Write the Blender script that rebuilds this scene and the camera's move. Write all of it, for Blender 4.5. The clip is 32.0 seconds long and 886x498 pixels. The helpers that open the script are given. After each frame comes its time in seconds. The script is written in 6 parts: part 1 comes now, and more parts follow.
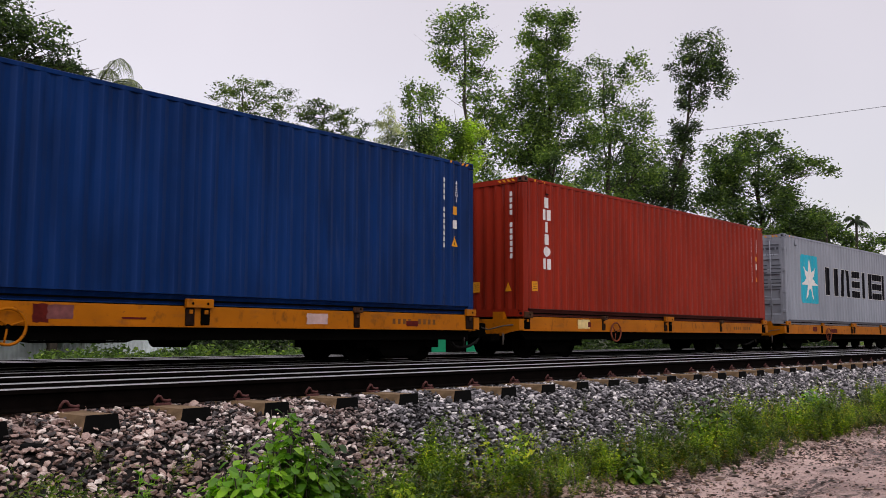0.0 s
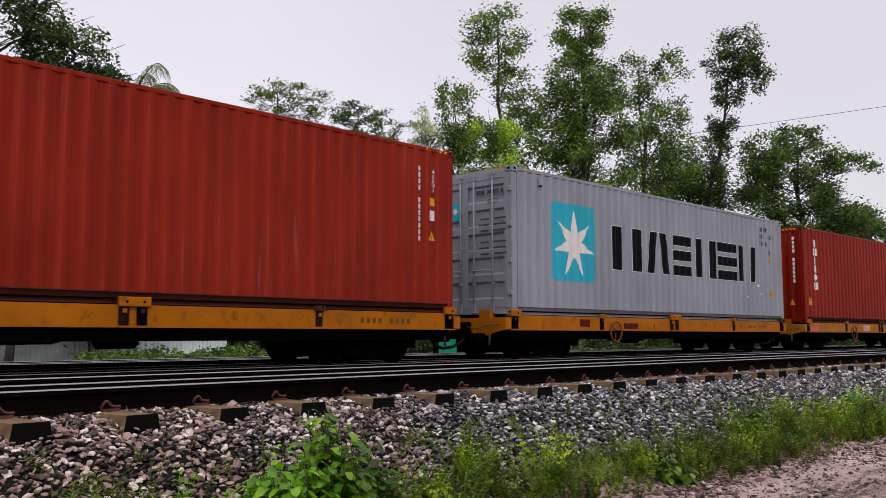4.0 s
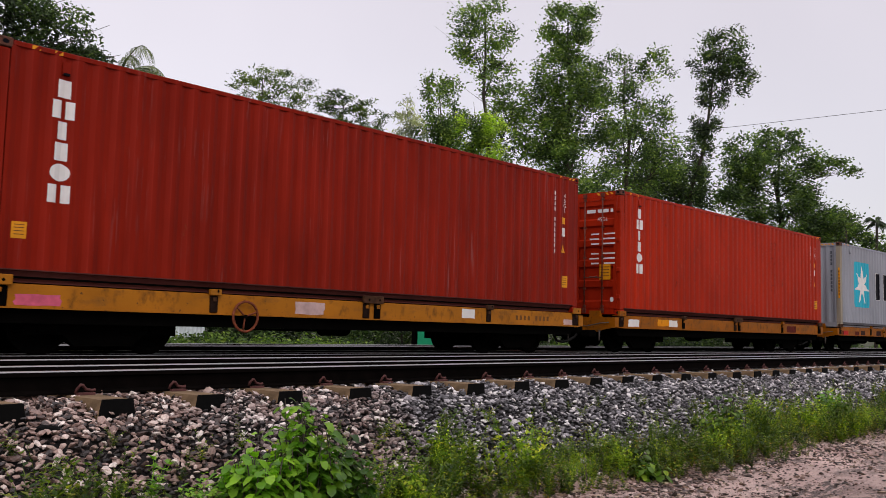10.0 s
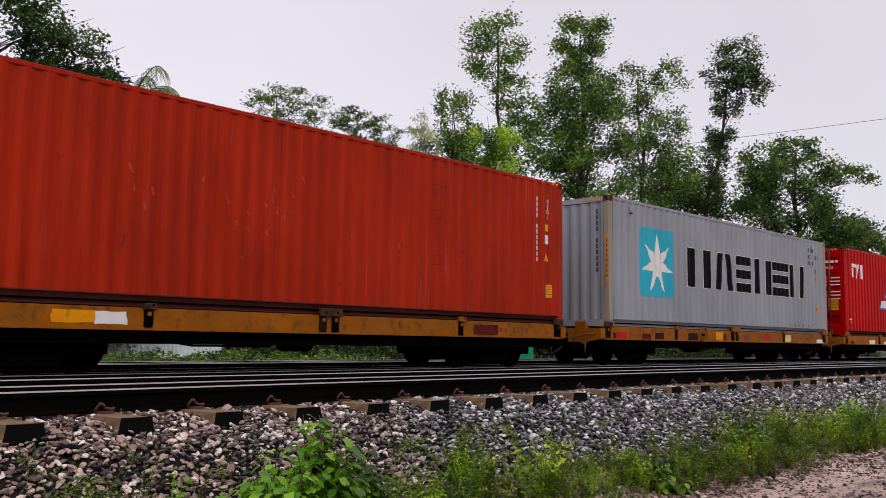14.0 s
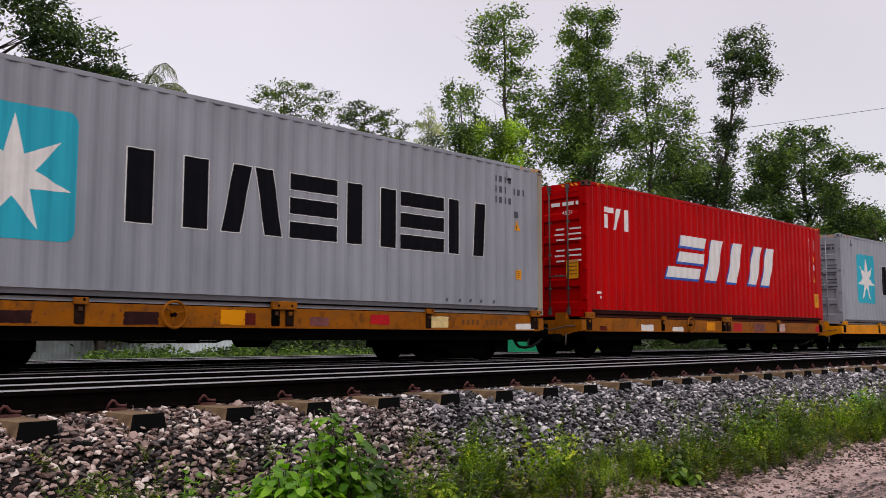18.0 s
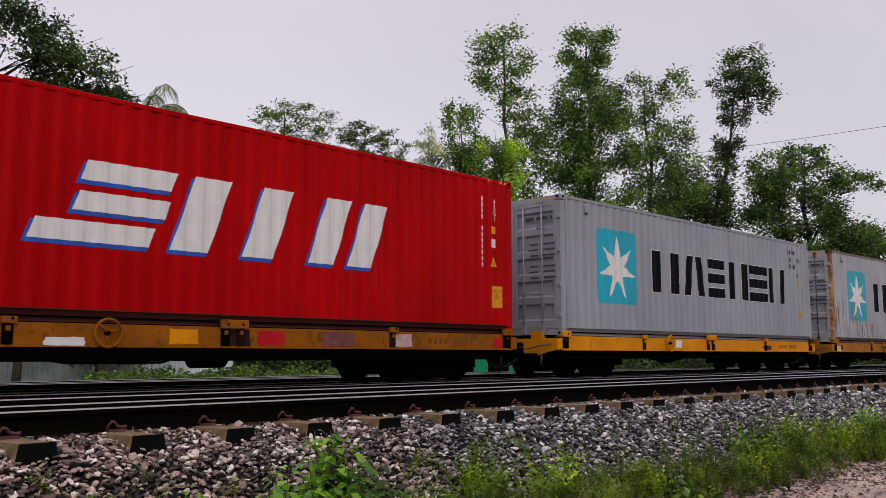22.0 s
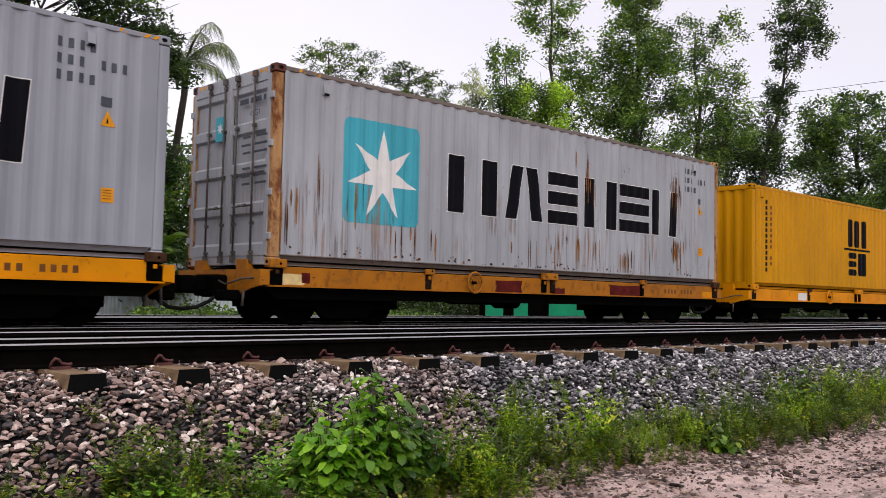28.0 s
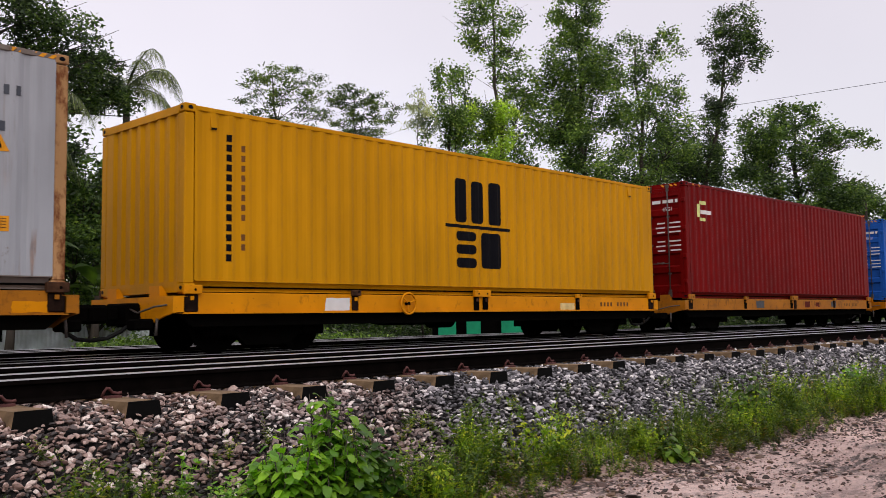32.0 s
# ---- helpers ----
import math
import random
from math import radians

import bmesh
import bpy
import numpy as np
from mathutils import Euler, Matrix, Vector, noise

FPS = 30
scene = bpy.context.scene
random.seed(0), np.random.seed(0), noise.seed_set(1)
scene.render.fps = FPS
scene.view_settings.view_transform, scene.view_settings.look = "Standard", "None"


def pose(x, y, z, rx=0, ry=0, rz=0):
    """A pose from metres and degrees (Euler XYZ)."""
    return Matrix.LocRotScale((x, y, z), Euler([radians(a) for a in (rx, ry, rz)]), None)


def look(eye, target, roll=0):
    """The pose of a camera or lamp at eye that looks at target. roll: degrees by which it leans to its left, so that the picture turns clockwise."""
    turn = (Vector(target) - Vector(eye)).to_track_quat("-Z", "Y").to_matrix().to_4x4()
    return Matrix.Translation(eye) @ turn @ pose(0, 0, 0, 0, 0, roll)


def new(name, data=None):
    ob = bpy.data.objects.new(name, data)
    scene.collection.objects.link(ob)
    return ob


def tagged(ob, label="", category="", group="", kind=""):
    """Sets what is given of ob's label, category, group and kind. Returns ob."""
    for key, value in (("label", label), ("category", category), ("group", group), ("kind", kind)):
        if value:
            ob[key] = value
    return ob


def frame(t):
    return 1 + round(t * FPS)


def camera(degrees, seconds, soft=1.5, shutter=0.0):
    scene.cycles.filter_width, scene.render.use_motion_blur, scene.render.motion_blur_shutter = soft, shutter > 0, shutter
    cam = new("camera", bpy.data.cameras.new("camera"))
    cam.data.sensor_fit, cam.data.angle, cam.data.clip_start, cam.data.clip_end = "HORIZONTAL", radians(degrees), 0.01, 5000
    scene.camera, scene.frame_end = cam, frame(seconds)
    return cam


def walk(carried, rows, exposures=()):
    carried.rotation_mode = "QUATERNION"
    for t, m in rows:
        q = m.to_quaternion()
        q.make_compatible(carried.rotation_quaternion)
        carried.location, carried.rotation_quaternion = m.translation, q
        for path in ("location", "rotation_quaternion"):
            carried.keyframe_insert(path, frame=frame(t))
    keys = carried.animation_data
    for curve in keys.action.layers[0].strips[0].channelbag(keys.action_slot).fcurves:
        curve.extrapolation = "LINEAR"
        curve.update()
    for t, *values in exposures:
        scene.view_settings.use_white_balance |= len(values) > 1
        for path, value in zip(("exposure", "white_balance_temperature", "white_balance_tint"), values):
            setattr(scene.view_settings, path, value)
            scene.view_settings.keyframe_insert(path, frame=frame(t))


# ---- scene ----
cam = camera(52.39, 32.0, soft=0.5, shutter=0.12)
PATH = [
    (0, 0, 0, 0.333, 95.55, -0.14, -49.54),
    (0.5, 0, 0, 0.333, 94.94, 0.24, -48.83),
    (1, 0, 0, 0.333, 93.58, 0.17, -46.40),
    (1.5, 0, 0, 0.333, 93.44, 0.38, -42.54),
    (2, 0, 0, 0.333, 93.39, 0.93, -42.09),
    (2.5, 0, 0, 0.333, 93.81, 1.09, -42.12),
    (3, 0, 0, 0.333, 95.06, 1.03, -42.32),
    (3.5, 0, 0, 0.333, 96.17, 0.54, -44.91),
    (4, 0, 0, 0.333, 95.55, 0.06, -47.29),
    (4.5, 0, 0, 0.333, 95.53, -0.02, -48.14),
    (6.5, 0, 0, 0.333, 96.08, -0.16, -47.51),
    (7, 0, 0, 0.333, 96.02, -0.42, -47.39),
    (7.5, 0, 0, 0.333, 95.85, -0.94, -47.60),
    (8, 0, 0, 0.333, 95.30, -1.05, -47.92),
    (8.5, 0, 0, 0.333, 95.34, -0.92, -48.42),
    (9, 0, 0, 0.333, 95.36, -1.16, -49.01),
    (9.5, 0, 0, 0.333, 95.21, -1.31, -49.13),
    (10, 0, 0, 0.333, 95.07, -1.43, -48.62),
    (10.5, 0, 0, 0.333, 94.96, -1.32, -48.55),
    (11, 0, 0, 0.333, 94.97, -1.28, -48.59),
    (11.5, 0, 0, 0.333, 95.05, -1.20, -48.37),
    (12, 0, 0, 0.333, 95.34, -1.02, -48.40),
    (12.5, 0, 0, 0.333, 95.97, -0.78, -48.33),
    (13, 0, 0, 0.333, 96.00, -0.80, -48.23),
    (13.5, 0, 0, 0.333, 95.94, -0.82, -47.92),
    (14, 0, 0, 0.333, 95.96, -0.69, -47.54),
    (14.5, 0, 0, 0.333, 96.02, -0.53, -47.31),
    (16.5, 0, 0, 0.333, 95.67, -0.77, -47.50),
    (17, 0, 0, 0.333, 95.62, -0.73, -47.49),
    (17.5, 0, 0, 0.333, 95.54, -0.46, -47.11),
    (18, 0, 0, 0.333, 95.56, -0.10, -46.93),
    (18.5, 0, 0, 0.333, 95.60, -0.06, -46.92),
    (19, 0, 0, 0.333, 95.79, -0.01, -47.07),
    (19.5, 0, 0, 0.333, 96.10, 0.11, -47.12),
    (20, 0, 0, 0.333, 96.34, 0.10, -47.06),
    (20.5, 0, 0, 0.333, 96.53, 0.22, -46.91),
    (21, 0, 0, 0.333, 96.56, 0.08, -46.75),
    (21.5, 0, 0, 0.333, 96.51, 0.03, -46.78),
    (22, 0, 0, 0.333, 96.80, 0.08, -46.88),
    (22.5, 0, 0, 0.333, 96.54, 0.07, -46.79),
    (23, 0, 0, 0.333, 94.92, -0.01, -45.31),
    (23.5, 0, 0, 0.333, 92.89, -0.49, -43.43),
    (24, 0, 0, 0.333, 92.97, -1.56, -44.96),
    (24.5, 0, 0, 0.333, 93.83, -2.60, -46.54),
    (26.5, 0, 0, 0.333, 93.92, -1.50, -45.70),
    (27, 0, 0, 0.333, 93.62, -1.54, -45.15),
    (27.5, 0, 0, 0.333, 93.40, -1.28, -44.46),
    (28, 0, 0, 0.333, 93.15, -1.22, -44.32),
    (28.5, 0, 0, 0.333, 93.25, -1.26, -44.83),
    (29, 0, 0, 0.333, 93.68, -1.32, -45.43),
    (29.5, 0, 0, 0.333, 94.23, -1.25, -45.69),
    (30, 0, 0, 0.333, 94.72, -0.61, -45.46),
    (30.5, 0, 0, 0.333, 94.65, -0.00, -45.32),
    (31, 0, 0, 0.333, 94.51, -0.89, -46.09),
    (31.5, 0, 0, 0.333, 94.67, 0.94, -46.84),
    (32, 0, 0, 0.333, 94.43, 0.87, -47.33),
]
# seconds, stops, kelvin, tint: the camera brightens and turns cooler where it swings to the dark side
EXPOSURES = [
    (0, -0.15, 6720, 13), (0.8, 0.0, 6600, 12), (1.6, 0.4, 6500, 10), (2.6, 0.35, 6500, 10), (3.4, 0.12, 6550, 11), (4, -0.12, 6720, 13), (4.5, -0.12, 6720, 13), (8, -0.11, 6720, 13), (15, -0.13, 6720, 13),
    (18, -0.15, 6720, 13), (20, -0.16, 6720, 13), (21, -0.18, 6720, 13), (22.2, -0.34, 6720, 13), (23.2, 0.25, 6450, 10), (24.2, 0.3, 6450, 9), (26.5, 0.15, 6680, 12.5), (28.5, 0.15, 6680, 12.5), (30, 0.0, 6720, 13), (32, -0.02, 6720, 13),
]
walk(cam, [(t, pose(*m)) for t, *m in PATH], EXPOSURES)
# how far the train has gone: the near end of the leading container, along the line
RUN = [
    (0, 1.29), (0.5, -0.64), (1, -2.59), (1.5, -4.53), (2, -6.44), (2.5, -8.38),
    (3, -10.21), (3.5, -12.14), (4, -14.08), (4.5, -16.00), (6.5, -23.85), (7, -25.75),
    (7.5, -27.66), (8, -29.55), (8.5, -31.44), (9, -33.33), (9.5, -35.23), (10, -37.13),
    (10.5, -39.04), (11, -40.98), (11.5, -42.89), (12, -44.67), (12.5, -46.45), (13, -48.40),
    (13.5, -50.32), (14, -52.22), (14.5, -54.18), (16.5, -61.59), (17, -63.38), (17.5, -65.26),
    (18, -67.11), (18.5, -68.94), (19, -70.79), (19.5, -72.61), (20, -74.45), (20.5, -76.29),
    (21, -78.11), (21.5, -79.94), (22, -81.79), (22.5, -83.70), (23, -85.44), (23.5, -87.25),
    (24, -89.02), (24.5, -90.81), (26.5, -98.07), (27, -99.84), (27.5, -101.63), (28, -103.44),
    (28.5, -105.31), (29, -107.01), (29.5, -108.72), (30, -110.59), (30.5, -112.40), (31, -114.19),
    (31.5, -116.00), (32, -117.81),
]
PITCH = 13.823
SHIFT = [-0.02, -0.03, 0.02, -0.09, 0.03, 0.14, 0.04, -0.02, -0.02, -0.02, -0.03, 0]
CURVE = -0.000617  # the line bends gently towards the path


def bend(x):
    return CURVE * x * x


# ---- sky and sun: a bright overcast ----
world = bpy.data.worlds.new("overcast")
scene.world = world
world.use_nodes = True
wn, wl = world.node_tree.nodes, world.node_tree.links
bg = wn["Background"]
sky = wn.new("ShaderNodeTexSky")
sky.sky_type, sky.sun_disc = "NISHITA", False
sky.sun_elevation, sky.sun_rotation = radians(42), radians(212)
coords = wn.new("ShaderNodeTexCoord")
split = wn.new("ShaderNodeSeparateXYZ")
wl.new(coords.outputs["Generated"], split.inputs[0])
ramp = wn.new("ShaderNodeValToRGB")
ramp.color_ramp.elements[0].position, ramp.color_ramp.elements[0].color = 0.0, (0.785, 0.75, 0.78, 1)
ramp.color_ramp.elements[1].position, ramp.color_ramp.elements[1].color = 1.0, (1.285, 1.22, 1.285, 1)
mid_stop = ramp.color_ramp.elements.new(0.38)
mid_stop.color = (0.81, 0.755, 0.80, 1)
wl.new(split.outputs["Z"], ramp.inputs[0])
cloud = wn.new("ShaderNodeTexNoise")
cloud.inputs["Scale"].default_value, cloud.inputs["Detail"].default_value = 2.2, 4
cloud_amount = wn.new("ShaderNodeMapRange")
cloud_amount.inputs[1].default_value, cloud_amount.inputs[2].default_value = 0.3, 0.7
cloud_amount.inputs[3].default_value, cloud_amount.inputs[4].default_value = 0.95, 1.05
wl.new(coords.outputs["Generated"], cloud.inputs["Vector"])
wl.new(cloud.outputs["Fac"], cloud_amount.inputs[0])
across = wn.new("ShaderNodeMath")
across.operation = "SUBTRACT"
wl.new(split.outputs["X"], across.inputs[0])
wl.new(split.outputs["Y"], across.inputs[1])
thicker = wn.new("ShaderNodeMapRange")  # the cloud is thicker down the line
thicker.inputs[1].default_value, thicker.inputs[2].default_value = -0.1, 0.9
thicker.inputs[3].default_value, thicker.inputs[4].default_value = 1.0, 0.84
wl.new(across.outputs[0], thicker.inputs[0])
cover = wn.new("ShaderNodeMath")
cover.operation = "MULTIPLY"
wl.new(cloud_amount.outputs[0], cover.inputs[0])
wl.new(thicker.outputs[0], cover.inputs[1])
grey = wn.new("ShaderNodeVectorMath")
grey.operation = "SCALE"
wl.new(ramp.outputs[0], grey.inputs[0])
wl.new(cover.outputs[0], grey.inputs["Scale"])
blend = wn.new("ShaderNodeMix")
blend.data_type = "RGBA"
blend.inputs[0].default_value = 0.04
wl.new(grey.outputs[0], blend.inputs[6])
wl.new(sky.outputs[0], blend.inputs[7])
wl.new(blend.outputs[2], bg.inputs[0])
bg.inputs[1].default_value = 1.0

sun = new("sun", bpy.data.lights.new("sun", "SUN"))
sun.data.energy, sun.data.angle, sun.data.color = 1.25, radians(45), (1.0, 0.97, 0.93)
sun.matrix_basis = look((0, 0, 0), (0.5, 0.8, -0.85))

# container sizes: half length, half width, pitch of the pressed ridges, corner post
HALF, WIDE = 6.096, 1.219
WAVE = 0.2775
POST = 0.16

# ---- materials ----


def nodes_of(name):
    m = bpy.data.materials.new(name)
    m.use_nodes = True
    return m, m.node_tree.nodes, m.node_tree.links, m.node_tree.nodes["Principled BSDF"]


def noise_node(n, l, scale, detail=4, stretch=None, rough=0.55, space="Object"):
    tc = n.new("ShaderNodeTexCoord")
    t = n.new("ShaderNodeTexNoise")
    t.inputs["Scale"].default_value, t.inputs["Detail"].default_value, t.inputs["Roughness"].default_value = scale, detail, rough
    if stretch:
        mp = n.new("ShaderNodeMapping")
        mp.inputs["Scale"].default_value = stretch
        l.new(tc.outputs[space], mp.inputs[0])
        l.new(mp.outputs[0], t.inputs["Vector"])
    else:
        l.new(tc.outputs[space], t.inputs["Vector"])
    return t.outputs["Fac"]


def stops(n, l, fac, *marks):
    r = n.new("ShaderNodeValToRGB")
    e = r.color_ramp.elements
    while len(e) < len(marks):
        e.new(0.5)
    for el, (p, c) in zip(e, marks):
        el.position, el.color = p, (*c, 1) if len(c) == 3 else c
    l.new(fac, r.inputs[0])
    return r.outputs[0]


def mixed(n, l, fac, a, b, mode="MIX"):
    x = n.new("ShaderNodeMix")
    x.data_type, x.blend_type = "RGBA", mode
    for sock, val in ((0, fac), (6, a), (7, b)):
        if isinstance(val, (int, float)):
            x.inputs[sock].default_value = val
        elif isinstance(val, tuple):
            x.inputs[sock].default_value = (*val, 1)
        else:
            l.new(val, x.inputs[sock])
    return x.outputs[2]


def bump(n, l, b, height, strength, dist=0.01):
    k = n.new("ShaderNodeBump")
    k.inputs["Strength"].default_value, k.inputs["Distance"].default_value = strength, dist
    l.new(height, k.inputs["Height"])
    l.new(k.outputs[0], b.inputs["Normal"])


def shade(c, f):
    return tuple(min(1, v * f) for v in c)


def painted(name, col, rust=0.3, rough=0.42, faded=1.25, streak=0.5, rust_col=(0.12, 0.045, 0.02), runs=0.0, scratch=0.0, spec=0.05, ridge_light=0.0):
    """Painted sheet steel: faded patches, vertical streaks, rust spots."""
    m, n, l, b = nodes_of(name)
    big = noise_node(n, l, 0.9, 5, (1, 1, 0.5))
    c = mixed(n, l, stops(n, l, big, (0.35, (0, 0, 0)), (0.7, (1, 1, 1))), shade(col, 0.86), shade(col, faded))
    run_ = noise_node(n, l, 5.0, 4, (1.6, 1.6, 0.09))
    c = mixed(n, l, stops(n, l, run_, (0.52, (0, 0, 0)), (0.74, (streak, streak, streak))), c, shade(col, 0.62))
    pale = noise_node(n, l, 9.0, 3, (1.2, 1.2, 0.12))
    c = mixed(n, l, stops(n, l, pale, (0.62, (0, 0, 0)), (0.8, (0.35, 0.35, 0.35))), c, tuple(1.15 * v + 0.003 for v in col))
    spot = noise_node(n, l, 3.2, 8, (1, 1, 0.45), 0.72)
    c = mixed(n, l, stops(n, l, spot, (0.72 - 0.14 * rust, (0, 0, 0)), (0.78 - 0.12 * rust, (1, 1, 1))), c, rust_col)
    if scratch:
        # thin pale rub marks down the ridges
        rub = noise_node(n, l, 13.0, 4, (1.5, 1.5, 0.07), 0.6)
        where = noise_node(n, l, 0.7, 3)
        thin = mixed(n, l, 1.0, stops(n, l, rub, (0.60, (0, 0, 0)), (0.66, (1, 1, 1))), stops(n, l, where, (0.45, (0, 0, 0)), (0.62, (scratch, scratch, scratch))), "MULTIPLY")
        c = mixed(n, l, thin, c, tuple(0.7 * v + 0.1 for v in col))
    if ridge_light:
        # lit ridge slopes painted in: a pale band along each outer edge
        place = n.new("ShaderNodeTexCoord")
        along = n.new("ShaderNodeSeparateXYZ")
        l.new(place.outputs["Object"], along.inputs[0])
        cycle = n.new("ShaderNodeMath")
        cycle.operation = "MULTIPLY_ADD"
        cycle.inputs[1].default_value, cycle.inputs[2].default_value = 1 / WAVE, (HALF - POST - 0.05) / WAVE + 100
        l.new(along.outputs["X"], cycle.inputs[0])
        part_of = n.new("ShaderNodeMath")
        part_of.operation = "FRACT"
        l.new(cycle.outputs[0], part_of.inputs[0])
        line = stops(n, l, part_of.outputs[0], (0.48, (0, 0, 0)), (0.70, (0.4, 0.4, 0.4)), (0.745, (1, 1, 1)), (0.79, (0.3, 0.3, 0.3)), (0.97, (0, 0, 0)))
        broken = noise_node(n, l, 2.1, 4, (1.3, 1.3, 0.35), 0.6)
        # worn: strength of the painted light, broken up by noise
        worn = mixed(n, l, 1.0, line, stops(n, l, broken, (0.36, (0.12, 0.12, 0.12)), (0.62, (ridge_light, ridge_light, ridge_light))), "MULTIPLY")
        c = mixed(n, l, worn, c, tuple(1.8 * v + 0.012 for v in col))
    if runs:
        # rust runs hanging below the panel's lower welds
        drip = noise_node(n, l, 10.0, 5, (1.8, 1.8, 0.09), 0.6)
        patchy = noise_node(n, l, 0.9, 3, (1, 1, 0.75))
        both = mixed(n, l, 1.0, stops(n, l, drip, (0.52, (0, 0, 0)), (0.62, (1, 1, 1))), stops(n, l, patchy, (0.48, (0, 0, 0)), (0.56, (1, 1, 1))), "MULTIPLY")
        spot_at = n.new("ShaderNodeTexCoord")
        height = n.new("ShaderNodeSeparateXYZ")
        l.new(spot_at.outputs["Object"], height.inputs[0])
        up = n.new("ShaderNodeMapRange")
        up.inputs[2].default_value = 2.9
        l.new(height.outputs["Z"], up.inputs[0])
        both = mixed(n, l, 1.0, both, stops(n, l, up.outputs[0], (0.3, (1, 1, 1)), (0.6, (0.3, 0.3, 0.3))), "MULTIPLY")
        c = mixed(n, l, mixed(n, l, runs, (0.0, 0.0, 0.0), both), c, mixed(n, l, stops(n, l, spot, (0.4, (0, 0, 0)), (0.6, (1, 1, 1))), (0.26, 0.115, 0.04), (0.045, 0.02, 0.012)))
    l.new(c, b.inputs["Base Color"])
    fine = noise_node(n, l, 22, 4)
    r = n.new("ShaderNodeMapRange")
    r.inputs[3].default_value, r.inputs[4].default_value = rough - 0.1, rough + 0.18
    l.new(fine, r.inputs[0])
    l.new(r.outputs[0], b.inputs["Roughness"])
    b.inputs["Specular IOR Level"].default_value = spec
    bump(n, l, b, noise_node(n, l, 2.2, 3), 0.25, 0.02)
    return m


def plain(name, col, rough=0.6, metal=0.0, vary=0.25, scale=6, relief=0.2, stretch=None, spec=0.2):
    m, n, l, b = nodes_of(name)
    f = noise_node(n, l, scale, 6, stretch)
    c = mixed(n, l, stops(n, l, f, (0.3, (0, 0, 0)), (0.7, (1, 1, 1))), shade(col, 1 - vary), shade(col, 1 + vary))
    l.new(c, b.inputs["Base Color"])
    b.inputs["Roughness"].default_value, b.inputs["Metallic"].default_value = rough, metal
    b.inputs["Specular IOR Level"].default_value = spec
    bump(n, l, b, noise_node(n, l, scale * 5, 4), relief, 0.01)
    return m


def yellow_paint(name, col, dirt=0.5, rust=0.5):
    m, n, l, b = nodes_of(name)
    f = noise_node(n, l, 1.6, 5)
    c = mixed(n, l, stops(n, l, f, (0.3, (0, 0, 0)), (0.72, (1, 1, 1))), shade(col, 0.8), shade(col, 1.12))
    g = noise_node(n, l, 3.5, 6, (0.7, 0.7, 1.6), 0.65)
    c = mixed(n, l, stops(n, l, g, (0.62 - 0.16 * dirt, (0, 0, 0)), (0.85 - 0.1 * dirt, (0.75, 0.75, 0.75))), c, (0.12, 0.055, 0.02))
    d = noise_node(n, l, 4.2, 6, (1.2, 1.2, 0.8), 0.68)
    c = mixed(n, l, stops(n, l, d, (0.60 - 0.12 * dirt, (0, 0, 0)), (0.74 - 0.1 * dirt, (0.7, 0.7, 0.7))), c, (0.05, 0.02, 0.008))
    h = noise_node(n, l, 11, 7, None, 0.7)
    c = mixed(n, l, stops(n, l, h, (0.68 - 0.08 * rust, (0, 0, 0)), (0.72 - 0.08 * rust, (1, 1, 1))), c, (0.055, 0.025, 0.015))
    l.new(c, b.inputs["Base Color"])
    b.inputs["Roughness"].default_value = 0.55
    b.inputs["Specular IOR Level"].default_value = 0.1
    bump(n, l, b, noise_node(n, l, 30, 4), 0.25, 0.006)
    return m


def island(name, marks, rough=0.8, leafy=False, tuft=1.1):
    """Each loose piece takes its own colour along the marks."""
    m, n, l, b = nodes_of(name)
    g = n.new("ShaderNodeNewGeometry")
    c = stops(n, l, g.outputs["Random Per Island"], *marks)
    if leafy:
        # noise paints lit and shaded clumps into the leaf colour, besides plant-to-plant tone
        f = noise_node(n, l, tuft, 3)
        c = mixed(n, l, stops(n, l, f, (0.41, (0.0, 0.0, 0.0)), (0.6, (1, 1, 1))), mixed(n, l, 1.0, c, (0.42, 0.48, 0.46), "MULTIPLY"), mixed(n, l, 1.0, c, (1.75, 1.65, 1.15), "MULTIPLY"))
    if not leafy:
        f = noise_node(n, l, 60, 4)
        bump(n, l, b, f, 0.35, 0.01)
    l.new(c, b.inputs["Base Color"])
    b.inputs["Roughness"].default_value = rough
    if leafy:
        tr = n.new("ShaderNodeBsdfTranslucent")
        l.new(mixed(n, l, 1.0, c, (1.5, 1.7, 0.7), "MULTIPLY"), tr.inputs[0])
        mx = n.new("ShaderNodeMixShader")
        mx.inputs[0].default_value = 0.42
        out = n["Material Output"]
        l.new(b.outputs[0], mx.inputs[1])
        l.new(tr.outputs[0], mx.inputs[2])
        l.new(mx.outputs[0], out.inputs[0])
    return m


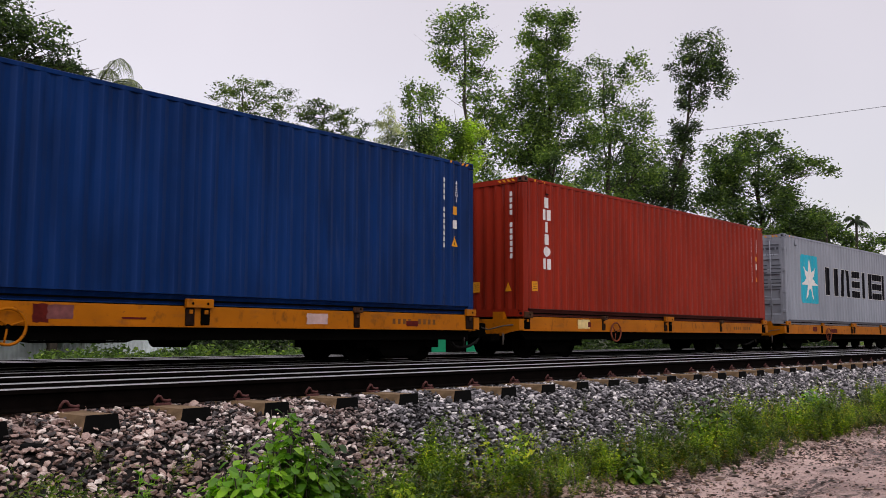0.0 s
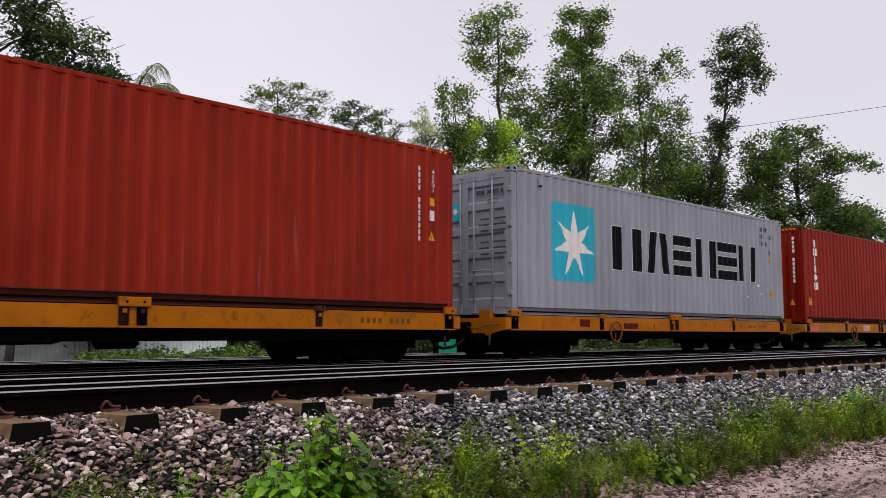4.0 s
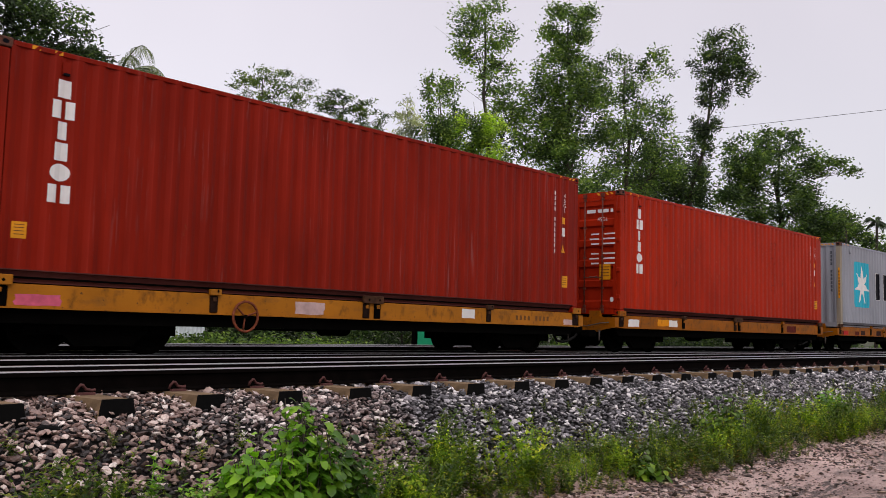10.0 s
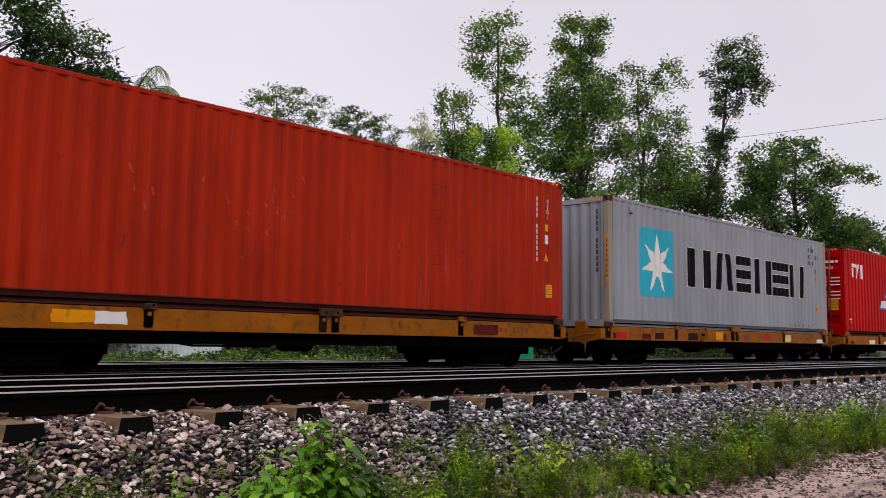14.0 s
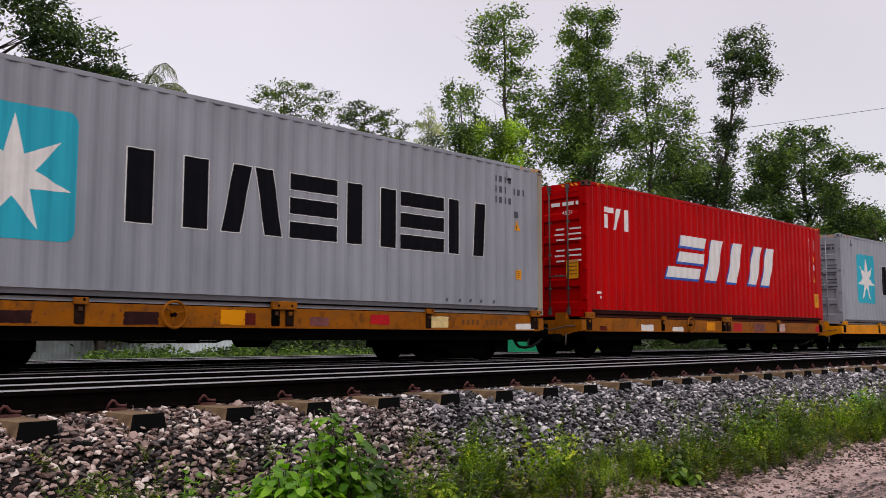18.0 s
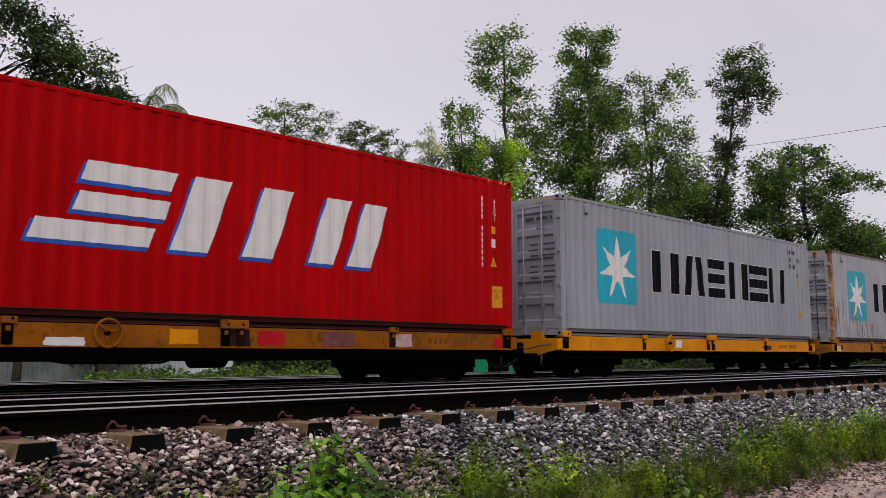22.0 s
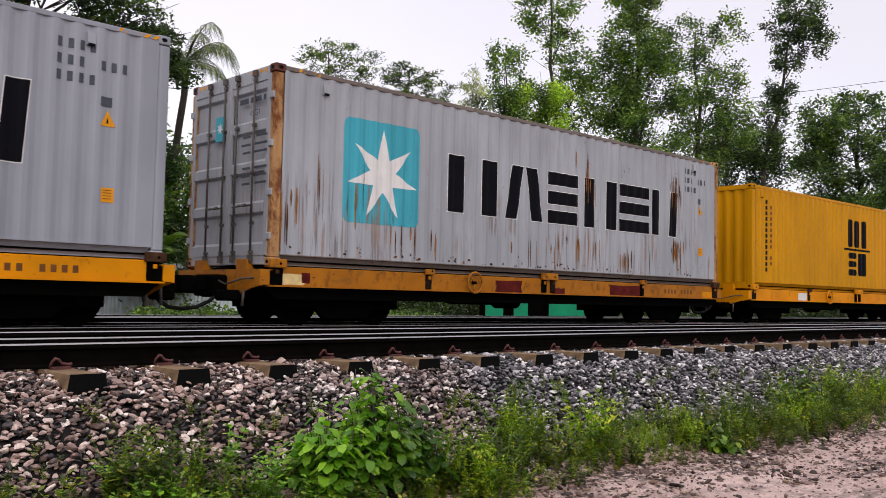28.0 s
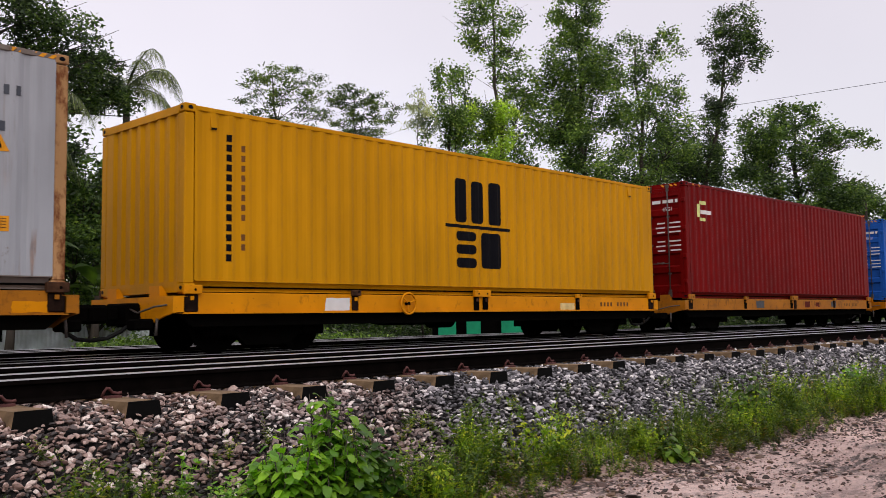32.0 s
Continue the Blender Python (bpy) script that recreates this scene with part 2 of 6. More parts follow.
def ballast_material():
    """Crushed stone: pinkish brown by the path's near end, slate grey further along and by the sleepers."""
    m, n, l, b = nodes_of("mixed_ballast")
    g = n.new("ShaderNodeNewGeometry")
    pick = g.outputs["Random Per Island"]
    warm = stops(n, l, pick, (0.0, (0.010, 0.008, 0.008)), (0.2, (0.032, 0.023, 0.022)), (0.4, (0.135, 0.083, 0.07)), (0.64, (0.30, 0.2, 0.172)), (0.86, (0.5, 0.38, 0.335)), (1.0, (0.78, 0.70, 0.65)))
    cool = stops(n, l, pick, (0.0, (0.006, 0.006, 0.007)), (0.24, (0.022, 0.021, 0.024)), (0.46, (0.088, 0.082, 0.09)), (0.72, (0.245, 0.235, 0.26)), (0.88, (0.47, 0.45, 0.47)), (1.0, (0.78, 0.75, 0.74)))
    place = n.new("ShaderNodeTexCoord")
    along = n.new("ShaderNodeSeparateXYZ")
    l.new(place.outputs["Object"], along.inputs[0])
    far = n.new("ShaderNodeMapRange")
    far.inputs[1].default_value, far.inputs[2].default_value = 3.3, 8.0
    l.new(along.outputs["X"], far.inputs[0])
    drift = noise_node(n, l, 0.9, 4)
    mixer = n.new("ShaderNodeMath")
    mixer.operation = "ADD"
    l.new(far.outputs[0], mixer.inputs[0])
    l.new(drift, mixer.inputs[1])
    c = mixed(n, l, stops(n, l, mixer.outputs[0], (0.62, (0, 0, 0)), (1.0, (1, 1, 1))), warm, cool)
    grain = noise_node(n, l, 55, 5, None, 0.65)
    c = mixed(n, l, 1.0, c, stops(n, l, grain, (0.3, (0.62, 0.62, 0.62)), (0.7, (1.25, 1.22, 1.2))), "MULTIPLY")
    l.new(c, b.inputs["Base Color"])
    b.inputs["Roughness"].default_value, b.inputs["Specular IOR Level"].default_value = 0.42, 0.45
    bump(n, l, b, grain, 0.5, 0.008)
    return m


BLUE = painted("blue_paint", (0.0008, 0.0155, 0.077), 0.1, 0.3, 1.45, 0.8, scratch=0.08, spec=0.06, ridge_light=0.62)
RED_A = painted("oxide_red_paint", (0.195, 0.0155, 0.007), 0.35, 0.36, 1.2, 0.4, scratch=0.25, spec=0.05, ridge_light=0.55)
RED_B = painted("dark_oxide_red_paint", (0.168, 0.0088, 0.003), 0.45, 0.36, 1.25, 0.5, scratch=0.34, spec=0.05, ridge_light=0.5)
RED_C = painted("orange_red_paint", (0.282, 0.0155, 0.0035), 0.65, 0.4, 1.2, 0.6, (0.06, 0.012, 0.005), scratch=0.2, ridge_light=0.3)
GREY_A = painted("pale_grey_paint", (0.225, 0.243, 0.285), 0.15, 0.42, 1.1, 0.15, (0.1, 0.06, 0.04), ridge_light=0.3)
GREY_B = painted("light_grey_paint", (0.232, 0.243, 0.275), 0.2, 0.42, 1.1, 0.2, (0.12, 0.07, 0.04), ridge_light=0.14)
GREY_C = painted("clean_grey_paint", (0.255, 0.27, 0.305), 0.05, 0.4, 1.08, 0.15, (0.1, 0.07, 0.05), ridge_light=0.25)
GREY_D = painted("weathered_grey_paint", (0.305, 0.318, 0.345), 0.6, 0.5, 1.12, 0.4, (0.10, 0.045, 0.02), 0.55)
# dirt and recess shade painted together, for the red containers' bottom rails
SHADED_SILL = painted("shaded_dusty_rail", (0.07, 0.021, 0.018), 0.6, 0.6, 1.25, 0.5, (0.03, 0.014, 0.01))
DULL_RAIL = painted("weathered_rail_paint", (0.15, 0.125, 0.11), 0.9, 0.6, 1.2, 0.5, (0.09, 0.04, 0.02))
CAP = plain("rust_brown_casting", (0.085, 0.035, 0.024), 0.7, 0.0, 0.5, 14, 0.4, spec=0.1)
GRIME = plain("oily_rust_grime", (0.05, 0.022, 0.011), 0.75, 0.0, 0.6, 14, 0.4, spec=0.1)
RUSTY = painted("rusted_post_paint", (0.36, 0.2, 0.09), 1.6, 0.6, 1.2, 0.9, (0.14, 0.05, 0.02))
SCARLET = painted("scarlet_paint", (0.335, 0.001, 0.0018), 0.05, 0.34, 1.2, 0.35, scratch=0.05, spec=0.03, ridge_light=0.22)
YELLOW_BOX = painted("golden_yellow_paint", (0.465, 0.208, 0.003), 0.15, 0.36, 1.1, 0.25, (0.14, 0.07, 0.015), ridge_light=0.12)
MAROON = painted("maroon_paint", (0.125, 0.0024, 0.0024), 0.15, 0.38, 1.2)
BRIGHT_BLUE = painted("bright_blue_paint", (0.012, 0.08, 0.34), 0.15, 0.4)
WAGON_Y = [yellow_paint("wagon_yellow", (0.34, 0.103, 0.001), 0.4, 0.6), yellow_paint("wagon_yellow_clean", (0.58, 0.215, 0.001), 0.1, 0.25),
           yellow_paint("wagon_yellow_worn", (0.25, 0.075, 0.001), 0.7, 0.9), yellow_paint("wagon_yellow_dusty", (0.33, 0.118, 0.008), 0.55, 0.75)]
# sooty underframe steel; also stands in for shade under sills and in stall gaps
BLACK = plain("sooty_black_and_shade", (0.0022, 0.002, 0.0018), 0.95, spec=0.01)
PITCH_BLACK = plain("tarred_end", (0.0035, 0.0035, 0.0035), 0.85, spec=0.05)
RED_ROD = plain("rust_red_rod", (0.11, 0.028, 0.018), 0.55, 0.2, 0.4, 12)
DARK_STEEL = plain("dull_rod_steel", (0.07, 0.06, 0.055), 0.5, 0.3)
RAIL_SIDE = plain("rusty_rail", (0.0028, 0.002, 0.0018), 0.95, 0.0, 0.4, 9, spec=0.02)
RAIL_TOP = plain("polished_rail", (0.33, 0.33, 0.335), 0.35, 0.8, 0.1, 14, 0.05)
SLEEPER = plain("stained_concrete", (0.165, 0.108, 0.06), 0.85, 0.0, 0.5, 5, 0.6)
CLIP = plain("red_oxide_clip", (0.09, 0.034, 0.032), 0.6, 0.1, 0.3, 20)
WHITE = plain("white_marking", (0.6, 0.585, 0.575), 0.6, 0, 0.06, 5)
INK = plain("black_marking", (0.004, 0.004, 0.006), 0.6, 0, 0.2, 8, spec=0.04)
GREY_INK = plain("grey_marking", (0.05, 0.056, 0.07), 0.6, 0, 0.2, 8)
AQUA = painted("turquoise_marking", (0.02, 0.33, 0.44), 0.1, 0.42, 1.08, 0.2)
AQUA_WORN = painted("worn_turquoise_marking", (0.05, 0.32, 0.4), 0.45, 0.5, 1.1, 0.6, (0.10, 0.04, 0.02), 0.8)
ROYAL = plain("blue_marking", (0.01, 0.07, 0.36), 0.5)
AMBER = plain("amber_label", (0.58, 0.235, 0.006), 0.5, 0, 0.1, 8)
CREAM = plain("cream_patch", (0.58, 0.44, 0.2), 0.7, 0, 0.2, 9, spec=0.1)
PINK = plain("pink_patch", (0.5, 0.09, 0.15), 0.7, 0, 0.2, 9, spec=0.1)
PALE_PINK = plain("pale_pink_patch", (0.42, 0.29, 0.28), 0.7, 0, 0.2, 9, spec=0.1)
MAUVE = plain("mauve_patch", (0.14, 0.05, 0.05), 0.7, 0, 0.3, 9, spec=0.1)
CRIMSON = plain("crimson_patch", (0.38, 0.008, 0.012), 0.6, 0, 0.2, 9, spec=0.1)
MAROON_PATCH = plain("black_maroon_patch", (0.022, 0.006, 0.006), 0.7, 0, 0.4, 9, spec=0.1)
SOOT = plain("sooty_rust", (0.012, 0.006, 0.004), 0.85, 0, 0.6, 12, 0.5, spec=0.05)
RUSTY_WHEEL = plain("rusty_yellow_wheel", (0.15, 0.04, 0.02), 0.7, 0, 0.5, 16, 0.3, spec=0.1)
BROWN_PATCH = plain("dark_red_patch", (0.075, 0.008, 0.006), 0.7, 0, 0.4, 9, spec=0.08)
LIME = plain("pale_lime_marking", (0.5, 0.55, 0.2), 0.6)
RUST_RUN = plain("orange_rust_run", (0.21, 0.095, 0.032), 0.85, 0, 0.6, 9, 0.4, (1, 1, 0.4), spec=0.05)
DARK_RUN = plain("dark_rust_run", (0.055, 0.026, 0.014), 0.85, 0, 0.6, 9, 0.4, (1, 1, 0.4), spec=0.05)
RUBBED = plain("rubbed_red_paint", (0.33, 0.045, 0.022), 0.6, 0, 0.3, 20, spec=0.1)
STENCIL = plain("faded_stencil", (0.12, 0.045, 0.01), 0.7)
BARK = plain("grey_brown_bark", (0.05, 0.042, 0.034), 0.9, 0, 0.4, 5, 0.8, (1, 1, 0.3))
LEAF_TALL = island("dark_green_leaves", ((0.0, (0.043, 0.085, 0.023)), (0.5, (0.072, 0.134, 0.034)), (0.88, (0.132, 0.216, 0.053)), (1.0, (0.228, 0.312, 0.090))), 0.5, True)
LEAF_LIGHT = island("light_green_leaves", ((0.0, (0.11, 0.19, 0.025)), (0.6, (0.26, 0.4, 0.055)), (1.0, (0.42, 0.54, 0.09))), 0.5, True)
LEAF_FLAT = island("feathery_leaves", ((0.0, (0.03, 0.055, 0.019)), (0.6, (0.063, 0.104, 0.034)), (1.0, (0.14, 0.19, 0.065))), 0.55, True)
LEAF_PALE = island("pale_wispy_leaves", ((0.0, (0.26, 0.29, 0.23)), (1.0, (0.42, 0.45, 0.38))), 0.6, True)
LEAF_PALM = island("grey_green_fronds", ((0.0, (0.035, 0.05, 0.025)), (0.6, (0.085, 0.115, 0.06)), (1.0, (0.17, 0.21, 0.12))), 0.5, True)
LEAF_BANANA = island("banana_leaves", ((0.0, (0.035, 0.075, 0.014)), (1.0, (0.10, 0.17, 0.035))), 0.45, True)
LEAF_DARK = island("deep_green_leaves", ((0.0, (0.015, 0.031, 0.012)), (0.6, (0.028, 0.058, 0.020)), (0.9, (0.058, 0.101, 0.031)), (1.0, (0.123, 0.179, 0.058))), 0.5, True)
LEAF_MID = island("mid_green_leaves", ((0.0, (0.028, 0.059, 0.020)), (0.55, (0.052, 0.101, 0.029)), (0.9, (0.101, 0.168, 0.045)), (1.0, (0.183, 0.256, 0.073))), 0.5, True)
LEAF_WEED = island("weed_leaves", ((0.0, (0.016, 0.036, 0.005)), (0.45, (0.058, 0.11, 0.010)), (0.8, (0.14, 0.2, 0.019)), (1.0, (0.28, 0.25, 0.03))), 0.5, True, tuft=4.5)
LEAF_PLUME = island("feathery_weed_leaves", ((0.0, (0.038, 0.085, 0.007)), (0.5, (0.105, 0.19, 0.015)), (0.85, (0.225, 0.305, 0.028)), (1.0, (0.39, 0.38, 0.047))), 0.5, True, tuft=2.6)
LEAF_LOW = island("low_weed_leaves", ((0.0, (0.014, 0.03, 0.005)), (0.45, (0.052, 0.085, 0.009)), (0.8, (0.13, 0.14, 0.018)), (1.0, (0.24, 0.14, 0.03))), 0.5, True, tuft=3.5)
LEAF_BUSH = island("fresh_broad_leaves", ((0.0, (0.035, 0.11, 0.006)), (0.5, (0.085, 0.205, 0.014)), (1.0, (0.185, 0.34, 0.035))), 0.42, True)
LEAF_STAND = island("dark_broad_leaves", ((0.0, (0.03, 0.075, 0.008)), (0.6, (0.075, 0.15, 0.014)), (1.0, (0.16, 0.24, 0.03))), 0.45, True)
STONE = ballast_material()
PEBBLE = island("path_pebbles", ((0.0, (0.024, 0.012, 0.009)), (0.4, (0.085, 0.047, 0.036)), (0.75, (0.29, 0.18, 0.15)), (1.0, (0.5, 0.41, 0.37))), 0.7)
LITTER = island("dead_leaf_litter", ((0.0, (0.012, 0.008, 0.006)), (0.5, (0.04, 0.024, 0.016)), (0.8, (0.14, 0.08, 0.05)), (1.0, (0.36, 0.28, 0.2))), 0.75)
TIN = plain("galvanised_sheet", (0.52, 0.58, 0.6), 0.5, 0.0, 0.3, 2)
GREEN_SHEET = plain("green_painted_sheet", (0.002, 0.24, 0.115), 0.5, 0.0, 0.15, 3)
RUBBER = plain("black_rubber", (0.008, 0.008, 0.008), 0.7, spec=0.1)


def soil_material():
    m, n, l, b = nodes_of("damp_pinkish_soil")
    f = noise_node(n, l, 0.8, 6)
    c = mixed(n, l, stops(n, l, f, (0.35, (0, 0, 0)), (0.65, (1, 1, 1))), (0.40, 0.25, 0.215), (0.84, 0.62, 0.56))
    g = noise_node(n, l, 9, 8, (0.7, 1.4, 1), 0.72)
    # trodden bare patches between rough, littered ones
    bare = stops(n, l, noise_node(n, l, 1.5, 4, (0.6, 1.3, 1)), (0.42, (0.12, 0.12, 0.12)), (0.56, (1, 1, 1)))
    c = mixed(n, l, mixed(n, l, 1.0, bare, stops(n, l, g, (0.47, (0, 0, 0)), (0.52, (0.95, 0.95, 0.95))), "MULTIPLY"), c, (0.05, 0.03, 0.024))
    h = noise_node(n, l, 38, 6, None, 0.72)
    c = mixed(n, l, stops(n, l, h, (0.54, (0, 0, 0)), (0.66, (0.75, 0.75, 0.75))), c, (0.46, 0.37, 0.345))
    k = noise_node(n, l, 24, 6, (0.6, 1.5, 1), 0.7)
    c = mixed(n, l, mixed(n, l, 1.0, bare, stops(n, l, k, (0.55, (0, 0, 0)), (0.61, (0.85, 0.85, 0.85))), "MULTIPLY"), c, (0.035, 0.022, 0.018))
    l.new(c, b.inputs["Base Color"])
    r = n.new("ShaderNodeMapRange")
    r.inputs[3].default_value, r.inputs[4].default_value = 0.35, 0.95
    l.new(f, r.inputs[0])
    l.new(r.outputs[0], b.inputs["Roughness"])
    bump(n, l, b, g, 1.0, 0.09)
    return m


SOIL = soil_material()
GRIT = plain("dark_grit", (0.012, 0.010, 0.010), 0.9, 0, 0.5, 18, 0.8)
TURF = plain("rough_turf", (0.05, 0.055, 0.03), 0.9, 0, 0.5, 3, 0.8)

# ---- builders ----


def part(name, bm, material, parent=None, label=""):
    """Links a bmesh as one mesh object under a thing or a part."""
    me = bpy.data.meshes.new(name)
    bm.normal_update()
    bm.to_mesh(me)
    bm.free()
    for m in material if isinstance(material, (list, tuple)) else [material]:
        me.materials.append(m)
    return link(name, me, parent, label)


def link(name, me, parent=None, label="", m=None):
    ob = new(name, me)
    ob.parent = parent
    if m is not None:
        ob.matrix_basis = m
    return tagged(ob, label)


def thing(name, label, category, group="", kind="", m=None):
    ob = new(name)
    ob.empty_display_size = 0.3
    if m is not None:
        ob.matrix_basis = m
    return tagged(ob, label, category, group, kind)


def box(bm, x0, x1, y0, y1, z0, z1, bevel=0.0):
    v = [bm.verts.new((x, y, z)) for x in (x0, x1) for y in (y0, y1) for z in (z0, z1)]
    fs = [bm.faces.new([v[i] for i in f]) for f in ((0, 1, 3, 2), (4, 6, 7, 5), (0, 4, 5, 1), (2, 3, 7, 6), (0, 2, 6, 4), (1, 5, 7, 3))]
    if bevel:
        es = list({e for f in fs for e in f.edges})
        bmesh.ops.bevel(bm, geom=es, offset=bevel, segments=1, affect="EDGES")


def boxes(*rows, bevel=0.0):
    bm = bmesh.new()
    for r in rows:
        box(bm, *r, bevel=bevel)
    return bm


def prism(bm, outline, axis, a, b):
    """Extrudes a flat outline (pairs) along x, y or z from a to b."""
    def at(p, k):
        return {"x": (k, p[0], p[1]), "y": (p[0], k, p[1]), "z": (p[0], p[1], k)}[axis]
    lo, hi = [bm.verts.new(at(p, a)) for p in outline], [bm.verts.new(at(p, b)) for p in outline]
    bm.faces.new(lo)
    bm.faces.new(hi[::-1])
    k = len(outline)
    for i in range(k):
        bm.faces.new((lo[i], hi[i], hi[(i + 1) % k], lo[(i + 1) % k]))
    bmesh.ops.recalc_face_normals(bm, faces=bm.faces)


def tube(bm, pts, radii, sides=6):
    """A tapered tube along points."""
    rings = []
    for i, p in enumerate(pts):
        p = Vector(p)
        d = (Vector(pts[min(i + 1, len(pts) - 1)]) - Vector(pts[max(i - 1, 0)])).normalized()
        u = d.cross(Vector((0.3, 0.2, 1)) if abs(d.z) < 0.9 else Vector((1, 0, 0))).normalized()
        w = d.cross(u)
        r = radii[i] if isinstance(radii, (list, tuple)) else radii
        rings.append([bm.verts.new(p + (u * math.cos(a) + w * math.sin(a)) * r) for a in (2 * math.pi * k / sides for k in range(sides))])
    for a, b in zip(rings, rings[1:]):
        for k in range(sides):
            f = bm.faces.new((a[k], a[(k + 1) % sides], b[(k + 1) % sides], b[k]))
            f.smooth = True
    bm.faces.new(rings[0][::-1])
    bm.faces.new(rings[-1])


def ring(bm, centre, axis, radius, thick, sides=20, section=5):
    c, ax = Vector(centre), Vector(axis).normalized()
    u = ax.orthogonal().normalized()
    w = ax.cross(u)
    rows = []
    for i in range(sides):
        a = 2 * math.pi * i / sides
        d = u * math.cos(a) + w * math.sin(a)
        rows.append([bm.verts.new(c + d * (radius + thick * math.cos(s)) + ax * thick * math.sin(s)) for s in (2 * math.pi * k / section for k in range(section))])
    for i in range(sides):
        a, b = rows[i], rows[(i + 1) % sides]
        for k in range(section):
            bm.faces.new((a[k], b[k], b[(k + 1) % section], a[(k + 1) % section])).smooth = True


def disc(bm, centre, axis, profile, sides=20):
    """A turned solid: profile is (along the axis, radius) pairs."""
    c, ax = Vector(centre), Vector(axis).normalized()
    u = ax.orthogonal().normalized()
    w = ax.cross(u)
    rows = [[bm.verts.new(c + ax * t + (u * math.cos(a) + w * math.sin(a)) * r) for a in (2 * math.pi * k / sides for k in range(sides))] for t, r in profile]
    for a, b in zip(rows, rows[1:]):
        for k in range(sides):
            bm.faces.new((a[k], a[(k + 1) % sides], b[(k + 1) % sides], b[k]))
    bm.faces.new(rows[0][::-1])
    bm.faces.new(rows[-1])
    bmesh.ops.recalc_face_normals(bm, faces=bm.faces)


def sheet(name, co, faces, materials, parent=None, label="", smooth=False, slots=None):
    """A mesh from arrays: co (n, 3), faces (m, k)."""
    me = bpy.data.meshes.new(name)
    m, k = faces.shape
    me.vertices.add(len(co))
    me.vertices.foreach_set("co", np.ascontiguousarray(co, dtype=np.float32).ravel())
    me.loops.add(m * k)
    me.loops.foreach_set("vertex_index", np.ascontiguousarray(faces, dtype=np.int32).ravel())
    me.polygons.add(m)
    me.polygons.foreach_set("loop_start", np.arange(0, m * k, k, dtype=np.int32))
    for mt in materials if isinstance(materials, (list, tuple)) else [materials]:
        me.materials.append(mt)
    if slots is not None:
        me.polygons.foreach_set("material_index", slots.astype(np.int32))
    me.polygons.foreach_set("use_smooth", np.full(m, smooth))
    me.update(calc_edges=True)
    me.validate()
    return link(name, me, parent, label)


# ---- ground ----
rng = np.random.default_rng(7)
PROFILE_V = [-400, -30, 0, 3.4, 3.95, 4.25, 5.02, 5.22, 5.5, 8.1, 8.7, 9.6, 10.1, 17.3, 17.9, 18.6, 40, 900]
PROFILE_Z = [-0.9, -0.95, -0.93, -0.93, -0.9, -0.78, -0.312, -0.255, -0.185, -0.185, -0.34, -0.40, -0.38, -0.38, -0.55, -0.6, -0.6, -0.6]


def shoulder(x, v):
    """The stone lies higher round the sleeper ends further along."""
    return 0.012 * np.clip((x - 4.2) / 3, 0, 1) * np.exp(-((v - 5.2) / 0.27) ** 2)


def level(x, y):
    """Height of the ground without its small unevenness."""
    v = y - CURVE * np.clip(x, -40, 110) ** 2
    return np.interp(v, PROFILE_V, PROFILE_Z) + shoulder(x, v)


def rough_ground(x, y):
    v = y - CURVE * np.clip(x, -40, 110) ** 2
    z = np.interp(v, PROFILE_V, PROFILE_Z) + shoulder(x, v)
    near = np.clip((4.6 - v) / 1.0, 0, 1)
    z = z + near * (0.022 * np.sin(x * 1.7 + 2 * np.sin(y * 1.3)) + 0.014 * np.sin(y * 4.1 + x * 2.3) + 0.008 * np.sin(x * 7.3 - y * 5.9))
    z = z - 0.03 * ((v > 4.4) & (v < 17.6))
    rut = np.exp(-((v - 2.9) / 0.3) ** 2)
    return z - 0.035 * rut


gx = np.concatenate([[-1500, -300, -80, -40, -20], np.arange(-8, 30, 0.25), np.arange(30, 110, 2.5), [125, 200, 500, 1500]])
gv = np.concatenate([[-1500, -300, -60, -20, -8], np.arange(-3, 5.3, 0.12), np.arange(5.4, 18, 0.4), [20, 24, 30, 40, 60, 120, 400, 1500]])
GX, GV = np.meshgrid(gx, gv, indexing="ij")
GY = GV + CURVE * np.clip(GX, -40, 110) ** 2
co = np.stack([GX, GY, rough_ground(GX, GY)], -1).reshape(-1, 3)
ni, nj = len(gx), len(gv)
idx = np.arange(ni * nj).reshape(ni, nj)
quads = np.stack([idx[:-1, :-1], idx[1:, :-1], idx[1:, 1:], idx[:-1, 1:]], -1).reshape(-1, 4)
mid_v = np.broadcast_to((gv[:-1] + gv[1:]) / 2, (ni - 1, nj - 1)).ravel()
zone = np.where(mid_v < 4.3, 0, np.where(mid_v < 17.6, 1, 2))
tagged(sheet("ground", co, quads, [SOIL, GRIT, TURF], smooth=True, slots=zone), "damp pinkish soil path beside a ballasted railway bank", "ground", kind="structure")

# ---- ballast: loose crushed stone ----
ICO = bmesh.new()
bmesh.ops.create_icosphere(ICO, subdivisions=1, radius=1)
ICO_V = np.array([v.co[:] for v in ICO.verts])
ICO_F = np.array([[v.index for v in f.verts] for f in ICO.faces])
ICO.free()


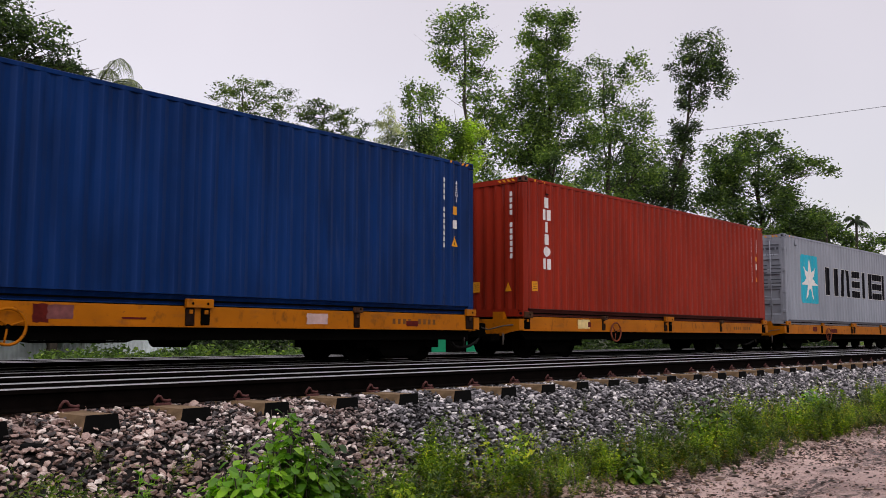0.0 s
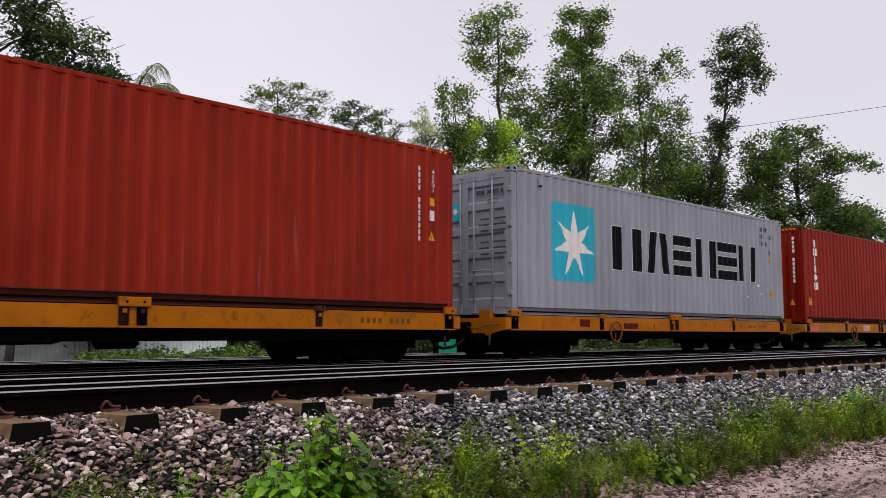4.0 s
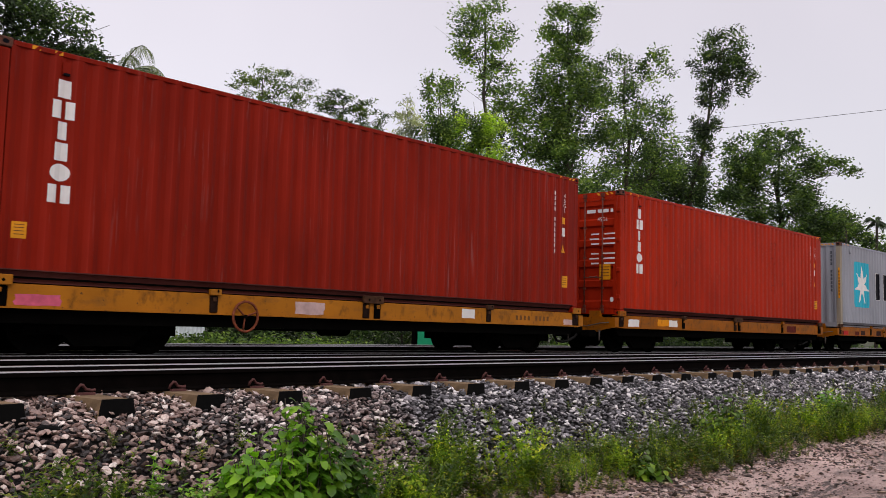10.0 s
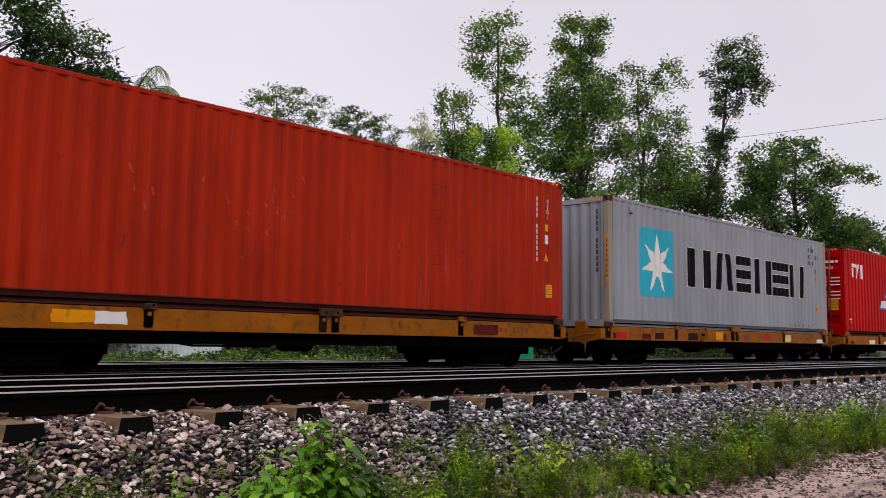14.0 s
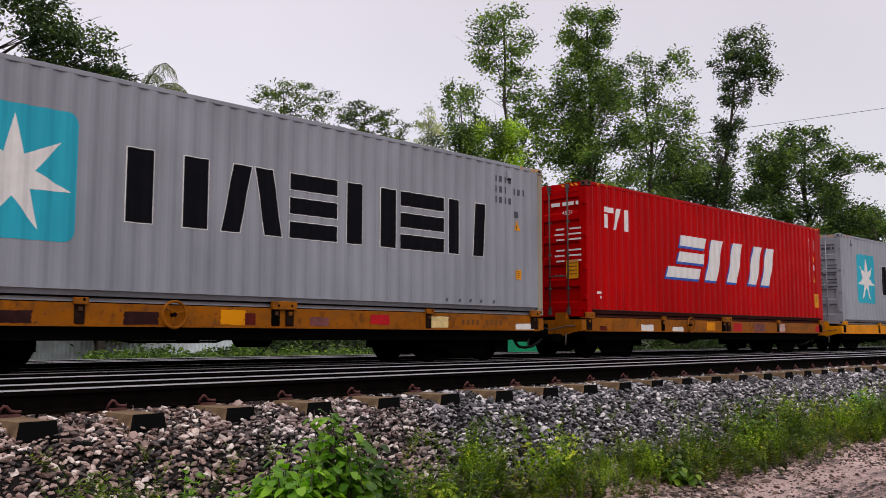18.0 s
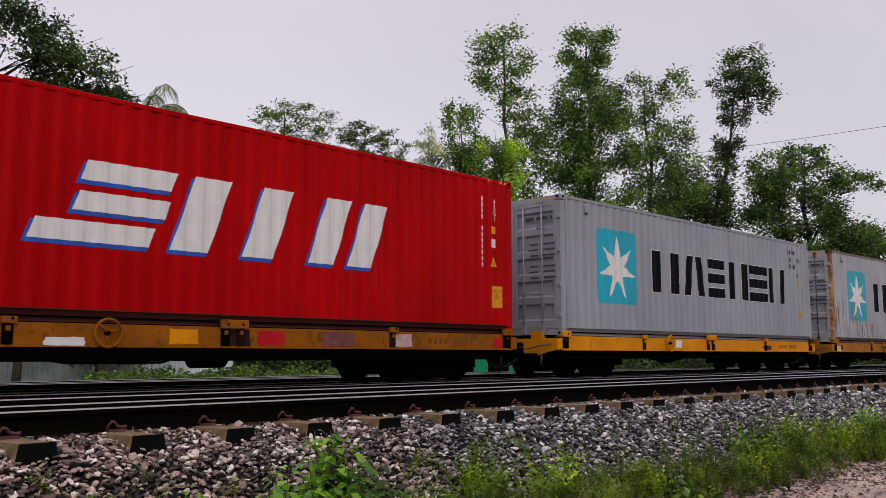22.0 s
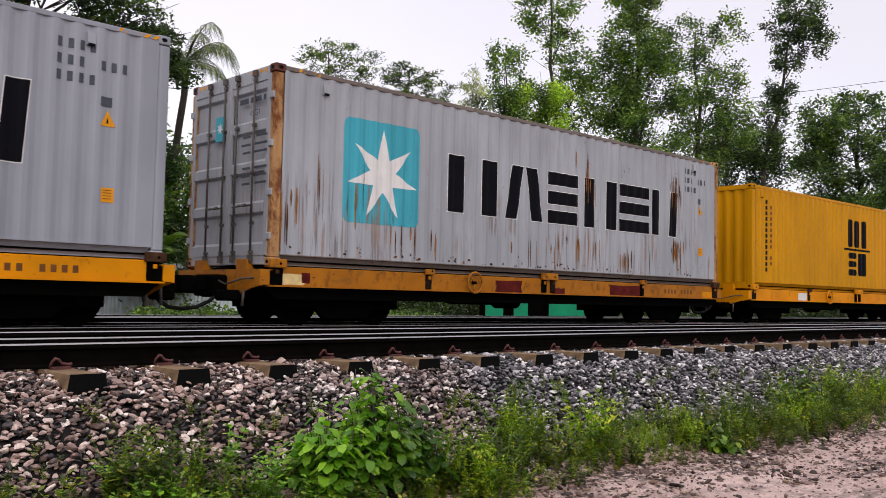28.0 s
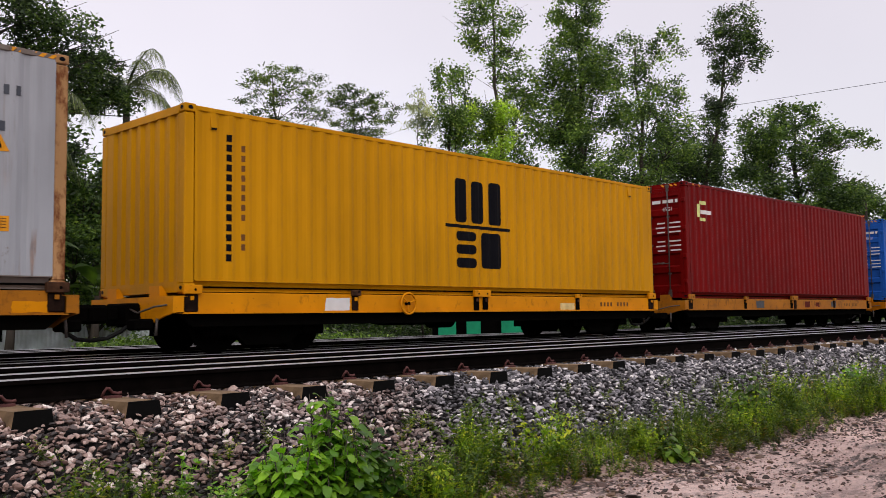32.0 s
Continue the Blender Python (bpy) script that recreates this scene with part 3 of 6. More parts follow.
def stones(name, x, y, z, size, material, flat=0.65):
    k = len(x)
    shapes = []
    for s in range(14):
        r = rng.uniform(0.62, 1.14, (len(ICO_V), 1))
        shapes.append(ICO_V * r * np.array([1.2, rng.uniform(0.65, 0.98), rng.uniform(0.36, 0.6)]))
    shapes = np.array(shapes)[rng.integers(0, 14, k)]
    a, t1, t2 = rng.uniform(0, 6.283, k), rng.normal(0, 0.42, k), rng.normal(0, 0.42, k)
    def turn(ang, i, j, p):
        c, s = np.cos(ang)[:, None], np.sin(ang)[:, None]
        q = p.copy()
        q[:, :, i], q[:, :, j] = p[:, :, i] * c - p[:, :, j] * s, p[:, :, i] * s + p[:, :, j] * c
        return q
    p = turn(a, 0, 1, turn(t2, 1, 2, turn(t1, 0, 2, shapes)))
    p = p * np.stack([size, size, size * flat / 0.65], -1)[:, None, :] + np.stack([x, y, z], -1)[:, None, :]
    f = ICO_F[None] + (np.arange(k) * len(ICO_V))[:, None, None]
    return tagged(sheet(name, p.reshape(-1, 3), f.reshape(-1, 3), material), kind="stuff")


def scatter(n, x0, x1, v0, v1, power=1.0):
    x = x0 + (x1 - x0) * rng.random(n) ** power
    v = rng.uniform(v0, v1, n)
    y = v + CURVE * x * x
    return x, y, v


def bedded(x0, x1, v0, v1, cell):
    """Stones lying side by side: one to a cell, each off its middle."""
    gx_, gv_ = np.meshgrid(np.arange(x0, x1, cell * 1.12), np.arange(v0, v1, cell * 0.86), indexing="ij")
    gx_, gv_ = gx_ + (np.arange(gx_.shape[1]) % 2) * cell * 0.5, gv_
    x = (gx_ + rng.normal(0, cell * 0.2, gx_.shape)).ravel()
    v = (gv_ + rng.normal(0, cell * 0.17, gx_.shape)).ravel()
    return x, v + CURVE * x * x, v, cell * (0.36 + 0.42 * rng.random(len(x)) ** 1.5)


bx, by, bs, bz = [], [], [], []
for x0, x1, v0, v1, cell in ((-1.0, 14, 4.02, 5.72, 0.0435), (14, 34, 4.2, 5.72, 0.058), (34, 90, 4.3, 5.7, 0.13), (-1, 24, 5.72, 8.3, 0.085), (-1, 40, 8.3, 17.4, 0.13), (-12, -1.0, 4.12, 5.72, 0.1), (-12, -1.0, 5.72, 17.4, 0.17)):
    # an upper layer over a deeper, sparser one
    for sink, keep_part in ((0.004, 0.82), (-0.013, 0.97)):
        x, y, v, size = bedded(x0, x1, v0, v1, cell)
        keep = rng.random(len(x)) < np.clip((v - 3.95) / 0.17, 0.25, 1) * keep_part
        x, y, size = x[keep], y[keep], size[keep]
        bx.append(x), by.append(y), bs.append(size), bz.append(level(x, y) + sink + rng.normal(0, 0.009, len(x)))
bx, by, bs, bz = (np.concatenate(q) for q in (bx, by, bs, bz))
tagged(stones("ballast", bx, by, bz, bs, STONE), "angular grey and pinkish crushed stone ballast", "ballast")
px, py, pv = scatter(27000, 2.5, 20, 0.8, 4.35, 1.3)
keep = rng.random(len(px)) < 0.25 + 0.75 * np.clip((pv - 2.6) / 1.5, 0, 1)
px, py = px[keep], py[keep]
tagged(stones("pebbles", px, py, rough_ground(px, py) + 0.004, rng.gamma(1.2, 0.006, len(px)) + 0.006, PEBBLE, 0.5), "scattered pebbles and chips pressed into damp soil", "pebbles")
lx, ly, lv = scatter(30000, 1, 26, 1.0, 4.4, 1.25)
keep = rng.random(len(lx)) < 0.1 + 0.9 * np.clip((lv - 2.8) / 1.0, 0, 1) * (0.5 + 0.5 * np.sin(lx * 2.3 + ly))
lx, ly = lx[keep], ly[keep]
tagged(stones("leaf_litter", lx, ly, rough_ground(lx, ly) + 0.006, rng.gamma(1.3, 0.007, len(lx)) + 0.005, LITTER, 0.28), "brown dead leaves and twigs littering the path edge", "leaf litter")
dx, dy, dv = scatter(5200, 2.5, 22, 2.7, 4.0, 1.3)
keep = (rng.random(len(dx)) < np.clip((dv - 2.5) / 1.2, 0.1, 1)) & (np.sin(dx * 1.9 + 2 * dy) + np.sin(dx * 4.3 - dy * 3) > -0.7)
dx, dy = dx[keep], dy[keep]
tagged(stones("debris", dx, dy, rough_ground(dx, dy) + 0.008, rng.gamma(2.0, 0.0055, len(dx)) + 0.006, LITTER, 0.5), "curled dead leaves, bark and dark crumbs along the path", "debris")
lump = boxes()
bmesh.ops.create_icosphere(lump, subdivisions=2, radius=0.075)
for v in lump.verts:
    v.co = Vector((v.co.x * 1.25, v.co.y * 0.8, v.co.z * 0.55)) * (1 + 0.25 * noise.noise(v.co * 20))
dark_rock = part("rock", lump, PITCH_BLACK)
dark_rock.matrix_basis = pose(2.43, 5.10, -0.31, 20, 10, 15)
tagged(dark_rock, "dark wet rock lying among the ballast", "rock")

# ---- tracks: three rails each, on concrete sleepers ----
GAUGE = (0.0, 0.676, 1.676)
RAIL_SHAPE = [(-0.066, -0.150), (0.066, -0.150), (0.066, -0.139), (0.012, -0.124), (0.009, -0.045), (0.034, -0.034), (0.034, -0.006), (-0.034, -0.006), (-0.034, -0.034), (-0.009, -0.045), (-0.012, -0.124), (-0.066, -0.139)]


def rail(v, z, parent):
    xs = np.arange(-14, 112, 2.0)
    bm = bmesh.new()
    rows = [[bm.verts.new((x, v + bend(x) + a, z + b)) for a, b in RAIL_SHAPE] for x in xs]
    k = len(RAIL_SHAPE)
    for a, b in zip(rows, rows[1:]):
        for i in range(k):
            bm.faces.new((a[i], b[i], b[(i + 1) % k], a[(i + 1) % k]))
    bm.faces.new(rows[0])
    bm.faces.new(rows[-1][::-1])
    bmesh.ops.recalc_face_normals(bm, faces=bm.faces)
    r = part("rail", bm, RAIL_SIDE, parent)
    bm = bmesh.new()
    cap = [(-0.0352, -0.0075), (0.0352, -0.0075), (0.0345, -0.006), (0.026, 0.0), (-0.026, 0.0), (-0.0345, -0.006)]
    rows = [[bm.verts.new((x, v + bend(x) + a, z + b)) for a, b in cap] for x in xs]
    for a, b in zip(rows, rows[1:]):
        for i in range(6):
            bm.faces.new((a[i], b[i], b[(i + 1) % 6], a[(i + 1) % 6]))
    bmesh.ops.recalc_face_normals(bm, faces=bm.faces)
    part("running_surface", bm, RAIL_TOP, r, "bright polished running surface")


def sleeper_mesh():
    bm = bmesh.new()
    rows = []
    for y in (0.0, 2.735):
        rows.append([bm.verts.new(p) for p in ((0.0, y, -0.16), (0.025, y, 0), (0.225, y, 0), (0.25, y, -0.16))])
    a, b = rows
    for i in range(4):
        bm.faces.new((a[i], b[i], b[(i + 1) % 4], a[(i + 1) % 4]))
    bm.faces.new(b)
    bmesh.ops.recalc_face_normals(bm, faces=bm.faces)
    me = bpy.data.meshes.new("sleeper")
    bm.to_mesh(me)
    bm.free()
    me.materials.append(SLEEPER)
    bm = bmesh.new()
    vs = [bm.verts.new(p) for p in ((-0.004, -0.004, -0.165), (0.023, -0.004, 0.004), (0.227, -0.004, 0.004), (0.254, -0.004, -0.165))]
    vb = [bm.verts.new((v.co.x, 0.012, v.co.z)) for v in vs]
    bm.faces.new(vs)
    for i in range(4):
        bm.faces.new((vs[i], vb[i], vb[(i + 1) % 4], vs[(i + 1) % 4]))
    bmesh.ops.recalc_face_normals(bm, faces=bm.faces)
    tar = bpy.data.meshes.new("tarred_end")
    bm.to_mesh(tar)
    bm.free()
    tar.materials.append(PITCH_BLACK)
    return me, tar


def clip_mesh():
    bm = bmesh.new()
    tube(bm, [(-0.05, -0.075, 0.0), (-0.045, -0.09, 0.03), (-0.03, -0.10, 0.055), (-0.01, -0.09, 0.05), (0.02, -0.075, 0.022), (0.06, -0.072, 0.014), (0.085, -0.075, 0.018)], 0.011, 6)
    box(bm, -0.05, 0.065, -0.12, -0.06, -0.014, 0.004)
    me = bpy.data.meshes.new("rail_clip")
    bm.to_mesh(me)
    bm.free()
    me.materials.append(CLIP)
    return me


SLEEPER_ME, TAR_ME = sleeper_mesh()
CLIP_ME = clip_mesh()


def track(label, v0, z, sleepers, tarred, clips):
    t = thing("railway_track", label, "railway track", "parallel railway tracks")
    for g in GAUGE:
        rail(v0 + g, z, t)
    for k in sleepers:
        x = 2.784 + 0.688 * k + 0.012 * math.sin(k * 12.9)
        s = link("sleeper", SLEEPER_ME, t, m=pose(x, v0 - 0.53 + bend(x) + 0.03 * math.sin(k * 7.1), z - 0.154, 0, 0, math.degrees(2 * CURVE * x) + 0.7 * math.sin(k * 3.3)))
        if tarred:
            link("end_face", TAR_ME, s, "black tarred end face")
        if clips:
            for g in GAUGE[:clips]:
                link("rail_clip", CLIP_ME, s, m=pose(0.125, 0.53 + g, 0.012))
    return t


track("three-rail track on concrete sleepers with tarred ends", 5.765, 0.0, range(-8, 78), True, 2)
track("three-rail track under the passing container train", 10.834, -0.105, range(-8, 60), False, 0)
track("further three-rail track beyond the train", 15.0, -0.105, range(-8, 40), False, 0)

# ---- containers: 12.19 m long, origin at the middle of the base ----


def corrugation(length, start):
    """(along, depth) pairs of a trapezoid sheet from start over length."""
    pts, s = [(start, 0.0)], start + 0.05
    while s + WAVE < start + length:
        pts += [(s, 0.0), (s + 0.068, 0.036), (s + 0.138, 0.036), (s + 0.206, 0.0)]
        s += WAVE
    pts.append((start + length, 0.0))
    return pts


SIDE_WAVE = [(s, d * 0.66) for s, d in corrugation(2 * (HALF - POST), -HALF + POST)]


def wave_depth(x):
    return float(np.interp(x, [p[0] for p in SIDE_WAVE], [p[1] for p in SIDE_WAVE]))


def wave_panel(pts, z0, z1, place, thick=0.006):
    bm = bmesh.new()
    rows = [[bm.verts.new(place(s, d + e, z)) for e, z in ((0, z0), (0, z1), (thick, z1), (thick, z0))] for s, d in pts]
    for p, q in zip(rows, rows[1:]):
        for i in range(4):
            bm.faces.new((p[i], q[i], q[(i + 1) % 4], p[(i + 1) % 4]))
    bm.faces.new(rows[0])
    bm.faces.new(rows[-1][::-1])
    bmesh.ops.recalc_face_normals(bm, faces=bm.faces)
    return bm


def cut(poly, x0, x1):
    """A convex outline cut to the strip x0..x1."""
    for lim, sign in ((x0, 1), (x1, -1)):
        out = []
        for i, p in enumerate(poly):
            q = poly[(i + 1) % len(poly)]
            a, b = sign * (p[0] - lim), sign * (q[0] - lim)
            if a >= 0:
                out.append(p)
            if a * b < 0:
                k = a / (a - b)
                out.append((lim, p[1] + k * (q[1] - p[1])))
        poly = out
        if len(poly) < 3:
            return []
    return poly


def on_side(name, polys, material, parent, layer=1, label=""):
    """Paint on the corrugated side that faces the path; outlines are (from the near end, up from the base)."""
    bm = bmesh.new()
    for poly in polys:
        poly = [(x - HALF, z) for x, z in poly]
        lo, hi = min(p[0] for p in poly), max(p[0] for p in poly)
        knots = [lo] + [s for s, d in SIDE_WAVE if lo < s < hi] + [hi]
        for a, b in zip(knots, knots[1:]):
            c = cut(poly, a, b)
            if c:
                try:
                    bm.faces.new([bm.verts.new((x, -WIDE + 0.004 + wave_depth(x) - 0.002 * layer - 0.0015, z)) for x, z in c])
                except ValueError:
                    pass
    bmesh.ops.remove_doubles(bm, verts=bm.verts[:], dist=0.0004)
    return tagged(part(name, bm, material, parent, label), kind="stuff" if name.endswith("_print") or name.endswith("_dash") else "")


def on_end(name, polys, material, parent, layer=1, label=""):
    """Paint on the end that faces down the line; outlines are (from the near side, up from the base)."""
    bm = bmesh.new()
    for poly in polys:
        bm.faces.new([bm.verts.new((-HALF - 0.016 - 0.002 * layer, -WIDE + y, z)) for y, z in poly])
    return tagged(part(name, bm, material, parent, label), kind="stuff" if name.endswith("_print") else "")


def rect(x0, x1, z0, z1):
    return [(x0, z0), (x1, z0), (x1, z1), (x0, z1)]


def slanted(x0, x1, z0, z1, lean):
    return [(x0, z0), (x1, z0), (x1 + lean, z1), (x0 + lean, z1)]


def oval(cx, cz, rx, rz, k=16):
    return [(cx + rx * math.cos(2 * math.pi * i / k), cz + rz * math.sin(2 * math.pi * i / k)) for i in range(k)]


def rounded(x0, x1, z0, z1, r):
    out = []
    for cx, cz, a0 in ((x1 - r, z1 - r, 0), (x0 + r, z1 - r, 90), (x0 + r, z0 + r, 180), (x1 - r, z0 + r, 270)):
        out += [(cx + r * math.cos(radians(a0 + a)), cz + r * math.sin(radians(a0 + a))) for a in (0, 30, 60, 90)]
    return out


def star(cx, cz, r):
    inner = r * 0.37
    tips = [(cx + r * math.cos(radians(90 + k * 360 / 7)), cz + r * math.sin(radians(90 + k * 360 / 7))) for k in range(7)]
    dips = [(cx + inner * math.cos(radians(90 + (k + 0.5) * 360 / 7)), cz + inner * math.sin(radians(90 + (k + 0.5) * 360 / 7))) for k in range(7)]
    return [[tips[k], dips[k], dips[k - 1]] for k in range(7)] + [dips]


def code_bars(x, top, bottom, count, wide=0.06, fill=0.74):
    step = (top - bottom) / count
    return [rect(x - wide / 2, x + wide / 2, top - step * (k + fill), top - step * k) for k in range(count) if k not in (4,)]


def label_mesh(text, size, spacing=0.9):
    cu = bpy.data.curves.new("lettering", "FONT")
    cu.body, cu.size, cu.align_x, cu.space_line = text, size, "CENTER", spacing
    ob = bpy.data.objects.new("lettering", cu)
    scene.collection.objects.link(ob)
    me = bpy.data.meshes.new_from_object(ob.evaluated_get(bpy.context.evaluated_depsgraph_get()))
    bpy.data.objects.remove(ob)
    return me


SIZE_CODE = label_mesh("4\n5\nG\n1", 0.13, 0.82)
HEIGHT_NOTE = label_mesh("CAUTION\n9'6\"\nHIGH", 0.062, 0.95)
SIZE_LINE = label_mesh("45G1", 0.13)


def lettering(me, material, x, z, parent, where="side"):
    m = me.copy()
    m.materials.clear()
    m.materials.append(material)
    p = pose(x - HALF, -WIDE - 0.009, z, 90, 0, 0) if where == "side" else pose(-HALF - 0.024, -WIDE + x, z, 90, 0, -90)
    return link("lettering", m, parent, m=p)


def casting(parent, x, y, z, material):
    bm = boxes((x, x + 0.178, y, y + 0.162, z, z + 0.118), bevel=0.012)
    c = part("corner_casting", bm, material, parent)
    bm = bmesh.new()
    ys = y - 0.002 if y < 0 else y + 0.164
    prism(bm, oval(x + 0.089, z + 0.06, 0.04, 0.028, 10), "y", ys - 0.001, ys + 0.001)
    part("slot", bm, INK, c, "dark oval lifting slot")
    xs = x - 0.002 if x < 0 else x + 0.18
    bm = bmesh.new()
    prism(bm, oval(y + 0.08, z + 0.06, 0.036, 0.028, 10), "x", xs - 0.001, xs + 0.001)
    part("slot", bm, INK, c, "dark oval lifting slot")


def doors(box_ob, h, paint, rod_paint, ridges):
    for side, (y0, y1) in enumerate(((0.10, 1.213), (1.225, 2.338))):
        bm = bmesh.new()
        zs = [(0.16, 0.0), (0.26, 0.0)]
        step = (h - 0.50) / ridges
        for k in range(ridges):
            z = 0.26 + k * step
            zs += [(z + 0.05, 0.0), (z + 0.09, 0.045), (z + step - 0.12, 0.045), (z + step - 0.08, 0.0)]
        zs += [(h - 0.14, 0.0)]
        rows = [[bm.verts.new((-HALF + d + 0.0, -WIDE + y, z)) for y in (y0 + 0.09, y1 - 0.05)] for z, d in zs]
        for a, b in zip(rows, rows[1:]):
            bm.faces.new((a[0], a[1], b[1], b[0]))
        box(bm, -HALF - 0.012, -HALF + 0.03, -WIDE + y0, -WIDE + y0 + 0.09, 0.15, h - 0.13)
        box(bm, -HALF - 0.012, -HALF + 0.03, -WIDE + y1 - 0.05, -WIDE + y1, 0.15, h - 0.13)
        box(bm, -HALF - 0.012, -HALF + 0.03, -WIDE + y0 + 0.09, -WIDE + y1 - 0.05, h - 0.21, h - 0.13)
        box(bm, -HALF - 0.012, -HALF + 0.03, -WIDE + y0 + 0.09, -WIDE + y1 - 0.05, 0.15, 0.23)
        bmesh.ops.recalc_face_normals(bm, faces=bm.faces)
        d = part("door", bm, paint, box_ob)
        for y in ((0.47, 0.96) if side == 0 else (1.32, 1.78)):
            bm = bmesh.new()
            tube(bm, [(-HALF - 0.045, -WIDE + y, 0.10), (-HALF - 0.045, -WIDE + y, h - 0.08)], 0.0165, 8)
            for z in (0.2, 0.62, 1.35, 2.05, h - 0.18):
                box(bm, -HALF - 0.06, -HALF - 0.012, -WIDE + y - 0.032, -WIDE + y + 0.032, z - 0.022, z + 0.022)
            box(bm, -HALF - 0.07, -HALF - 0.02, -WIDE + y - 0.04, -WIDE + y + 0.04, 0.05, 0.16)
            box(bm, -HALF - 0.07, -HALF - 0.02, -WIDE + y - 0.04, -WIDE + y + 0.04, h - 0.13, h - 0.04)
            part("lock_rod", bm, rod_paint, d, "upright locking bar")
            bm = bmesh.new()
            y2 = y + (0.36 if y < 1.2 and y > 0.7 or y > 1.6 else 0.33) * (-1 if y in (0.96, 1.78) else 1)
            tube(bm, [(-HALF - 0.065, -WIDE + y, 0.88), (-HALF - 0.09, -WIDE + (y + y2) / 2, 0.87), (-HALF - 0.065, -WIDE + y2, 0.9)], 0.014, 5)
            part("handle", bm, rod_paint, d, "flat locking handle")
        for z in (0.42, 1.05, 1.75, h - 0.45):
            yy = y0 - 0.045 if side == 0 else y1 + 0.045
            part("hinge", boxes((-HALF - 0.03, -HALF + 0.01, -WIDE + yy - 0.05, -WIDE + yy + 0.05, z - 0.05, z + 0.05), bevel=0.01), paint, d)
    part("door_sill", boxes((-HALF - 0.004, -HALF + 0.1, -WIDE + POST, WIDE - POST, 0.02, 0.15)), paint, box_ob)
    part("door_header", boxes((-HALF - 0.004, -HALF + 0.1, -WIDE + POST, WIDE - POST, h - 0.125, h - 0.01)), paint, box_ob)


def front(box_ob, h, paint, x, outward):
    pts = corrugation(2 * (WIDE - POST), -WIDE + POST)
    bm = wave_panel(pts, 0.14, h - 0.11, lambda s, d, z: (x - outward * (0.012 + d), s, z))
    bmesh.ops.recalc_face_normals(bm, faces=bm.faces)
    part("end_panel", bm, paint, box_ob)
    part("end_sill", boxes((min(x, x - outward * 0.1), max(x, x - outward * 0.1), -WIDE + POST, WIDE - POST, 0.0, 0.15)), paint, box_ob)
    part("end_header", boxes((min(x, x - outward * 0.1), max(x, x - outward * 0.1), -WIDE + POST, WIDE - POST, h - 0.115, h - 0.005)), paint, box_ob)


def container(label, paint, h=2.896, door=True, post_paint=None, rail_paint=None, rod=None, ridges=5, cap=None, sill=None):
    c = thing("shipping_container", label, "shipping container", "containers on the train")
    post_paint, rail_paint = post_paint or paint, rail_paint or paint
    for x in (-HALF, HALF - 0.178):
        for y in (-WIDE, WIDE - 0.162):
            for z in (0.0, h - 0.118):
                casting(c, x, y, z + (0.012 if z else 0.0), cap if cap and z and x < 0 else post_paint)
    for x in (-HALF, HALF - POST):
        for y in (-WIDE, WIDE - POST):
            part("corner_post", boxes((x + 0.003, x + POST - 0.003, y + 0.003, y + POST - 0.003, 0.118, h - 0.118), bevel=0.015), post_paint, c)
    for s in (-1, 1):
        y0, y1 = (-WIDE + 0.002, -WIDE + 0.075) if s < 0 else (WIDE - 0.075, WIDE - 0.002)
        part("top_rail", boxes((-HALF + 0.178, HALF - 0.178, y0, y1, h - 0.075, h - 0.008), bevel=0.008), rail_paint, c)
        out = -1 if s < 0 else 1
        bm = bmesh.new()
        prism(bm, [(out * (WIDE - a), z) for a, z in ((0.0005, 0.168), (0.0005, 0.154), (0.042, 0.150), (0.112, 0.03), (0.112, 0.012), (0.19, 0.012), (0.19, 0.168))], "x", -HALF + 0.178, HALF - 0.178)
        part("bottom_rail", bm, sill or rail_paint, c, "slanted bottom rail with shade and dirt painted in" if sill else "")
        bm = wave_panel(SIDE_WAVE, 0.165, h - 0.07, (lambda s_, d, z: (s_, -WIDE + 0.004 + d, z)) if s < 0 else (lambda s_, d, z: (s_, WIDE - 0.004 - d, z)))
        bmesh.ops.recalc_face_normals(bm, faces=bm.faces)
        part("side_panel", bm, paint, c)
    roof = corrugation(2 * (HALF - POST), -HALF + POST)
    bm = wave_panel([(s, d * 0.6) for s, d in roof], -WIDE + 0.07, WIDE - 0.07, lambda s, d, y: (s, y, h - 0.012 - d))
    part("roof_panel", bm, rail_paint, c)
    part("floor", boxes((-HALF + 0.1, HALF - 0.1, -WIDE + 0.08, WIDE - 0.08, 0.06, 0.14)), BLACK, c)
    if door:
        doors(c, h, paint, rod or DARK_STEEL, ridges)
    else:
        front(c, h, paint, -HALF, -1)
    front(c, h, paint, HALF, 1)
    # slanted warning dashes under the top corners
    if h > 2.7:
        for x0 in (0.24, 11.45):
            on_side("warning_dash", [slanted(x0 + k * 0.12, x0 + k * 0.12 + 0.06, h - 0.068, h - 0.018, 0.05) for k in range(5)], AMBER, c, 3, "amber slanted height-warning dashes")
        for y0 in (0.2, 1.75):
            bm = bmesh.new()
            for k in range(4):
                y = -WIDE + y0 + k * 0.12
                bm.faces.new([bm.verts.new((-HALF - 0.0065, a, z)) for a, z in ((y, h - 0.085), (y + 0.06, h - 0.085), (y + 0.11, h - 0.03), (y + 0.05, h - 0.03))])
            tagged(part("end_warning_dash", bm, AMBER, c, "amber slanted dashes on the end header"), kind="stuff")
    return c


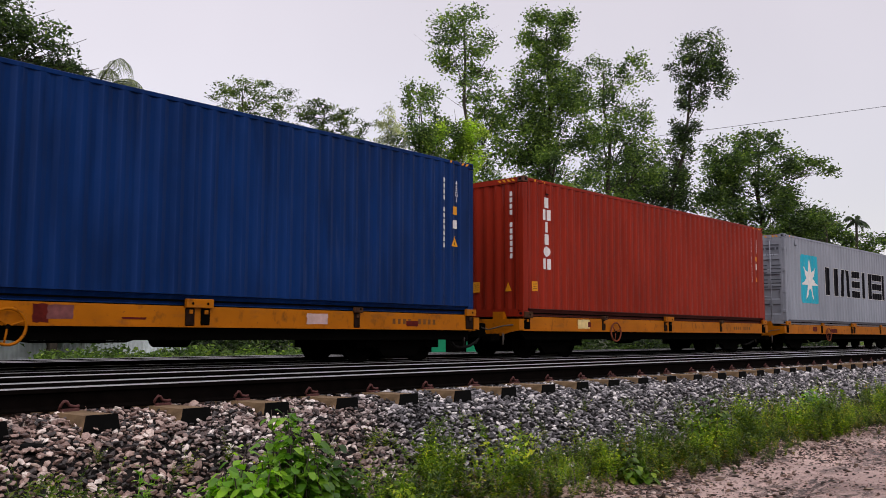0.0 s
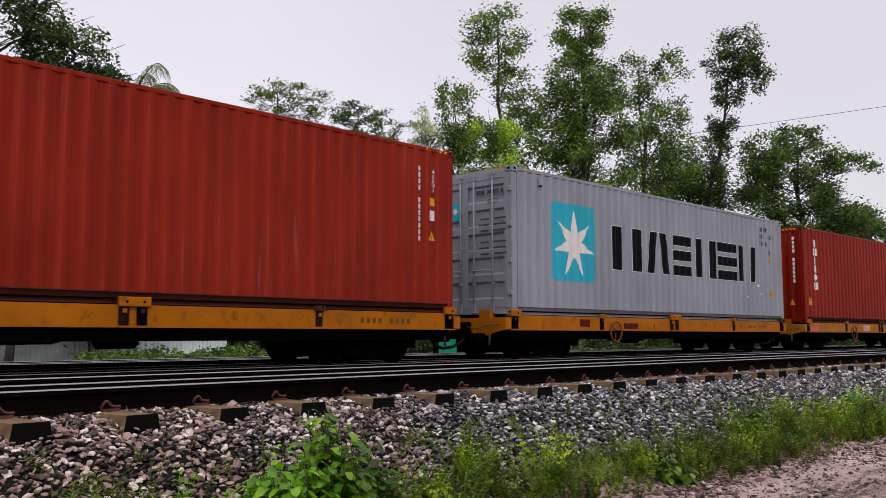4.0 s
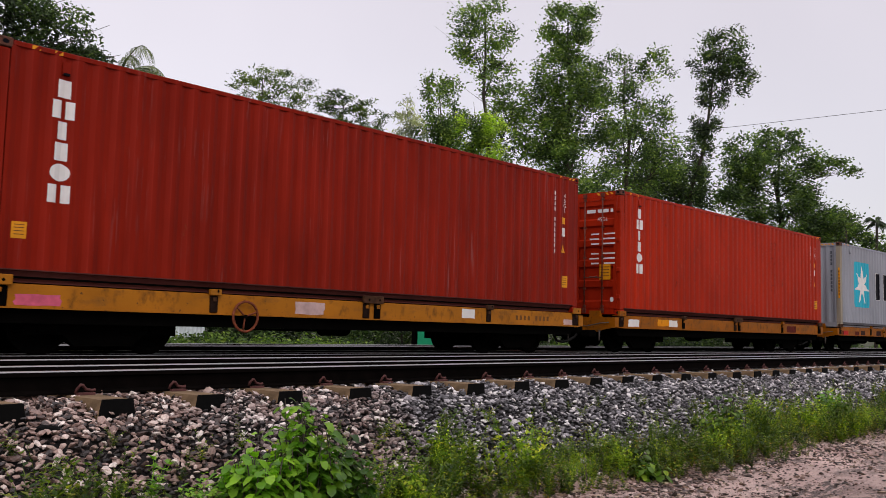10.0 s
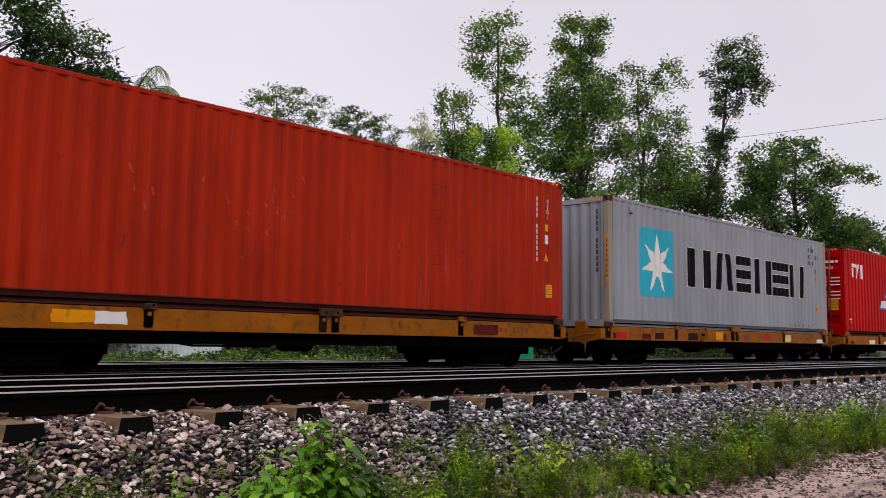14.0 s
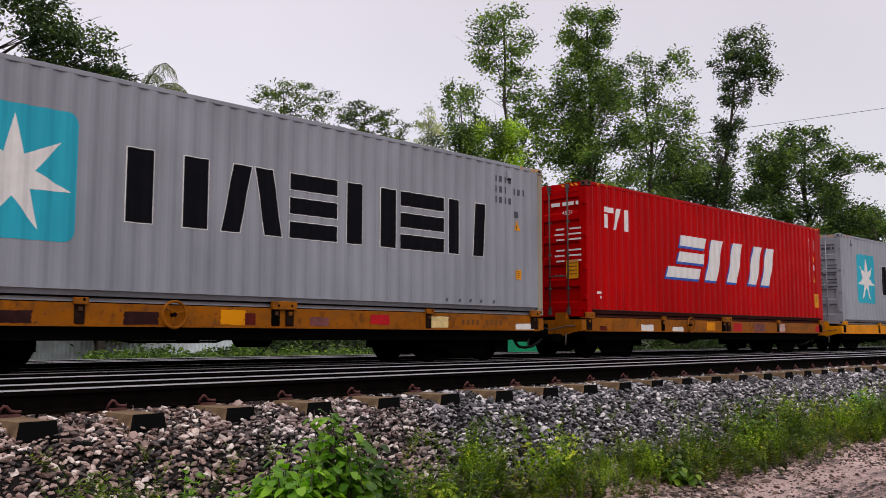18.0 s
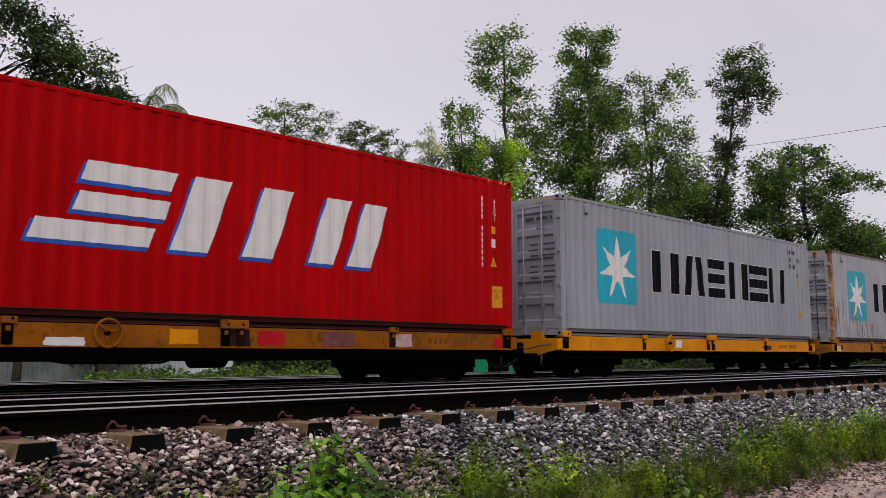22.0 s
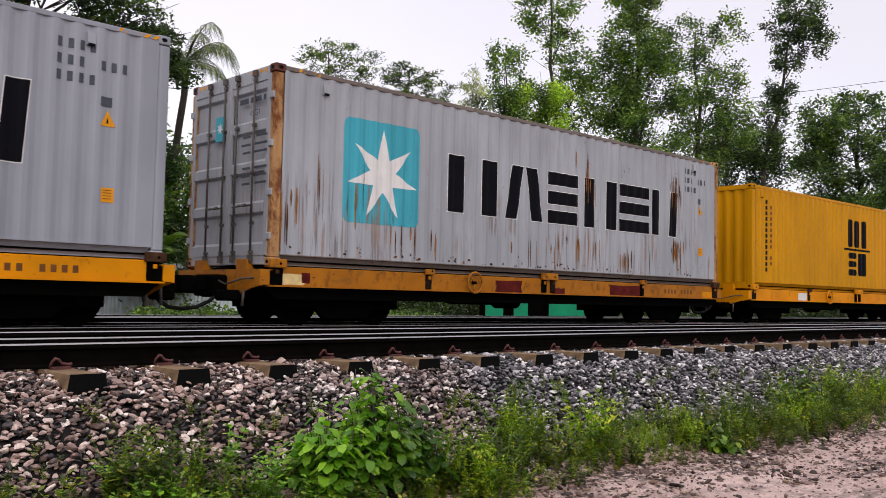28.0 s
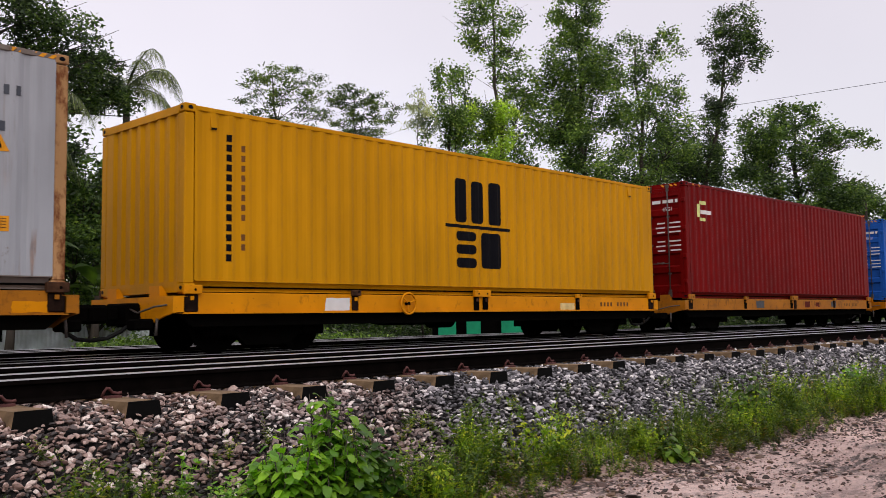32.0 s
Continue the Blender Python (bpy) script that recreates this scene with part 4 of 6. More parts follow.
def vent(c, x, z, paint):
    """A small hooded air vent on the near side, open at its foot."""
    x0, y0 = x - HALF, -WIDE + 0.004
    bm = bmesh.new()
    prism(bm, [(y0 + 0.03, z + 0.17), (y0 - 0.006, z + 0.16), (y0 - 0.02, z + 0.03), (y0 - 0.02, z), (y0 + 0.03, z)], "x", x0, x0 + 0.1)
    v = part("vent", bm, paint, c, "small hooded side vent")
    part("vent_mouth", boxes((x0 + 0.006, x0 + 0.094, y0 - 0.022, y0 + 0.02, z - 0.004, z + 0.022)), INK, v)


def amber_tag(c, x, z, wide=0.17, tall=0.2, text=False):
    t = on_side("height_label", [rect(x, x + wide, z, z + tall)], AMBER, c, 2, "amber height label")
    if text:
        lettering(HEIGHT_NOTE, STENCIL, x + wide / 2, z + tall * 0.72, c)
    else:
        on_side("label_print", [rect(x + 0.03, x + wide - 0.03, z + tall * f, z + tall * (f + 0.05)) for f in (0.22, 0.42, 0.62, 0.8)], STENCIL, t, 3)


def triangle(c, x, z, s=0.2):
    t = on_side("warning_triangle", [[(x, z), (x + s, z), (x + s / 2, z + s)]], AMBER, c, 2, "amber warning triangle")
    on_side("mark", [[(x + s * 0.42, z + s * 0.18), (x + s * 0.58, z + s * 0.18), (x + s * 0.5, z + s * 0.6)]], INK, t, 3)


def end_label(c, y, z, wide, tall, material=None):
    t = on_end("end_label", [rect(y, y + wide, z, z + tall)], material or AMBER, c, 2, "amber label on the end")
    on_end("label_print", [rect(y + 0.03, y + wide - 0.03, z + tall * f, z + tall * (f + 0.05)) for f in (0.22, 0.42, 0.62, 0.8)], STENCIL, t, 3)


def door_print(c, h, ink, number=True):
    """Printed lines on the doors: number, size code and weights."""
    if number:
        on_end("number_print", [rect(0.2, 0.27, h - 0.50, h - 0.42), rect(0.32, 0.62, h - 0.50, h - 0.42), rect(0.68, 0.92, h - 0.50, h - 0.42)], ink, c, 2, "printed number as plain bars")
        lettering(SIZE_LINE, ink, 0.48, h - 0.70, c, "end")
    lines = []
    for k in range(7):
        z = h - 1.02 - k * 0.115
        lines += [rect(0.14, 0.44 + 0.03 * (k % 3), z, z + 0.035), rect(0.58, 0.8 + 0.04 * (k % 2), z, z + 0.035)] if k != 3 else []
    on_end("weight_print", lines, ink, c, 2, "printed weight table as plain bars")


def side_codes(c, ink):
    on_side("number_print", code_bars(11.33, 2.53, 1.2, 12), ink, c, 2, "printed number as plain bars")
    lettering(SIZE_CODE, ink, 11.66, 2.42, c)


def edged(poly, e):
    """An outline grown by e on every side of its middle."""
    cx, cz = sum(p[0] for p in poly) / len(poly), sum(p[1] for p in poly) / len(poly)
    return [(x + math.copysign(e, x - cx), z + math.copysign(e, z - cz)) for x, z in poly]


def word_bars(c, spans, z0, z1, label):
    """A painted trade name as plain black bars with a thin pale edge: upright pairs, leaning pairs and stacked rows."""
    high = z1 - z0
    for (a, b), style in zip(spans, ("posts", "leaning", "rows", "posts", "rows", "open")):
        w = b - a
        if style == "posts":
            bars = [rect(a, a + 0.31 * w, z0, z1), rect(b - 0.31 * w, b, z0, z1)]
        elif style == "leaning":
            bars = [slanted(a, a + 0.29 * w, z0, z1, 0.19 * w), slanted(b - 0.29 * w, b, z0, z1, -0.19 * w)]
        elif style == "rows":
            bars = [rect(a, b, z0 + k * 0.375 * high, z0 + (0.25 + k * 0.375) * high) for k in range(3)]
        else:
            bars = [rect(a, a + 0.26 * w, z0, z1), slanted(a + 0.62 * w, a + 0.9 * w, z0, z1, 0.06 * w)]
        for bar in bars:
            edge = on_side("name_edge", [edged(bar, 0.012)], WHITE, c, 1, "thin pale edge of the painted bars")
            on_side("name_bar", [bar], INK, edge, 2, label)


def grey_line(c, paint, aqua, rounded_corner=0.14, door=True):
    on_side("emblem_panel", [rounded(1.24, 2.8, 0.72, 2.33, rounded_corner)], aqua, c, 1, "turquoise emblem panel")
    on_side("emblem_star", star(2.03, 1.49, 0.72), WHITE, c, 2, "white seven-pointed star")
    word_bars(c, ((3.44, 4.63), (4.85, 5.9), (6.02, 6.95), (7.13, 8.19), (8.31, 9.35), (9.5, 10.5)), 1.05, 2.02, "black painted trade name as plain bars")
    on_side("number_print", [rect(10.75 + k * 0.135, 10.81 + k * 0.135, z, z + 0.12) for z, n in ((2.5, 4), (2.3, 7), (2.1, 4)) for k in range(n) if not (n == 7 and k == 3)], GREY_INK, c, 2, "printed number as plain bars")
    on_side("size_mark", [rect(11.3, 11.45, 1.86, 1.98)], GREY_INK, c, 2)
    triangle(c, 11.3, 1.62)
    amber_tag(c, 11.35, 0.68, 0.16, 0.18)
    vent(c, 0.84, 2.58, paint)
    vent(c, 11.1, 2.58, paint)
    if door:
        on_end("emblem_panel", [rect(1.36, 1.62, 1.92, 2.3)], aqua, c, 2, "small turquoise emblem on the door")
        on_end("emblem_star", star(1.49, 2.12, 0.1), WHITE, c, 3)
        door_print(c, 2.896, GREY_INK)


def red_line(c, paint, door, tag_x=0.31):
    """White blocks stacked on the side near the end, tags and codes."""
    post, pair, slim = [(0.745, 0.915)], [(0.69, 0.80), (0.86, 0.97)], [(0.77, 0.89)]
    for k, spans in enumerate((post, pair, slim, post, None, pair)):
        z = 2.54 - k * 0.262
        for poly in [rect(a, b, z - 0.225, z) for a, b in spans] if spans else [oval(0.83, z - 0.11, 0.13, 0.11)]:
            on_side("name_block", [poly], WHITE, c, 1, "white painted trade name as plain blocks")
    if not door:
        amber_tag(c, tag_x, 0.53)
        on_end("number_print", [rect(0.27, 0.34, 2.5 - k * 0.13, 2.6 - k * 0.13) for k in range(11) if k != 4], WHITE, c, 2, "printed number as plain bars")
        end_label(c, 1.15, 0.52, 0.2, 0.22)
        on_end("warning_triangle", [[(0.3, 0.52), (0.47, 0.52), (0.385, 0.72)]], AMBER, c, 2, "amber warning triangle")
    else:
        door_print(c, 2.896, WHITE)
        end_label(c, 0.26, 0.82, 0.3, 0.36)
        on_end("warning_triangle", [[(1.5, 0.84), (1.66, 0.84), (1.58, 1.04)]], AMBER, c, 2, "amber warning triangle")
        on_end("round_label", [oval(1.45, 2.3, 0.07, 0.12)], WHITE, c, 2, "white oval label")
        on_end("round_mark", [oval(0.22, 0.36, 0.05, 0.06)], WHITE, c, 2)
    vent(c, 0.78, 2.6, paint)
    side_codes(c, WHITE)
    on_side("side_label", [rect(11.58, 11.72, 1.86, 2.0)], AMBER, c, 2, "amber label")
    on_side("side_label", [rect(11.58, 11.72, 1.6, 1.78)], WHITE, c, 2)
    triangle(c, 11.55, 1.25, 0.18)
    if door:
        amber_tag(c, 11.62, 0.52, 0.2, 0.26)


def build_containers():
    out = []
    c = container("deep blue corrugated steel container on a flat wagon", BLUE, door=False, rail_paint=BLUE)
    side_codes(c, WHITE)
    on_side("side_label", [rect(11.57, 11.71, 1.86, 2.02)], AMBER, c, 2, "amber label")
    on_side("side_label", [rect(11.57, 11.71, 1.6, 1.76)], WHITE, c, 2)
    triangle(c, 11.53, 1.26, 0.21)
    out.append(c)
    c = container("oxide red container with a plain corrugated end", RED_A, door=False, cap=CAP, sill=SHADED_SILL)
    red_line(c, RED_A, False)
    out.append(c)
    c = container("pale grey container with doors and turquoise star panel", GREY_A, rod=GREY_A)
    part("roof_edge", boxes((-HALF + 0.004, -HALF + 0.1, -WIDE + 0.18, WIDE - 0.18, 2.896 - 0.012, 2.896 - 0.002)), RED_B, c, "dark red header edge")
    grey_line(c, GREY_A, AQUA)
    for x, z, w in ((9.75, 1.1, 0.05), (9.9, 0.62, 0.14), (10.6, 0.95, 0.1), (10.75, 0.72, 0.12), (9.55, 1.3, 0.04)):
        on_side("scuff", [slanted(x, x + w, z, z + 0.05, -0.05)], WHITE, c, 1, "pale scuffed dent")
        on_side("scuff", [slanted(x + 0.02, x + w * 0.9, z - 0.02, z, -0.02)], GREY_INK, c, 1)
    out.append(c)
    c = container("dark oxide red container with a plain end", RED_B, door=False, cap=CAP, sill=SHADED_SILL)
    red_line(c, RED_B, False, 0.3)
    amber_tag(c, 11.6, 0.52, 0.2, 0.24)
    out.append(c)
    c = container("orange red container with barred double doors", RED_C, rod=RED_ROD, cap=CAP, sill=SHADED_SILL)
    red_line(c, RED_C, True)
    rub = random.Random(31)
    for k in range(26):
        x, z, w = rub.gauss(4.6, 1.1), rub.gauss(1.35, 0.3), rub.uniform(0.012, 0.05)
        on_side("scuff", [slanted(x, x + w, z, z + rub.uniform(0.03, 0.12), rub.uniform(-0.06, 0.03))], RUBBED, c, 1, "pale scuff in the paint")
    for z in (0.95, 1.75, 2.2):
        on_side("old_marking", [rect(8.3, 8.55, z, z + 0.015), rect(8.3, 8.55, z + 0.16, z + 0.175), rect(8.3, 8.315, z, z + 0.17), rect(8.535, 8.55, z, z + 0.17)], RED_B, c, 1, "faint outline of a removed sticker")
    out.append(c)
    c = container("light grey container with rust-streaked corner post", GREY_B, door=False, cap=CAP, post_paint=painted("streaked_post", (0.27, 0.235, 0.18), 0.7, 0.5, 1.1, 0.9, (0.2, 0.1, 0.02)))
    grey_line(c, GREY_B, AQUA, door=False)
    for x in (9.42, 9.75, 10.03, 10.32, 10.66):
        on_side("lashing_mark", [slanted(x, x + 0.05, 0.2, 0.26, 0.02)], GREY_INK, c, 1, "small dark rub mark")
    strip = on_end("caution_strip", [rect(0.02, 0.08, 0.98, 2.02)], AMBER, c, 1, "upright amber caution strip on the corner post")
    on_end("strip_print", [rect(0.032, 0.068, 1.08 + k * 0.11, 1.15 + k * 0.11) for k in range(8)], STENCIL, strip, 2)
    on_end("number_print", [rect(0.27, 0.33, 2.5 - k * 0.13, 2.6 - k * 0.13) for k in range(11) if k != 4], GREY_INK, c, 2, "printed number as plain bars")
    out.append(c)
    c = container("scarlet container with doors and white slanted blocks", SCARLET, cap=CAP, sill=SHADED_SILL)
    lean = 0.36 / 1.04
    bars = [slanted(x0 + lean * (z0 - 1.0), x1 + lean * (z0 - 1.0), z0, z1, lean * (z1 - z0)) for x0, x1, z0, z1 in (
        (3.15, 4.72, 1.0, 1.26), (3.55, 4.8, 1.39, 1.64), (3.5, 4.75, 1.78, 2.04), (5.02, 5.6, 1.0, 2.04), (6.15, 6.68, 1.0, 2.04), (7.32, 7.82, 1.0, 2.04), (8.1, 8.6, 1.0, 2.04))]
    for bar in bars:
        under = on_side("name_shadow", [[(x - 0.045, z - 0.045) for x, z in edged(bar, 0.012)]], ROYAL, c, 1, "blue edge behind the white bars")
        on_side("name_bar", [bar], WHITE, under, 2, "white slanted trade name as plain bars")
    for block in (rect(0.66, 1.0, 2.28, 2.4), rect(0.66, 0.78, 1.94, 2.24), slanted(0.98, 1.12, 1.92, 2.4, 0.16), rect(1.45, 1.58, 1.92, 2.4)):
        on_side("owner_block", [block], WHITE, c, 1, "white painted owner mark as plain blocks")
    on_side("small_label_print", [rect(0.36, 0.5, 0.5, 0.55), rect(0.44, 0.5, 0.4, 0.45)], WHITE, c, 2)
    side_codes(c, WHITE)
    on_side("side_label", [rect(11.58, 11.72, 1.86, 2.0)], AMBER, c, 2, "amber label")
    on_side("side_label", [rect(11.58, 11.72, 1.6, 1.76)], WHITE, c, 2)
    triangle(c, 11.55, 1.24, 0.2)
    amber_tag(c, 11.58, 0.48, 0.3, 0.4, True)
    door_print(c, 2.896, WHITE)
    end_label(c, 0.22, 0.82, 0.32, 0.4)
    on_end("owner_block", [rect(1.5, 1.78, 2.05, 2.3)], WHITE, c, 2, "small white owner mark as plain blocks")
    on_end("name_block", [rect(1.34, 1.86, 1.66, 1.8)], WHITE, c, 2)
    on_end("warning_triangle", [[(1.5, 1.26), (1.64, 1.26), (1.57, 1.42)]], AMBER, c, 2, "amber warning triangle")
    out.append(c)
    c = container("clean grey container with doors and star panel", GREY_C, rod=GREY_C, rail_paint=GREY_B)
    grey_line(c, GREY_C, AQUA)
    out.append(c)
    c = container("weathered grey container streaked with rust", GREY_D, cap=CAP, post_paint=RUSTY, rail_paint=DULL_RAIL, rod=DARK_STEEL, ridges=4)
    grey_line(c, GREY_D, AQUA_WORN, 0.12)
    runs = random.Random(19)
    for cx, wide, top, count in ((10.5, 0.2, 1.05, 20), (10.45, 0.2, 2.6, 16), (7.3, 0.3, 2.55, 9), (7.0, 0.5, 0.95, 14), (5.6, 0.45, 0.8, 8), (8.6, 0.6, 0.7, 12), (2.6, 0.9, 0.8, 8), (1.2, 0.5, 1.7, 5), (0.4, 0.2, 1.2, 5)):
        for k in range(count):
            x, z, w = cx + runs.gauss(0, wide * 0.6), top * runs.uniform(0.75, 1.0), runs.uniform(0.006, 0.022)
            drop = min(z - 0.19, runs.uniform(0.15, 0.9))
            on_side("rust_run", [[(x - w * 0.4, z), (x + w * 0.3, z - 0.02), (x + w, z - drop * 0.35), (x + w * 0.5, z - drop), (x - w * 0.2, z - drop * 0.95), (x - w * 0.8, z - drop * 0.5)]], RUST_RUN if runs.random() < 0.55 else DARK_RUN, c, 2 + 0.1 * k, "rust run down the panel")
    for k in range(70):
        x, w, z = runs.uniform(0.3, 11.6), runs.uniform(0.01, 0.07), 0.172 + abs(runs.gauss(0, 0.07))
        on_side("rust_chip", [[(x, z), (x + w, z + runs.uniform(-0.005, 0.01)), (x + w * 0.8, z + runs.uniform(0.015, 0.05)), (x + w * 0.1, z + runs.uniform(0.01, 0.04))]], DARK_RUN if runs.random() < 0.75 else RUST_RUN, c, 2 + 0.01 * k, "dark rust chip at the panel's foot")
    out.append(c)
    c = container("golden yellow low container with a plain end", YELLOW_BOX, h=2.591, door=False)
    for x0, x1, z0, z1 in ((5.42, 5.72, 1.32, 2.12), (5.88, 6.2, 1.32, 2.1), (6.36, 6.72, 1.32, 2.12), (5.44, 5.98, 0.5, 0.68), (5.44, 5.98, 0.75, 0.92), (5.44, 5.98, 0.99, 1.16), (6.14, 6.7, 0.5, 1.16)):
        on_side("name_block", [rounded(x0, x1, z0, z1, 0.07)], INK, c, 1, "black painted emblem as plain blocks")
    on_side("name_rule", [rect(5.16, 6.98, 1.22, 1.28)], INK, c, 1)
    on_side("line_print", [rect(0.665, 0.75, 2.24 - k * 0.142 - 0.1, 2.24 - k * 0.142) for k in range(13)], INK, c, 1, "dark upright company name as plain blocks")
    on_side("line_print", [rect(0.92, 0.975, 2.11 - k * 0.142 - 0.09, 2.11 - k * 0.142) for k in range(11) if k not in (8,)], STENCIL, c, 1, "dark upright company name as plain blocks")
    vent(c, 0.4, 2.28, YELLOW_BOX)
    vent(c, 11.2, 2.28, YELLOW_BOX)
    out.append(c)
    c = container("maroon container with barred doors", MAROON)
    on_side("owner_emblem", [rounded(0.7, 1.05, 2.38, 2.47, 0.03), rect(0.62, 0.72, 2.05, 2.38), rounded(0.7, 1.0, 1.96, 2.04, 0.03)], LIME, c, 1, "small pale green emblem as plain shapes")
    on_side("owner_bar", [rect(0.74, 1.3, 2.14, 2.24)], WHITE, c, 2)
    side_codes(c, RED_A)
    door_print(c, 2.896, WHITE)
    out.append(c)
    c = container("bright blue container with doors", BRIGHT_BLUE)
    door_print(c, 2.896, WHITE)
    out.append(c)
    return out


# ---- flat wagons: origin at the middle, at rail height ----
BED = 0.852
AXLES = (-5.216, -3.696, 3.694, 5.214)
WHEEL_R = 0.36


def wheel_mesh():
    bm = bmesh.new()
    disc(bm, (0, 0, 0), (0, 1, 0), [(-0.065, 0.10), (-0.065, 0.16), (-0.03, 0.18), (-0.04, 0.29), (-0.062, 0.31), (-0.062, 0.355), (0.04, 0.362), (0.045, 0.385), (0.065, 0.385), (0.065, 0.31), (0.04, 0.29), (0.05, 0.17), (0.08, 0.15), (0.08, 0.10)], 24)
    me = bpy.data.meshes.new("wheel")
    bm.to_mesh(me)
    bm.free()
    me.materials.append(BLACK)
    return me


WHEEL_ME = wheel_mesh()
SPINNING = []


def bogie(w, xc):
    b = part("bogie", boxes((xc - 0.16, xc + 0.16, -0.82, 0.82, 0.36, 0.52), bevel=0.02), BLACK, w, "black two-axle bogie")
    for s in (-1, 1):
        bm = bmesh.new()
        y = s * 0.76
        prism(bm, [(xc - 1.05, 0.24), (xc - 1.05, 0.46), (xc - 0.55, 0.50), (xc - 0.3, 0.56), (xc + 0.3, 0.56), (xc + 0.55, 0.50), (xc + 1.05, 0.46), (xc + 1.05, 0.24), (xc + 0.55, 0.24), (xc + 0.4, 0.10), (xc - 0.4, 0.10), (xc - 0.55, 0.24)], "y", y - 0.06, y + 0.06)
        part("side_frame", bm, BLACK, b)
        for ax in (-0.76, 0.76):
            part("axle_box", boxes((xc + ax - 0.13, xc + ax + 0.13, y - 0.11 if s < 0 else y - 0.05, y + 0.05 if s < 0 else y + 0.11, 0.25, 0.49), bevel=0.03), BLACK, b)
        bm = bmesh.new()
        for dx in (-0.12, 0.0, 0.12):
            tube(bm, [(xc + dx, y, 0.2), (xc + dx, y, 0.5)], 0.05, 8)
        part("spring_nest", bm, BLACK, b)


def wheelset(w, x):
    e = new("wheelset")
    e.parent = w
    e.matrix_basis = pose(x, 0, WHEEL_R)
    for y in (-0.5, 0.5):
        link("wheel", WHEEL_ME, e, m=pose(0, y, 0, 0, 0, 0 if y > 0 else 180))
    bm = bmesh.new()
    tube(bm, [(0, -0.8, 0), (0, 0.8, 0)], 0.075, 10)
    part("axle", bm, BLACK, e)
    return e


def patch_outline(x0, x1, z0, z1, seed):
    r = random.Random(seed)
    k = 16
    cx, cz, rx, rz = (x0 + x1) / 2, (z0 + z1) / 2, (x1 - x0) / 2, (z1 - z0) / 2
    out = []
    for i in range(k):
        a = 2 * math.pi * i / k
        q = 1.0 / max(abs(math.cos(a)), abs(math.sin(a)))
        out.append((cx + rx * math.cos(a) * q * r.uniform(0.92, 1.04), cz + rz * math.sin(a) * q * r.uniform(0.86, 1.02)))
    return out


